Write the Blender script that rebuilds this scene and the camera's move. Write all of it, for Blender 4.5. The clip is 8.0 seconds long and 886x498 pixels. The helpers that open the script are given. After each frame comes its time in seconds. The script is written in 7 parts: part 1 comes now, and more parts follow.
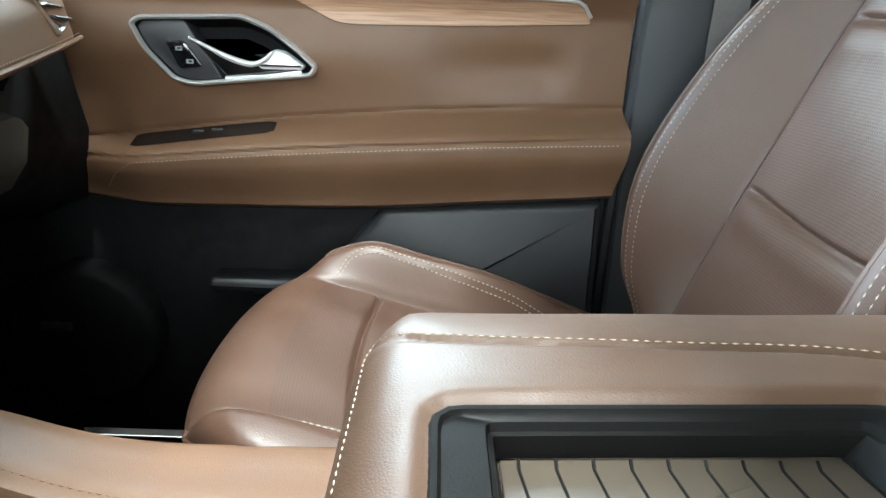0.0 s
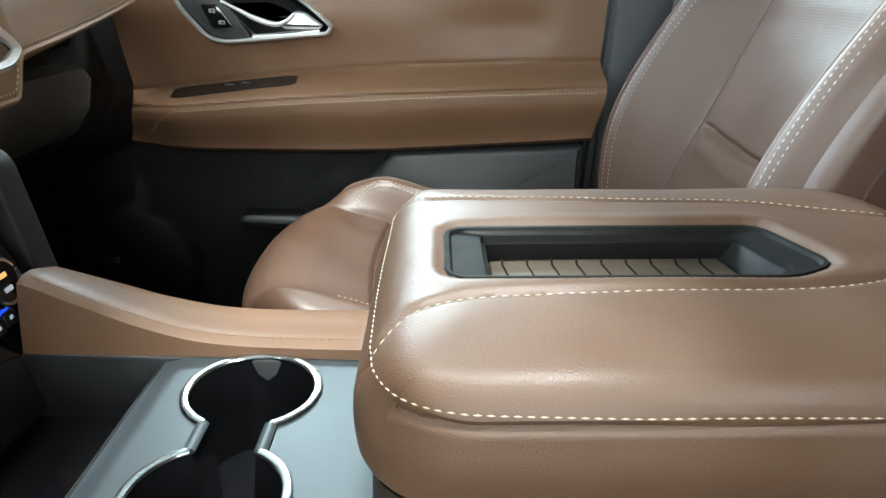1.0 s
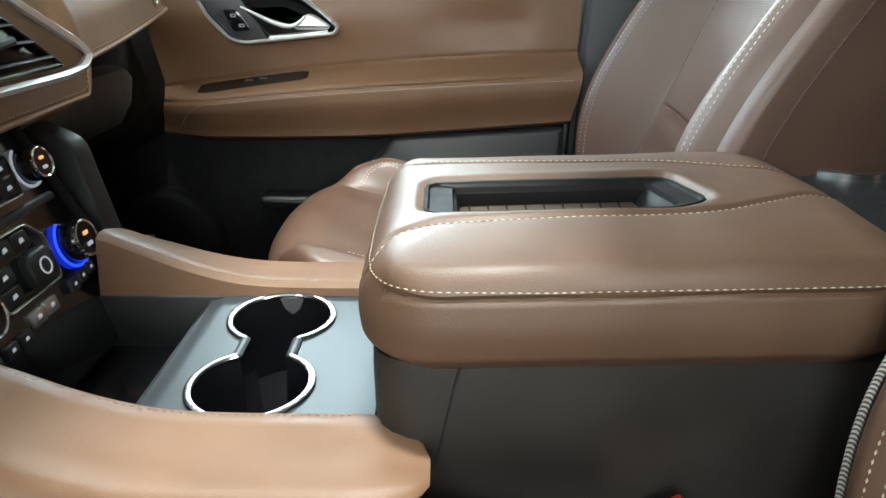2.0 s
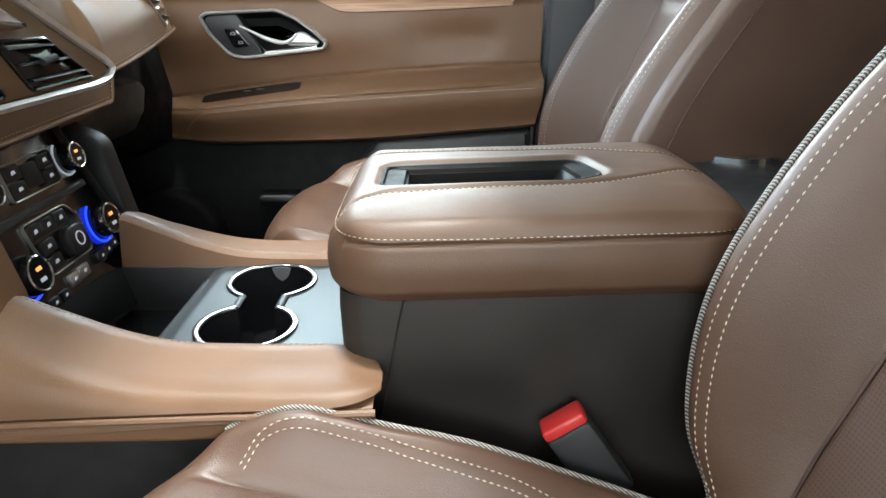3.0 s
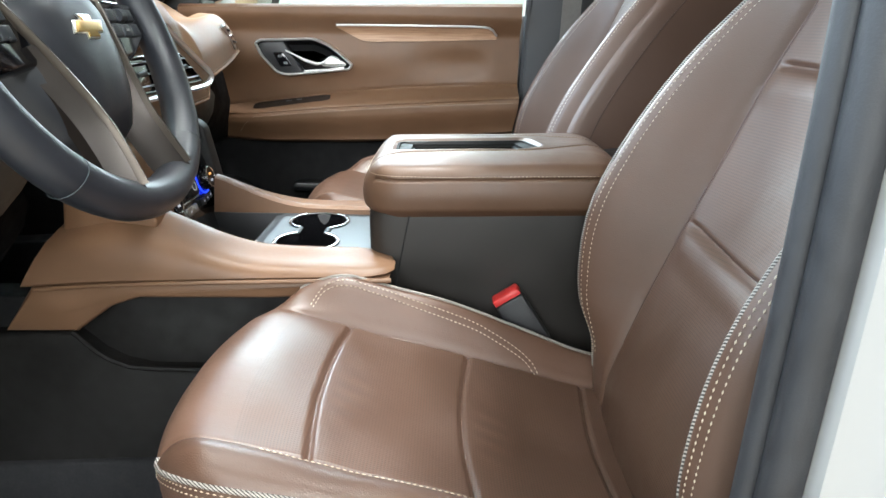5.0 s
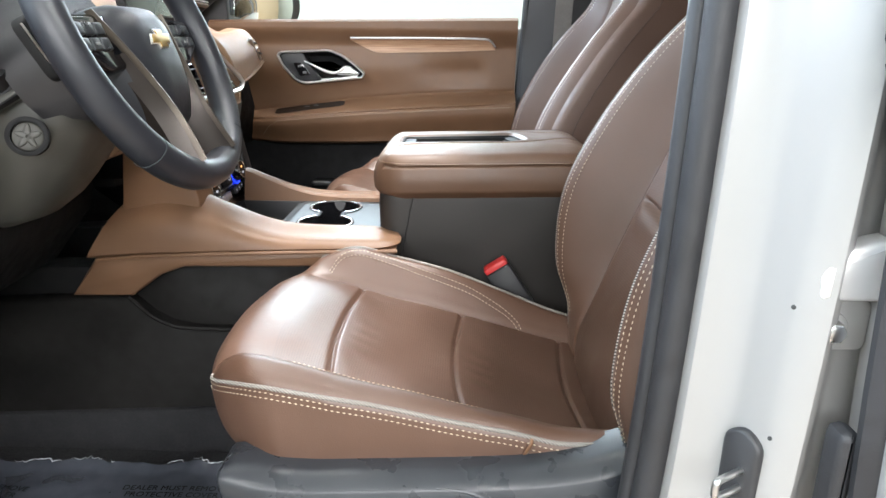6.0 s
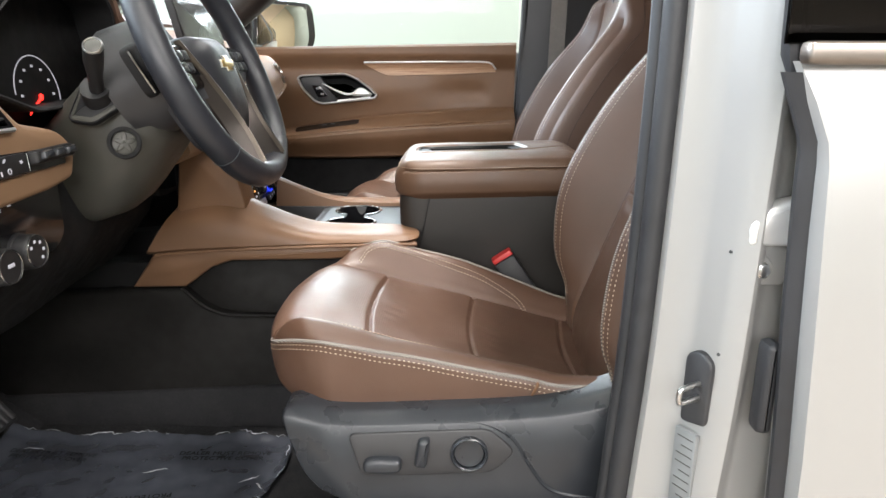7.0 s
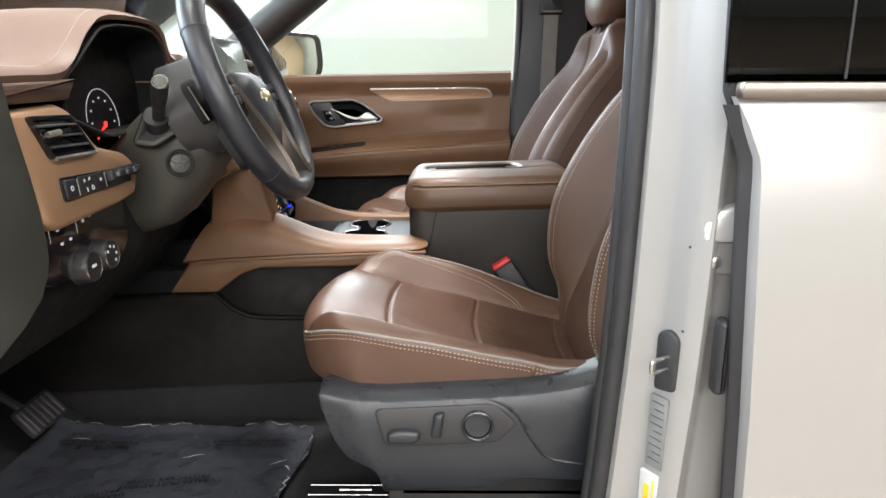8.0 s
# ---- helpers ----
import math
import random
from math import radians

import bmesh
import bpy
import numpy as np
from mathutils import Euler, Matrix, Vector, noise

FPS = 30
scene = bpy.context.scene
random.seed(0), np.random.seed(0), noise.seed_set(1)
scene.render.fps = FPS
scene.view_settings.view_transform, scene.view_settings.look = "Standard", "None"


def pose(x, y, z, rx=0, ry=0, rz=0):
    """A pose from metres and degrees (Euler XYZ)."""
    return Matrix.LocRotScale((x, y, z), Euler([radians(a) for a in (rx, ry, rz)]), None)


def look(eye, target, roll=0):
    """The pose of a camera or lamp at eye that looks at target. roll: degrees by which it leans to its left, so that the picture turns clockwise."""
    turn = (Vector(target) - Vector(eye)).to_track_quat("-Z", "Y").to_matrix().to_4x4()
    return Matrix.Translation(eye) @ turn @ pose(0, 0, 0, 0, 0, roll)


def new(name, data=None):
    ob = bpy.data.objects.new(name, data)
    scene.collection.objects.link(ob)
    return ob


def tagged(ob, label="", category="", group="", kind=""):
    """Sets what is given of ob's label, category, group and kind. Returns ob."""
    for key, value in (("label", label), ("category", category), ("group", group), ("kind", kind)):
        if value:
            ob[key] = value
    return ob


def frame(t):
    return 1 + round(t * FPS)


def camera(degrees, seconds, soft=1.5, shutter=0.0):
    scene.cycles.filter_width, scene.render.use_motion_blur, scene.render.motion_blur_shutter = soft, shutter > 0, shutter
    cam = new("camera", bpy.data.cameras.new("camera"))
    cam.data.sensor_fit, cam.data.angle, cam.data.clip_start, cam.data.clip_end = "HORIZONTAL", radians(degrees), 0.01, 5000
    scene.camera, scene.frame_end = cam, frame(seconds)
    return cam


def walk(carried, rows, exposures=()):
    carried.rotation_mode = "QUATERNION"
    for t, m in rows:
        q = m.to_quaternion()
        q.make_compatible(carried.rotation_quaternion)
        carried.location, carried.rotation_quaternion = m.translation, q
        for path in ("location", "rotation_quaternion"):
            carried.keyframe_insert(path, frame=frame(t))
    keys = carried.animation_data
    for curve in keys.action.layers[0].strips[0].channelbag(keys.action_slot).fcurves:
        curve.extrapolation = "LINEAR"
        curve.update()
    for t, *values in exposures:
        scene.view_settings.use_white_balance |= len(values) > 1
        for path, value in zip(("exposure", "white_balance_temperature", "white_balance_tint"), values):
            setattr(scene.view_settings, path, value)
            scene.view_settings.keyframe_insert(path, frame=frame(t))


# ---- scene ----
from mathutils.bvhtree import BVHTree

cam = camera(66.3, 8.0)
PATH = [
    (0, (-0.003, 0.015, 1.302), (0.026, 1.899, 0.633), 2.4),
    (0.5, (-0.014, -0.063, 1.303), (0.026, 1.809, 0.601), 2.2),
    (1, (-0.01, -0.146, 1.287), (0.028, 1.716, 0.558), 1.9),
    (1.5, (0.004, -0.221, 1.302), (0.027, 1.636, 0.558), 1.3),
    (2, (0.012, -0.294, 1.305), (0.019, 1.561, 0.557), 0.5),
    (2.2, (0.018, -0.326, 1.301), (0.016, 1.531, 0.559), 0.5),
    (3.3, (0.071, -0.496, 1.319), (0.072, 1.378, 0.621), -0.2),
    (3.5, (0.073, -0.536, 1.318), (0.077, 1.342, 0.63), 0.0),
    (4, (0.074, -0.65, 1.328), (0.084, 1.235, 0.66), 0.6),
    (4.5, (0.074, -0.749, 1.329), (0.081, 1.143, 0.681), 1.2),
    (5.8, (0.094, -0.999, 1.323), (0.067, 0.906, 0.715), 1.0),
    (6, (0.1, -1.032, 1.325), (0.063, 0.876, 0.726), 0.9),
    (6.5, (0.095, -1.116, 1.329), (0.057, 0.802, 0.765), 0.5),
    (7, (0.074, -1.215, 1.321), (0.042, 0.712, 0.787), 0.2),
    (7.5, (0.06, -1.302, 1.333), (0.039, 0.634, 0.832), -0.0),
    (8, (0.049, -1.376, 1.336), (0.037, 0.567, 0.861), -0.0),
]
EXPOSURES = [(0, 1.24, 5700, 0), (2, 1.04, 6030, 2), (3.5, 1.04, 6000, 5), (4.5, 1.18, 5980, 5), (6, 1.21, 6130, 11), (6.5, 1.07, 6320, 12), (8, 0.77, 6520, 14)]
walk(cam, [(t, look(eye, target, roll)) for t, eye, target, roll in PATH], EXPOSURES)

# ---- light ----
world = bpy.data.worlds.new("hall")
scene.world = world
world.use_nodes = True
wn = world.node_tree.nodes
sky = wn.new("ShaderNodeTexSky")
sky.sky_type, sky.sun_disc = "NISHITA", False
sky.sun_elevation, sky.sun_rotation = radians(50), radians(200)
world.node_tree.links.new(sky.outputs[0], wn["Background"].inputs[0])
wn["Background"].inputs[1].default_value = 0.03


def added_lamp(x, y, z, sx, sy, watts, colour):
    data = bpy.data.lights.new("added_lamp", "AREA")
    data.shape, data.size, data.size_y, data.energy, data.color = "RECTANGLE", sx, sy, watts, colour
    ob = new("added_lamp", data)
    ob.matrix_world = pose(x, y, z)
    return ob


# ---- materials ----
def material(name, base, rough=0.5, metal=0.0, vary=0.15, scale=30.0, bump=0.0, bump_scale=400.0, coat=0.0, spec=0.5, wear=0.0, kind="noise", uv=False, fine=0.0):
    m = bpy.data.materials.new(name)
    m.use_nodes = True
    nt = m.node_tree
    b = nt.nodes["Principled BSDF"]
    b.inputs["Roughness"].default_value = rough
    b.inputs["Metallic"].default_value = metal
    b.inputs["Specular IOR Level"].default_value = spec
    b.inputs["Coat Weight"].default_value = coat
    b.inputs["Coat Roughness"].default_value = 0.12
    co = nt.nodes.new("ShaderNodeTexCoord")
    src = co.outputs["UV"] if uv else co.outputs["Object"]
    n1 = nt.nodes.new("ShaderNodeTexNoise")
    n1.inputs["Scale"].default_value = scale
    n1.inputs["Detail"].default_value = 5
    nt.links.new(co.outputs["Object"], n1.inputs["Vector"])
    n0 = nt.nodes.new("ShaderNodeTexNoise")
    n0.inputs["Scale"].default_value = scale * 0.15
    n0.inputs["Detail"].default_value = 3
    nt.links.new(co.outputs["Object"], n0.inputs["Vector"])
    add = nt.nodes.new("ShaderNodeMath")
    add.operation = "ADD"
    nt.links.new(n1.outputs[0], add.inputs[0])
    nt.links.new(n0.outputs[0], add.inputs[1])
    ramp = nt.nodes.new("ShaderNodeMapRange")
    ramp.inputs[1].default_value, ramp.inputs[2].default_value = 0.7, 1.3
    ramp.inputs[3].default_value, ramp.inputs[4].default_value = 1 - vary, 1 + vary
    nt.links.new(add.outputs[0], ramp.inputs[0])
    mul = nt.nodes.new("ShaderNodeVectorMath")
    mul.operation = "SCALE"
    mul.inputs[0].default_value = base
    nt.links.new(ramp.outputs[0], mul.inputs["Scale"])
    nt.links.new(mul.outputs[0], b.inputs["Base Color"])
    rr = nt.nodes.new("ShaderNodeMapRange")
    rr.inputs[1].default_value, rr.inputs[2].default_value = 0.7, 1.3
    swing = 0.25 if bump > 0.01 else 0.05
    rr.inputs[3].default_value, rr.inputs[4].default_value = rough - swing * rough, min(1.0, rough + swing * rough)
    nt.links.new(add.outputs[0], rr.inputs[0])
    nt.links.new(rr.outputs[0], b.inputs["Roughness"])
    if bump:
        if kind == "leather":
            t = nt.nodes.new("ShaderNodeTexVoronoi")
            t.feature = "DISTANCE_TO_EDGE"
            t.inputs["Scale"].default_value = bump_scale
            nt.links.new(co.outputs["Object"], t.inputs["Vector"])
            out = t.outputs["Distance"]
        elif kind == "holes":
            t = nt.nodes.new("ShaderNodeTexVoronoi")
            t.inputs["Scale"].default_value = bump_scale
            t.inputs["Randomness"].default_value = 0.0
            t.voronoi_dimensions = "2D"
            nt.links.new(src, t.inputs["Vector"])
            st = nt.nodes.new("ShaderNodeMapRange")
            st.inputs[1].default_value, st.inputs[2].default_value = 0.18, 0.42
            nt.links.new(t.outputs["Distance"], st.inputs[0])
            out = st.outputs[0]
            dark = nt.nodes.new("ShaderNodeVectorMath")
            dark.operation = "SCALE"
            dm = nt.nodes.new("ShaderNodeMapRange")
            dm.inputs[3].default_value, dm.inputs[4].default_value = 0.62, 1.0
            nt.links.new(out, dm.inputs[0])
            nt.links.new(mul.outputs[0], dark.inputs[0])
            nt.links.new(dm.outputs[0], dark.inputs["Scale"])
            nt.links.new(dark.outputs[0], b.inputs["Base Color"])
        else:
            t = nt.nodes.new("ShaderNodeTexNoise")
            t.inputs["Scale"].default_value = bump_scale
            t.inputs["Detail"].default_value = 3
            nt.links.new(co.outputs["Object"], t.inputs["Vector"])
            out = t.outputs[0]
        bn = nt.nodes.new("ShaderNodeBump")
        bn.inputs["Strength"].default_value = bump
        bn.inputs["Distance"].default_value = 0.001
        nt.links.new(out, bn.inputs["Height"])
        last = bn
        if fine:
            big = nt.nodes.new("ShaderNodeTexNoise")
            big.inputs["Scale"].default_value = 38.0
            big.inputs["Detail"].default_value = 4
            nt.links.new(co.outputs["Object"], big.inputs["Vector"])
            b2 = nt.nodes.new("ShaderNodeBump")
            b2.inputs["Strength"].default_value = fine
            b2.inputs["Distance"].default_value = 0.004
            nt.links.new(big.outputs[0], b2.inputs["Height"])
            nt.links.new(bn.outputs[0], b2.inputs["Normal"])
            last = b2
        nt.links.new(last.outputs[0], b.inputs["Normal"])
    return m


def emitter(name, colour, strength):
    m = bpy.data.materials.new(name)
    m.use_nodes = True
    b = m.node_tree.nodes["Principled BSDF"]
    b.inputs["Base Color"].default_value = (*colour, 1)
    b.inputs["Emission Color"].default_value = (*colour, 1)
    b.inputs["Emission Strength"].default_value = strength
    return m


def glass(name, tint=(1, 1, 1), rough=0.0, ior=1.45):
    m = bpy.data.materials.new(name)
    m.use_nodes = True
    nt = m.node_tree
    for n in list(nt.nodes):
        if n.type == "BSDF_PRINCIPLED":
            nt.nodes.remove(n)
    out = nt.nodes["Material Output"]
    tr = nt.nodes.new("ShaderNodeBsdfTransparent")
    tr.inputs[0].default_value = (*tint, 1)
    gl = nt.nodes.new("ShaderNodeBsdfGlossy")
    gl.inputs["Roughness"].default_value = rough
    fr = nt.nodes.new("ShaderNodeFresnel")
    fr.inputs[0].default_value = ior
    mx = nt.nodes.new("ShaderNodeMixShader")
    nt.links.new(fr.outputs[0], mx.inputs[0])
    nt.links.new(tr.outputs[0], mx.inputs[1])
    nt.links.new(gl.outputs[0], mx.inputs[2])
    nt.links.new(mx.outputs[0], out.inputs[0])
    return m


SADDLE = material("saddle_leather", (0.150, 0.081, 0.044), 0.48, spec=0.36, vary=0.10, scale=18, bump=0.20, bump_scale=620, kind="leather", fine=0.05)
HOODSKIN = material("hood_leather", (0.105, 0.064, 0.047), 0.55, spec=0.4, vary=0.08, scale=14, bump=0.12, bump_scale=620, kind="leather")
DASHSKIN = material("dash_leather", (0.215, 0.131, 0.077), 0.60, spec=0.26, vary=0.08, scale=12, bump=0.18, bump_scale=560, kind="leather", fine=0.05)
LIDSKIN = material("lid_leather", (0.086, 0.0473, 0.028), 0.47, spec=0.42, vary=0.10, scale=18, bump=0.20, bump_scale=520, kind="leather", fine=0.08)
COCOA = material("cocoa_leather", (0.085, 0.0455, 0.0295), 0.42, spec=0.54, vary=0.12, scale=14, bump=0.22, bump_scale=430, kind="leather", fine=0.12)
PERF = material("perforated_leather", (0.084, 0.0455, 0.030), 0.43, spec=0.56, vary=0.12, scale=14, bump=0.12, bump_scale=300, kind="holes", uv=True, fine=0.14)
SEAM = material("seam_shadow", (0.06, 0.03, 0.02), 0.7)
THREAD = material("cream_thread", (0.48, 0.40, 0.30), 0.7, vary=0.12, scale=300)
PIPING = material("woven_piping", (0.20, 0.18, 0.16), 0.7, vary=0.3, scale=500, bump=0.5, bump_scale=900)
nt_ = PIPING.node_tree
wv = nt_.nodes.new("ShaderNodeTexWave")
wv.inputs["Scale"].default_value, wv.inputs["Distortion"].default_value = 170.0, 1.0
wv.bands_direction = "DIAGONAL"
cr = nt_.nodes.new("ShaderNodeValToRGB")
cr.color_ramp.elements[0].position, cr.color_ramp.elements[1].position = 0.40, 0.60
cr.color_ramp.elements[0].color, cr.color_ramp.elements[1].color = (0.045, 0.037, 0.032, 1), (0.34, 0.31, 0.28, 1)
nt_.links.new(nt_.nodes["Texture Coordinate"].outputs["Object"], wv.inputs["Vector"])
nt_.links.new(wv.outputs["Fac"], cr.inputs[0])
nt_.links.new(cr.outputs[0], nt_.nodes["Principled BSDF"].inputs["Base Color"])
BLACK = material("black_plastic", (0.011, 0.011, 0.012), 0.5, vary=0.15, scale=40, bump=0.25, bump_scale=900)
CHARCOAL = material("charcoal_plastic", (0.030, 0.030, 0.032), 0.48, vary=0.12, scale=35, bump=0.3, bump_scale=1100)
GREY = material("grey_green_plastic", (0.046, 0.045, 0.038), 0.46, vary=0.10, scale=30, bump=0.3, bump_scale=1000)
SLATE = material("slate_plastic", (0.022, 0.0245, 0.029), 0.30, vary=0.12, scale=30, bump=0.2, bump_scale=1000)
CUPGREY = material("blue_grey_satin", (0.040, 0.048, 0.054), 0.42, metal=0.2, vary=0.08, scale=40)
GLOSS = material("gloss_black", (0.006, 0.006, 0.007), 0.12, vary=0.1, scale=40, coat=0.5)
# the grey base carries the hall's reflection on the screen
SCREEN = material("grey_sheen_screen", (0.085, 0.088, 0.085), 0.22, vary=0.1, scale=20, coat=0.4)
VINYL = material("dark_vinyl", (0.0155, 0.0132, 0.0112), 0.50, vary=0.28, scale=11, bump=0.3, bump_scale=600, kind="leather")
RUBBER = material("rubber_seal", (0.020, 0.020, 0.022), 0.55, vary=0.2, scale=60, bump=0.2, bump_scale=700)
CARPET = material("black_carpet", (0.007, 0.007, 0.0085), 0.95, vary=0.35, scale=220, bump=1.0, bump_scale=1500)
BRONZE = material("bronze_satin", (0.26, 0.225, 0.20), 0.36, metal=1.0, vary=0.06, scale=60)
CHROME = material("chrome", (0.82, 0.82, 0.82), 0.12, metal=1.0, vary=0.03, scale=60)
RINGMETAL = material("grey_satin_metal", (0.42, 0.42, 0.42), 0.22, metal=1.0, vary=0.08, scale=90)
LEGMETAL = material("spoke_metal", (0.085, 0.072, 0.060), 0.42, metal=0.9, vary=0.06, scale=60)
ENDCAP = material("grey_green_trim", (0.024, 0.026, 0.023), 0.45, vary=0.12, scale=30, bump=0.25, bump_scale=900)
DARKBRONZE = material("dark_bronze_satin", (0.030, 0.024, 0.021), 0.42, metal=0.6, vary=0.06, scale=60)
SATIN = material("satin_chrome", (0.68, 0.67, 0.65), 0.30, metal=1.0, vary=0.05, scale=60)
AMBER = emitter("lit_amber", (0.9, 0.4, 0.12), 0.5)
BEZEL = material("silver_bezel", (0.80, 0.79, 0.78), 0.40, metal=0.65, vary=0.04, scale=60)
STEEL = material("zinc_steel", (0.62, 0.61, 0.60), 0.28, metal=1.0, vary=0.12, scale=80)
PAINT = material("pearl_white_paint", (0.305, 0.298, 0.287), 0.32, metal=0.1, vary=0.02, scale=3, coat=0.7)
for l in list(PAINT.node_tree.links):
    if l.to_socket.name == "Roughness":
        PAINT.node_tree.links.remove(l)
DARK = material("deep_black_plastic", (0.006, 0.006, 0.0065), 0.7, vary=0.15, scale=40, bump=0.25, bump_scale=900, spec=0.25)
KICK = material("matt_black_plastic", (0.0075, 0.0068, 0.0062), 0.75, vary=0.15, scale=40, bump=0.25, bump_scale=900, spec=0.25)
RED = material("red_plastic", (0.40, 0.02, 0.018), 0.4, vary=0.06)
CREAM = material("hall_wall_paint", (0.33, 0.355, 0.32), 0.85, vary=0.05, scale=3, bump=0.2, bump_scale=60)
CONCRETE = material("concrete", (0.27, 0.225, 0.185), 0.6, vary=0.2, scale=4, bump=0.3, bump_scale=80)
HEADLINER = material("headliner_cloth", (0.42, 0.40, 0.36), 0.95, vary=0.08, scale=120, bump=0.3, bump_scale=900)
BELT = material("belt_webbing", (0.16, 0.145, 0.13), 0.8, vary=0.15, scale=200, bump=0.5, bump_scale=800)
LEGEND = emitter("lit_legend", (0.30, 0.30, 0.33), 0.45)
BLUE = emitter("lit_blue_ring", (0.02, 0.05, 1.0), 1.0)
REDLIT = emitter("lit_red_needle", (1.0, 0.03, 0.02), 1.5)
GLASS = glass("clear_glass", (0.93, 0.96, 0.94), 0.0, 1.22)
DARKGLASS = glass("privacy_glass", (0.012, 0.012, 0.014), 0.02, 1.36)
MIRROR = material("mirror_glass", (0.9, 0.9, 0.9), 0.02, metal=1.0, vary=0.0)
GOLD = material("gold_badge", (0.46, 0.31, 0.11), 0.35, metal=1.0, vary=0.1)
FILM = material("clear_grey_film", (0.040, 0.044, 0.054), 0.20, vary=0.2, scale=25, bump=0.6, bump_scale=26, spec=0.7)
FOLDGLINT = material("film_fold_glint", (0.26, 0.27, 0.29), 0.12, vary=0.4, scale=120, bump=0.8, bump_scale=300, spec=0.8)
TRAYBLACK = material("satin_black_tray", (0.007, 0.0066, 0.0062), 0.52, vary=0.12, scale=40, bump=0.15, bump_scale=900, spec=0.1)
TRAYMAT = material("tan_grey_tray", (0.085, 0.066, 0.048), 0.42, vary=0.1, scale=60)
TAN = material("tan_wall_paint", (0.42, 0.31, 0.19), 0.85, vary=0.06, scale=3, bump=0.2, bump_scale=60)
INK = material("black_ink", (0.002, 0.002, 0.002), 0.8, spec=0.05)
YELLOW = material("yellow_label", (0.75, 0.55, 0.02), 0.5)
LABELWHITE = material("white_label", (0.55, 0.55, 0.54), 0.5)
LABEL = material("grey_label", (0.20, 0.205, 0.205), 0.5)


def wood_material(name, a, b, rough):
    m = bpy.data.materials.new(name)
    m.use_nodes = True
    nt = m.node_tree
    bs = nt.nodes["Principled BSDF"]
    bs.inputs["Roughness"].default_value = rough
    co = nt.nodes.new("ShaderNodeTexCoord")
    mp = nt.nodes.new("ShaderNodeMapping")
    mp.inputs["Scale"].default_value = (6, 6, 160)
    nt.links.new(co.outputs["Object"], mp.inputs["Vector"])
    n = nt.nodes.new("ShaderNodeTexNoise")
    n.inputs["Scale"].default_value = 2.0
    n.inputs["Detail"].default_value = 6
    n.inputs["Distortion"].default_value = 0.4
    nt.links.new(mp.outputs[0], n.inputs["Vector"])
    r = nt.nodes.new("ShaderNodeValToRGB")
    r.color_ramp.elements[0].position, r.color_ramp.elements[1].position = 0.35, 0.65
    r.color_ramp.elements[0].color, r.color_ramp.elements[1].color = (*a, 1), (*b, 1)
    nt.links.new(n.outputs[0], r.inputs[0])
    nt.links.new(r.outputs[0], bs.inputs["Base Color"])
    bn = nt.nodes.new("ShaderNodeBump")
    bn.inputs["Strength"].default_value, bn.inputs["Distance"].default_value = 0.3, 0.0006
    nt.links.new(n.outputs[0], bn.inputs["Height"])
    nt.links.new(bn.outputs[0], bs.inputs["Normal"])
    return m


WOOD = wood_material("open_pore_wood", (0.30, 0.165, 0.095), (0.46, 0.29, 0.18), 0.5)
DARKWOOD = wood_material("dark_wood", (0.030, 0.017, 0.012), (0.085, 0.050, 0.036), 0.32)


# ---- shape helpers ----
def thing(name, label, category, group="", kind=""):
    return tagged(new(name), label, category, group, kind)


def part(name, bm, mats, parent=None, label="", angle=40):
    me = bpy.data.meshes.new(name)
    bmesh.ops.recalc_face_normals(bm, faces=bm.faces)
    bm.to_mesh(me)
    bm.free()
    for m in mats if isinstance(mats, (list, tuple)) else [mats]:
        me.materials.append(m)
    me.polygons.foreach_set("use_smooth", [True] * len(me.polygons))
    me.set_sharp_from_angle(angle=radians(angle))
    ob = new(name, me)
    if parent is not None:
        ob.parent = parent
    if label:
        tagged(ob, label)
    return ob


def face_x(x=0.0):
    """local u, v, w -> world y, z, x: a face that looks rearwards"""
    return Matrix(((0, 0, 1, x), (1, 0, 0, 0), (0, 1, 0, 0), (0, 0, 0, 1)))


def face_y(y=0.0):
    """local u, v, w -> world x, z, -y: a face that looks to the driver's side"""
    return Matrix(((1, 0, 0, 0), (0, 0, -1, y), (0, 1, 0, 0), (0, 0, 0, 1)))


def face_z(z=0.0):
    return Matrix.Translation((0, 0, z))


def smooth_line(pts, n=8, closed=False):
    pts = [Vector(p) for p in pts]
    out = []
    k = len(pts)
    for i in range(k if closed else k - 1):
        p = [pts[j % k] if closed else pts[min(max(j, 0), k - 1)] for j in (i - 1, i, i + 1, i + 2)]
        for s in range(n):
            t = s / n
            out.append(0.5 * (2 * p[1] + (p[2] - p[0]) * t + (2 * p[0] - 5 * p[1] + 4 * p[2] - p[3]) * t * t + (3 * p[1] - p[0] - 3 * p[2] + p[3]) * t ** 3))
    if not closed:
        out.append(pts[-1])
    return out


def rounded(pts, r, n=4):
    """a polygon with its corners rounded by r"""
    pts = [Vector(p).to_2d() for p in pts]
    out = []
    for i, p in enumerate(pts):
        a, b = pts[i - 1] - p, pts[(i + 1) % len(pts)] - p
        d = min(r, 0.45 * a.length, 0.45 * b.length)
        a, b = p + a.normalized() * d, p + b.normalized() * d
        for s in range(n + 1):
            t = s / n
            out.append((1 - t) ** 2 * a + 2 * t * (1 - t) * p + t * t * b)
    return out


def circle(cx, cy, r, n=32, ry=None):
    return [Vector((cx + r * math.cos(2 * math.pi * i / n), cy + (ry or r) * math.sin(2 * math.pi * i / n))) for i in range(n)]


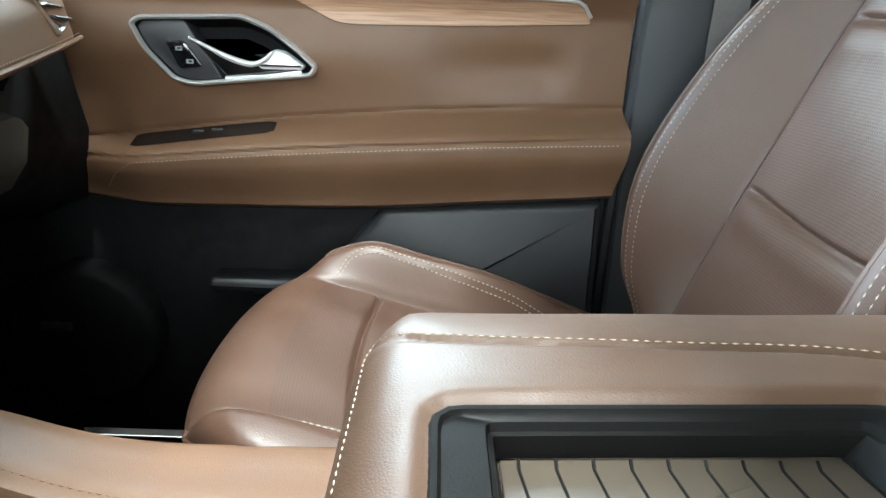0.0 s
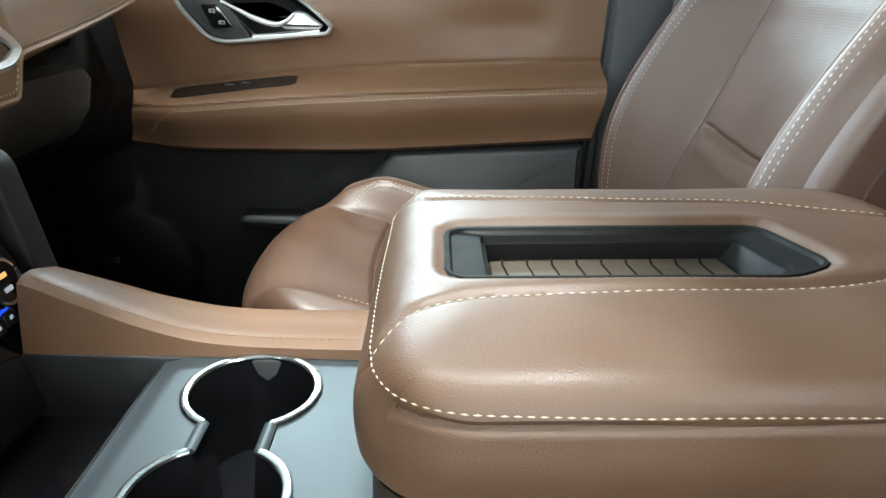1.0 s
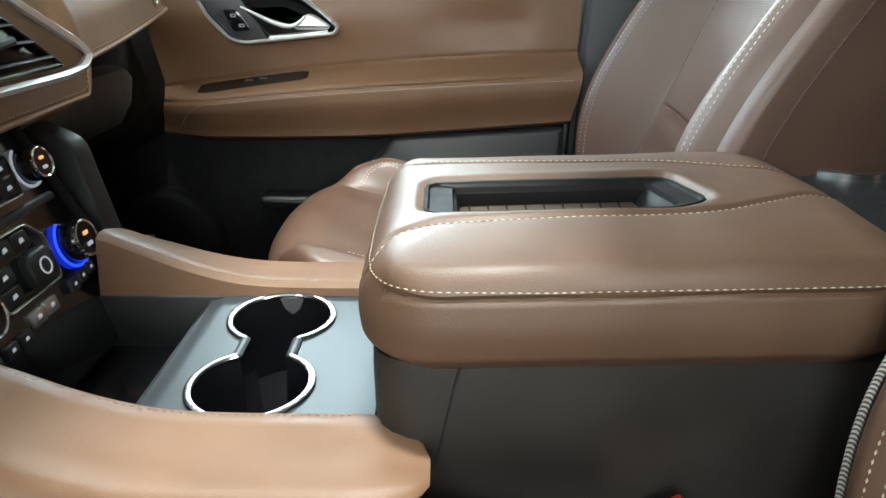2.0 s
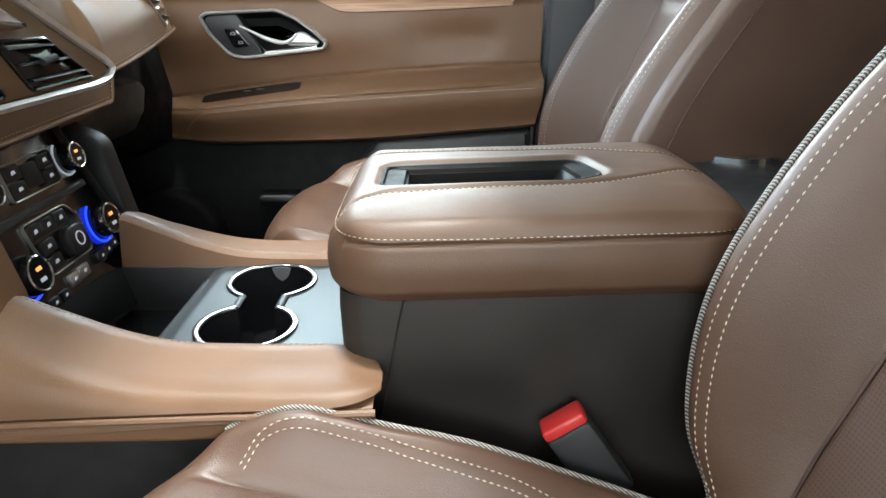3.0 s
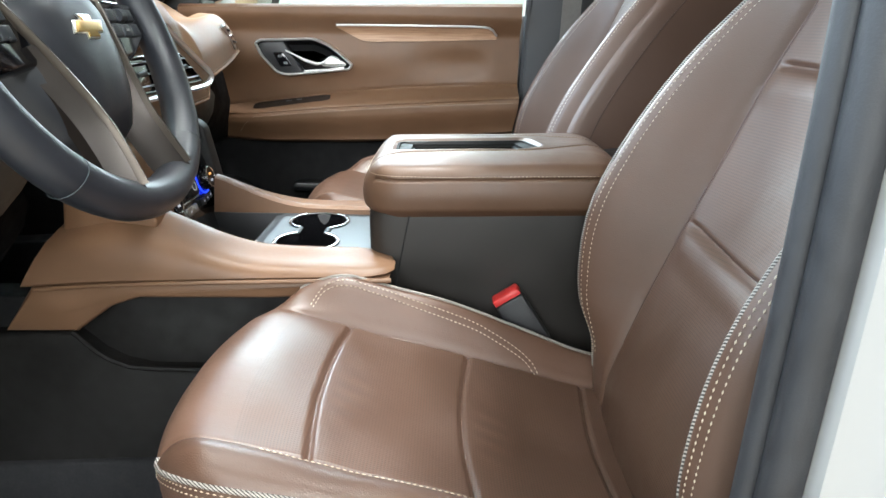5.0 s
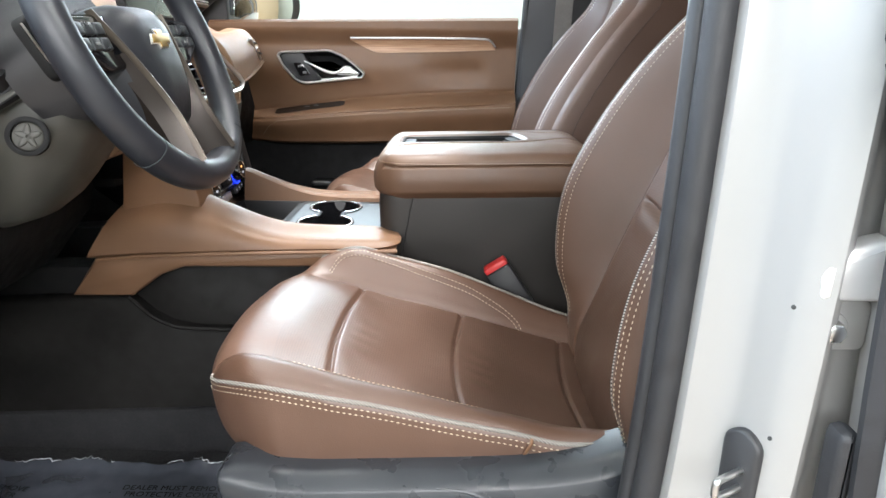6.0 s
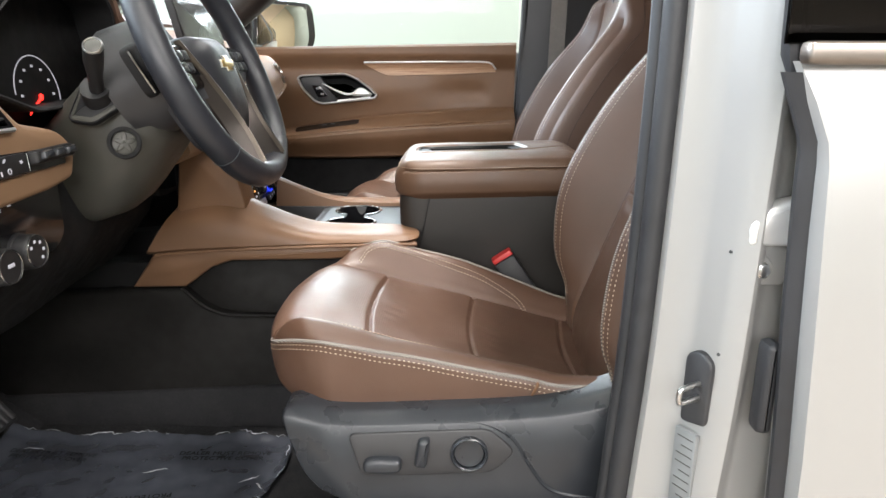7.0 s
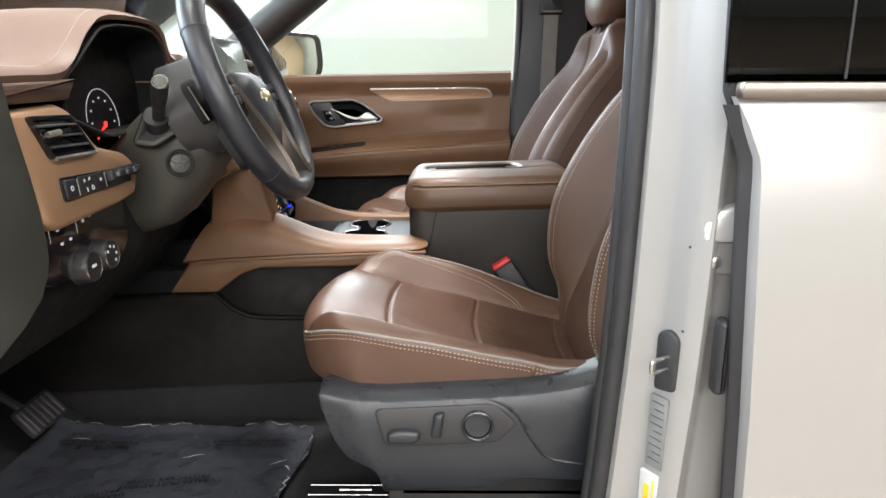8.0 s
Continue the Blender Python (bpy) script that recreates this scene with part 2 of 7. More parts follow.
def inset(pts, d):
    """the outline moved inwards by d (counter-clockwise or clockwise alike)"""
    area = sum(a.x * b.y - b.x * a.y for a, b in zip(pts, pts[1:] + pts[:1]))
    sgn = 1 if area > 0 else -1
    out = []
    k = len(pts)
    for i in range(k):
        t = (pts[(i + 1) % k] - pts[i - 1])
        if t.length < 1e-9:
            out.append(pts[i].copy())
            continue
        t.normalize()
        out.append(pts[i] + sgn * d * Vector((-t.y, t.x)))
    return out


def ring(bm, pts, w, m):
    return [bm.verts.new(m @ Vector((p.x, p.y, w))) for p in pts]


def bridge(bm, a, b, mi=0):
    k = len(a)
    for i in range(k):
        f = bm.faces.new((a[i], a[(i + 1) % k], b[(i + 1) % k], b[i]))
        f.material_index = mi


def plate(bm, pts, depth, m, bevel=0.002, base=0.0, dome=0.0, mi=0):
    """a slab of that outline, from w=base to base+depth, its outer edge rounded"""
    pts = [Vector(p).to_2d() for p in pts]
    loops = [ring(bm, pts, base, m), ring(bm, pts, base + depth - bevel, m), ring(bm, inset(pts, bevel * 0.35), base + depth - bevel * 0.35, m), ring(bm, inset(pts, bevel), base + depth, m)]
    if dome:
        c = sum(pts, Vector((0, 0))) / len(pts)
        for k, h in ((0.66, 0.6), (0.33, 0.9)):
            loops.append(ring(bm, [c + (p - c) * k for p in pts], base + depth + dome * h, m))
    for a, b in zip(loops, loops[1:]):
        bridge(bm, a, b, mi)
    f = bm.faces.new(loops[-1])
    f.material_index = mi
    f = bm.faces.new(loops[0][::-1])
    f.material_index = mi
    return bm


def frame_ring(bm, outer, inner, depth, m, base=0.0, crown=0.0):
    """a frame between two outlines of the same count"""
    a0, a1 = ring(bm, outer, base, m), ring(bm, outer, base + depth, m)
    b0, b1 = ring(bm, inner, base, m), ring(bm, inner, base + depth, m)
    mid = ring(bm, [(p + q) / 2 for p, q in zip(outer, inner)], base + depth + crown, m)
    bridge(bm, a0, a1), bridge(bm, a1, mid), bridge(bm, mid, b1), bridge(bm, b1, b0), bridge(bm, b0, a0)
    return bm


def resample(pts, n, start=0):
    pts = [Vector(p).to_2d() for p in pts]
    pts = pts[start:] + pts[:start]
    seg = [(pts[(i + 1) % len(pts)] - pts[i]).length for i in range(len(pts))]
    total, out, i, acc = sum(seg), [], 0, 0.0
    for k in range(n):
        s = total * k / n
        while acc + seg[i] < s:
            acc += seg[i]
            i += 1
        out.append(pts[i].lerp(pts[(i + 1) % len(pts)], (s - acc) / max(seg[i], 1e-9)))
    return out


def loft(bm, rings, closed=True, caps=True, mi=0):
    rows = [[bm.verts.new(p) for p in r] for r in rings]
    for a, b in zip(rows, rows[1:]):
        k = len(a)
        for i in range(k if closed else k - 1):
            f = bm.faces.new((a[i], a[(i + 1) % k], b[(i + 1) % k], b[i]))
            f.material_index = mi
    if caps and closed:
        bm.faces.new(rows[0][::-1])
        bm.faces.new(rows[-1])
    return rows


def tube(bm, pts, r, seg=8, closed=False, squash=1.0, up=(0, 0, 1)):
    pts = [Vector(p) for p in pts]
    rings = []
    k = len(pts)
    prev = None
    for i, p in enumerate(pts):
        a, b = (pts[i - 1], pts[(i + 1) % k]) if closed else (pts[max(i - 1, 0)], pts[min(i + 1, k - 1)])
        d = (b - a).normalized()
        if prev is None:
            s = d.cross(Vector(up))
            if s.length < 1e-4:
                s = d.cross(Vector((1, 0, 0)))
            s.normalize()
        else:
            s = (prev - d * prev.dot(d)).normalized()
        prev = s
        n = s.cross(d)
        rad = r(i / max(k - 1, 1)) if callable(r) else r
        rings.append([p + rad * (math.cos(2 * math.pi * j / seg) * s + squash * math.sin(2 * math.pi * j / seg) * n) for j in range(seg)])
    if closed:
        rings.append(rings[0])
        rows = [[bm.verts.new(q) for q in r_] for r_ in rings[:-1]]
        rows.append(rows[0])
        for a, b in zip(rows, rows[1:]):
            bridge(bm, a, b)
    else:
        loft(bm, rings)
    return bm


def box(bm, lo, hi, bevel=0.003, m=None):
    m = m or Matrix()
    plate(bm, rounded([(lo[0], lo[1]), (hi[0], lo[1]), (hi[0], hi[1]), (lo[0], hi[1])], bevel * 1.5, 2), hi[2] - lo[2], m, min(bevel, 0.4 * (hi[2] - lo[2])), lo[2])
    return bm


def stitches(name, lines, parent, length=0.0045, gap=0.0022, r=0.0007, mat=None, label="cream stitching"):
    """a row of short raised threads along each line of points"""
    bm = bmesh.new()
    for line in lines:
        line = [Vector(p) for p in line]
        acc, i, s = 0.0, 0, 0.0
        seg = [(b - a).length for a, b in zip(line, line[1:])]
        total = sum(seg)

        def at(d):
            k = 0
            while k < len(seg) - 1 and d > seg[k]:
                d -= seg[k]
                k += 1
            return line[k].lerp(line[k + 1], min(1, d / max(seg[k], 1e-9)))

        while s + length < total:
            a, b = at(s), at(s + length)
            d = (b - a).normalized()
            u = d.orthogonal().normalized()
            v = d.cross(u)
            c = (a + b) / 2
            m4 = [bm.verts.new(c + r * q) for q in (u, v, -u, -v)]
            e = [bm.verts.new(a), bm.verts.new(b)]
            for j in range(4):
                bm.faces.new((m4[j], m4[(j + 1) % 4], e[1]))
                bm.faces.new((m4[(j + 1) % 4], m4[j], e[0]))
            s += length + gap
    ob = part(name, bm, mat or THREAD, parent, label)
    ob["kind"] = "stuff"
    return ob


def bump01(t, a, b):
    """0 at a, 1 at b, smooth between"""
    t = min(1.0, max(0.0, (t - a) / (b - a)))
    return t * t * (3 - 2 * t)


def table(t, rows):
    """value at t by straight lines between (t, value) rows"""
    if t <= rows[0][0]:
        return rows[0][1]
    for (a, va), (b, vb) in zip(rows, rows[1:]):
        if t <= b:
            return va + (vb - va) * (t - a) / (b - a)
    return rows[-1][1]


def soft(t, rows):
    """value at t by a smooth curve through (t, value) rows"""
    if t <= rows[0][0]:
        return rows[0][1]
    for i, ((a, va), (b, vb)) in enumerate(zip(rows, rows[1:])):
        if t <= b:
            pa, pb = rows[max(i - 1, 0)], rows[min(i + 2, len(rows) - 1)]
            ma = (vb - pa[1]) / (b - pa[0]) * (b - a)
            mb = (pb[1] - va) / (pb[0] - a) * (b - a)
            s = (t - a) / (b - a)
            return (2 * s ** 3 - 3 * s * s + 1) * va + (s ** 3 - 2 * s * s + s) * ma + (3 * s * s - 2 * s ** 3) * vb + (s ** 3 - s * s) * mb
    return rows[-1][1]


class Pad:
    """an upholstered pad: a top of any shape whose four edges roll down into walls"""

    def __init__(self, x0, x1, y0, y1, rx0, rx1, ry0, ry1, height, top, corner=0.03, bow=0.0):
        self.bow = bow
        self.v = (x0, x1, y0, y1, rx0, rx1, ry0, ry1)
        self.height, self.top, self.corner = height, top, corner

    def nodes(self, a, b, ra, rb, flat, arc=7, wall=6):
        h = self.height
        out = [(a, h - (h - ra) * k / wall) for k in range(wall)]
        out += [(a + ra * (1 - math.cos(k / arc * math.pi / 2)), ra * (1 - math.sin(k / arc * math.pi / 2))) for k in range(arc)]
        out += [(a + ra + (b - rb - a - ra) * k / flat, 0.0) for k in range(flat)]
        out += [(b - rb * (1 - math.cos(k / arc * math.pi / 2)), rb * (1 - math.sin(k / arc * math.pi / 2))) for k in range(arc, -1, -1)]
        out += [(b, rb + (h - rb) * k / wall) for k in range(1, wall + 1)]
        return out

    def plan(self, x, y):
        x, y = self.plan0(x, y)
        if self.bow:
            x0, x1, y0, y1 = self.v[:4]
            yn = abs(2 * (y - y0) / (y1 - y0) - 1)
            x += self.bow * yn ** 2.5 * (1 - bump01(x, x0, x0 + 0.22))
        return x, y

    def plan0(self, x, y):
        x0, x1, y0, y1 = self.v[:4]
        r = self.corner
        cx = x0 + r if x < x0 + r else (x1 - r if x > x1 - r else None)
        cy = y0 + r if y < y0 + r else (y1 - r if y > y1 - r else None)
        if cx is None or cy is None:
            return x, y
        u, v = (x - cx) / r, (y - cy) / r
        return cx + r * u * math.sqrt(max(0, 1 - v * v / 2)), cy + r * v * math.sqrt(max(0, 1 - u * u / 2))

    def drop1(self, c, a, b, ra, rb):
        if c < a + ra:
            return ra - math.sqrt(max(0, ra * ra - (a + ra - c) ** 2))
        if c > b - rb:
            return rb - math.sqrt(max(0, rb * rb - (c - b + rb) ** 2))
        return 0.0

    def on(self, x, y, lift=0.0):
        """a point on the top"""
        x0, x1, y0, y1, rx0, rx1, ry0, ry1 = self.v
        dx, dy = self.drop1(x, x0, x1, rx0, rx1), self.drop1(y, y0, y1, ry0, ry1)
        d = (dx ** 3 + dy ** 3) ** (1 / 3)
        px, py = self.plan(x, y)
        return Vector((px, py, self.top(px, py) - d + lift))

    def wall(self, x, y, drop):
        """a point on the wall under the edge point (x, y), that far down"""
        px, py = self.plan(x, y)
        return Vector((px, py, self.top(px, py) - drop))

    def mesh(self, bm, flat_x, flat_y, which=None, skip=None, wall=6, bend=None, fine_x=(), fine_y=()):
        x0, x1, y0, y1, rx0, rx1, ry0, ry1 = self.v
        ex, ey = self.nodes(x0, x1, rx0, rx1, flat_x, wall=wall), self.nodes(y0, y1, ry0, ry1, flat_y, wall=wall)
        # closer rows where seams run
        for e, fine, lo, hi in ((ex, fine_x, x0 + rx0, x1 - rx1), (ey, fine_y, y0 + ry0, y1 - ry1)):
            for c, w, n in fine:
                e += [(c - w + 2 * w * k / n, 0.0) for k in range(n + 1) if lo < c - w + 2 * w * k / n < hi]
            flat_nodes = sorted({round(c, 5) for c, d in e if d == 0.0})
            first = next(i for i, (c, d) in enumerate(e) if d == 0.0)
            last = next(i for i in range(first, len(e)) if e[i][1] > 0.0)
            tail = [q for q in e[last:] if q[1] > 0.0]
            e[:] = e[:first] + [(c, 0.0) for c in flat_nodes] + tail
        grid = []
        uvl = bm.loops.layers.uv.verify()
        flat = {}
        for cx, dx in ex:
            row = []
            for cy, dy in ey:
                px, py = self.plan(cx, cy)
                d = min(self.height, (dx ** 3 + dy ** 3) ** (1 / 3))
                p = Vector((px, py, self.top(px, py) - d))
                if bend:
                    p = bend(p, d)
                v = bm.verts.new(p)
                flat[v] = (cx, cy)
                row.append(v)
            grid.append(row)
        for a, b in zip(grid, grid[1:]):
            for j in range(len(a) - 1):
                q = (a[j], a[j + 1], b[j + 1], b[j])
                cx = sum(flat[v][0] for v in q) / 4
                cy = sum(flat[v][1] for v in q) / 4
                if skip and skip(cx, cy):
                    continue
                f = bm.faces.new(q)
                f.material_index = which(cx, cy) if which else 0
                for l in f.loops:
                    l[uvl].uv = flat[l.vert]
        return bm


def groove(d, width=0.004, depth=0.004):
    return -depth * math.exp(-(d / width) ** 2)


CY = 0.243  # middle of the car

# ---- hall and car shell ----
def shell(name, lo, hi, mat, label="", cat="wall"):
    bm = bmesh.new()
    box(bm, lo, hi, 0.004)
    ob = part(name, bm, mat)
    return tagged(ob, label or name.replace("_", " "), cat, kind="structure")


shell("ground", (-6.0, -5.0, -0.15), (7.0, 5.0, 0.0), CONCRETE, "grey concrete hall floor under the car", "floor")
shell("wall_east", (-6.0, 4.2, 0.0), (7.0, 4.4, 2.0), CREAM, "pale green-white painted hall wall seen through the window", "wall")
shell("wall_east_lintel", (-6.0, 4.2, 4.0), (7.0, 4.4, 5.2), CREAM, "pale wall over the high side window of the hall", "wall")
for wx0, wx1 in ((-6.0, -2.8), (0.0, 7.0)):
    shell("wall_east_post", (wx0, 4.2, 2.0), (wx1, 4.4, 4.0), CREAM, "pale wall beside the high side window of the hall", "wall")
# the side opening is made up and unseen; its lamp lights the far door
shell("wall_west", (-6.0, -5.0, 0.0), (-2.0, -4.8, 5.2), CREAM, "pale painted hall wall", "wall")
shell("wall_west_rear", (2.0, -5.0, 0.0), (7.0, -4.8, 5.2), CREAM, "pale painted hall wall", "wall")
shell("wall_west_parapet", (-2.0, -5.0, 0.0), (2.0, -4.8, 1.80), CREAM, "pale wall under an added, unseen side opening", "wall")
shell("wall_west_lintel", (-2.0, -5.0, 3.40), (2.0, -4.8, 5.2), CREAM, "pale wall over an added, unseen side opening", "wall")


def unseen_window_light(x, y, z, w, h, watts, colour, turn):
    """an area lamp in an unseen window of the hall; turn 0 shines along +x, 90 along +y"""
    data = bpy.data.lights.new("unseen_window_light", "AREA")
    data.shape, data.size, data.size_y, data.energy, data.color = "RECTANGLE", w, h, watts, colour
    new("unseen_window_light", data).matrix_world = Matrix.Translation((x, y, z)) @ Matrix.Rotation(radians(turn), 4, "Z") @ Matrix(((0, 0, -1, 0), (1, 0, 0, 0), (0, -1, 0, 0), (0, 0, 0, 1)))


# fill light for the cabin through the made-up side opening
unseen_window_light(0.0, -4.85, 2.60, 3.9, 1.5, 140, (1.0, 0.97, 0.93), 90)
unseen_window_light(-1.4, 4.25, 3.0, 2.75, 1.95, 300, (0.86, 0.94, 1.0), -90)
shell("wall_north", (-6.2, -5.0, 0.0), (-6.0, 4.4, 2.75), CREAM, "pale painted hall wall ahead of the car", "wall")
shell("wall_north_lintel", (-6.2, -5.0, 4.95), (-6.0, 4.4, 5.2), CREAM, "pale lintel over the hall windows", "wall")
for wy, wy1 in ((-5.0, -4.3), (-2.1, -0.5), (1.7, 1.95), (4.1, 4.4)):
    shell("window_post", (-6.2, wy, 2.75), (-6.0, wy1, 4.95), CREAM, "pale post between the hall windows", "wall")
for wy, power in ((-4.3, 150), (-0.5, 245), (1.95, 185)):
    unseen_window_light(-6.05, wy + 1.1, 3.85, 2.15, 2.15, power, (0.76, 0.88, 1.0), 0)
shell("wall_south", (7.0, -5.0, 0.0), (7.2, 4.4, 5.2), TAN, "pale painted hall wall behind the car", "wall")
shell("ceiling", (-6.2, -5.0, 5.2), (7.2, 4.4, 5.35), CREAM, "pale hall ceiling", "ceiling")

# unseen lamps, added and tuned one by one to brighten the cabin
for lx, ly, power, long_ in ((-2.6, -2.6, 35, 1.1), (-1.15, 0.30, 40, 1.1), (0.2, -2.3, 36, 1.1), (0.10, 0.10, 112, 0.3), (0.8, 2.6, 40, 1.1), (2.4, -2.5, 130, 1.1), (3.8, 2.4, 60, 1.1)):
    added_lamp(lx, ly, 4.12, long_, 0.22, power, (1.0, 0.965, 0.90))
    lamp = thing("added_strip_light", "long white ceiling strip light, unseen and added to light the car", "lamp", "ceiling lights")
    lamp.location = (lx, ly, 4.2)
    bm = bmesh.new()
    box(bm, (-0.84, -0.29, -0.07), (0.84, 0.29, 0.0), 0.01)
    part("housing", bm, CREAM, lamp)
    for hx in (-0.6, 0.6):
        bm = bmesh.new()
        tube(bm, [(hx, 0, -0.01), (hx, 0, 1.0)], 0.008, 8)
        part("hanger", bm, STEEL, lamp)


def body_panel(name, pts, y0, y1, mat, parent=None, label="", bevel=0.004):
    """a panel with that outline in x and z, from y0 to y1 (y1 nearer the driver's side)"""
    bm = bmesh.new()
    plate(bm, pts, y0 - y1, face_y(y0), bevel)
    return part(name, bm, mat, parent, label)


# roof, floor and closed back of the cabin
bm = bmesh.new()
roof_edge = resample(rounded([(-0.35, -0.42), (2.6, -0.42), (2.6, 0.90), (-0.35, 0.90)], 0.08), 160)
start = min(range(160), key=lambda i: (roof_edge[i] - Vector((-0.35, -0.42))).length)
roof_edge = roof_edge[start:] + roof_edge[:start]
# this roof opening is made up: it lets ceiling light fall on the seats
hatch = rounded([(-0.14, -0.22), (0.10, -0.22), (0.10, 0.70), (-0.14, 0.70)], 0.03)
hatch_edge = []
for p in roof_edge:
    u, v = (p.x + 0.35) / 2.95, (p.y + 0.42) / 1.32
    hatch_edge.append(Vector((-0.14 + 0.24 * u, -0.22 + 0.92 * v)))
frame_ring(bm, roof_edge, hatch_edge, 0.06, face_z(1.86))
tagged(part("roof", bm, [HEADLINER]), "light grey cloth headliner under the roof", "roof", kind="structure")
bm = bmesh.new()
plate(bm, hatch, 0.005, face_z(1.925), 0.002)
ob = tagged(part("light_hatch", bm, GLASS), "clear glass roof hatch, added unseen to let light onto the seats", "window", kind="structure")
ob.visible_shadow = False
bm = bmesh.new()
box(bm, (-1.15, -0.56, 0.50), (2.6, 1.02, 0.585), 0.01)
tagged(part("floor", bm, CARPET), "black carpeted cabin floor", "floor", kind="structure")
bm = bmesh.new()
box(bm, (2.6, -0.6, 0.5), (2.66, 1.06, 1.9), 0.01)
tagged(part("tailgate", bm, VINYL), "closed tailgate trim behind the seats", "wall", kind="structure")
for name, y0, y1 in (("kick_panel_far", 1.03, 1.08), ("kick_panel_near", -0.66, -0.60)):
    bm = bmesh.new()
    box(bm, (-1.2, y0, 0.50), (-0.60 if y0 > 0 else -0.72, y1, 1.345), 0.01)
    tagged(part(name, bm, BLACK), "black plastic kick panel ahead of the door", "trim panel", kind="structure")
bm = bmesh.new()
box(bm, (-1.2, -0.60, 0.50), (-1.14, 1.03, 1.36), 0.01)
tagged(part("firewall", bm, CARPET), "black carpeted bulkhead ahead of the pedals", "wall", kind="structure")


# ---- seats ----
def build_seat(name, yc, sy, dx, dz, label, driver):
    """sy = +1: the outer side lies towards -y"""
    seat = thing(name, label, "car seat", "front seats")
    seat.location = (dx, yc, dz)
    # local coordinates: x rearwards, q = sy * y from the middle (negative: outer side), z as in the driver's seat
    ins_o, ins_i = -0.135, 0.17

    def top(x, y):
        q = y * sy
        z = 0.935 - 0.26 * (x + 0.047) + (0.012 if x < -0.05 else 0) * 0
        z -= 0.008 * bump01(-x, 0.10, 0.21)
        bi = 0.052 * bump01(x, -0.178, -0.045) * (1 - 0.45 * bump01(x, 0.08, 0.30))
        z += bi * bump01(q, ins_i - 0.004, ins_i + 0.042)
        z += 0.02 * bump01(-q, -ins_o - 0.002, -ins_o + 0.035) * (1 - 0.5 * bump01(-q, 0.175, 0.21)) + 0.02 * bump01(x, 0.2, 0.3) * bump01(-q, 0.13, 0.2)
        mid = (q - ins_o) / (ins_i - ins_o)
        if 0 < mid < 1:
            z -= 0.010 * math.sin(math.pi * mid) * bump01(x, -0.12, 0.05)
            for xs in (-0.047, 0.113, 0.273):
                bow = xs - 0.012 * math.sin(math.pi * mid)
                z += groove(x - bow, 0.0035, 0.0050) + 0.0012 * math.exp(-((x - bow) / 0.03) ** 2)
        z += 0.010 * bump01(-q, 0.14, 0.19) * (1 - bump01(x, -0.12, 0.16))
        z += soft(x, [(-0.15, 0.0), (-0.04, 0.006), (0.04, 0.015), (0.12, 0.024), (0.19, 0.027), (0.30, 0.026)]) * bump01(-q, 0.145, 0.200)
        z += groove(q - ins_i, 0.0045, 0.006) * bump01(x, -0.15, -0.09)
        # soft hollows and puckers of used leather
        z += 0.0013 * math.sin(34 * x + 11 * q + 0.6) * math.sin(29 * q - 13 * x)
        for xs in (-0.047, 0.113):
            z += 0.0007 * math.sin(150 * q + 40 * x + 3 * math.sin(31 * q)) * math.exp(-((x - xs - 0.022) / 0.018) ** 2)
        z += groove(q - ins_o, 0.004, 0.004)
        return z

    lo, hi = (-0.212, 0.228) if sy > 0 else (-0.228, 0.212)
    pad = Pad(-0.212, 0.40, lo, hi, 0.058, 0.03, 0.014, 0.022, 0.110, top, 0.085, 0.052)

    def region(x, y):
        q = y * sy
        return 1 if ins_o < q < ins_i and x > -0.13 else 0

    bm = bmesh.new()

    def tuck(p, d):
        w = bump01(d, 0.03, 0.11)
        z = p.z + w * (min(0.862, p.z + d - 0.05) - p.z)
        return Vector((p.x + 0.30 * max(0.0, d - 0.035) * (1 - bump01(p.x, -0.20, -0.02)), p.y, z))

    pad.mesh(bm, 80, 64, region, wall=7, bend=tuck, fine_x=[(xs - 0.006, 0.026, 34) for xs in (-0.047, 0.113, 0.273)], fine_y=[(sy * qs, 0.014, 18) for qs in (ins_o, ins_i)])
    bmesh.ops.recalc_face_normals(bm, faces=bm.faces)
    cushion_tree = BVHTree.FromBMesh(bm)
    part("cushion", bm, [COCOA, PERF], seat, "smooth brown leather cushion with perforated middle panels")
    def rim_point(x, y, d):
        return pad.wall(x, y, d + pad.drop1(x, -0.212, 0.40, 0.058, 0.03))

    # stitching on the cushion
    inner = [(-0.120, 0.179), (-0.111, 0.194), (-0.093, 0.200), (-0.069, 0.202), (-0.036, 0.202), (0.002, 0.201), (0.040, 0.198), (0.080, 0.196), (0.128, 0.194), (0.177, 0.186), (0.201, 0.177), (0.212, 0.166)]
    rows = []
    curve = [p.to_2d() for p in smooth_line([(a, b, 0) for a, b in inner], 5)]
    for off in (-0.003, 0.0025):
        moved = []
        for i, p in enumerate(curve):
            t = (curve[min(i + 1, len(curve) - 1)] - curve[max(i - 1, 0)]).normalized()
            moved.append(p + off * Vector((-t.y, t.x)))
        rows.append([pad.on(p.x, sy * p.y, 0.0013) for p in moved])
    stitches("inner_stitching", rows, seat, 0.0046, 0.0018, 0.0009)
    rows = [[pad.on(-0.095 + 0.365 * k / 60, sy * q_, 0.0006) for k in range(61)] for q_ in (-0.161, -0.167)]
    stitches("cushion_stitching", rows, seat, 0.0040, 0.0018, 0.0007)
    rows = []
    outer_y = lo if sy > 0 else hi

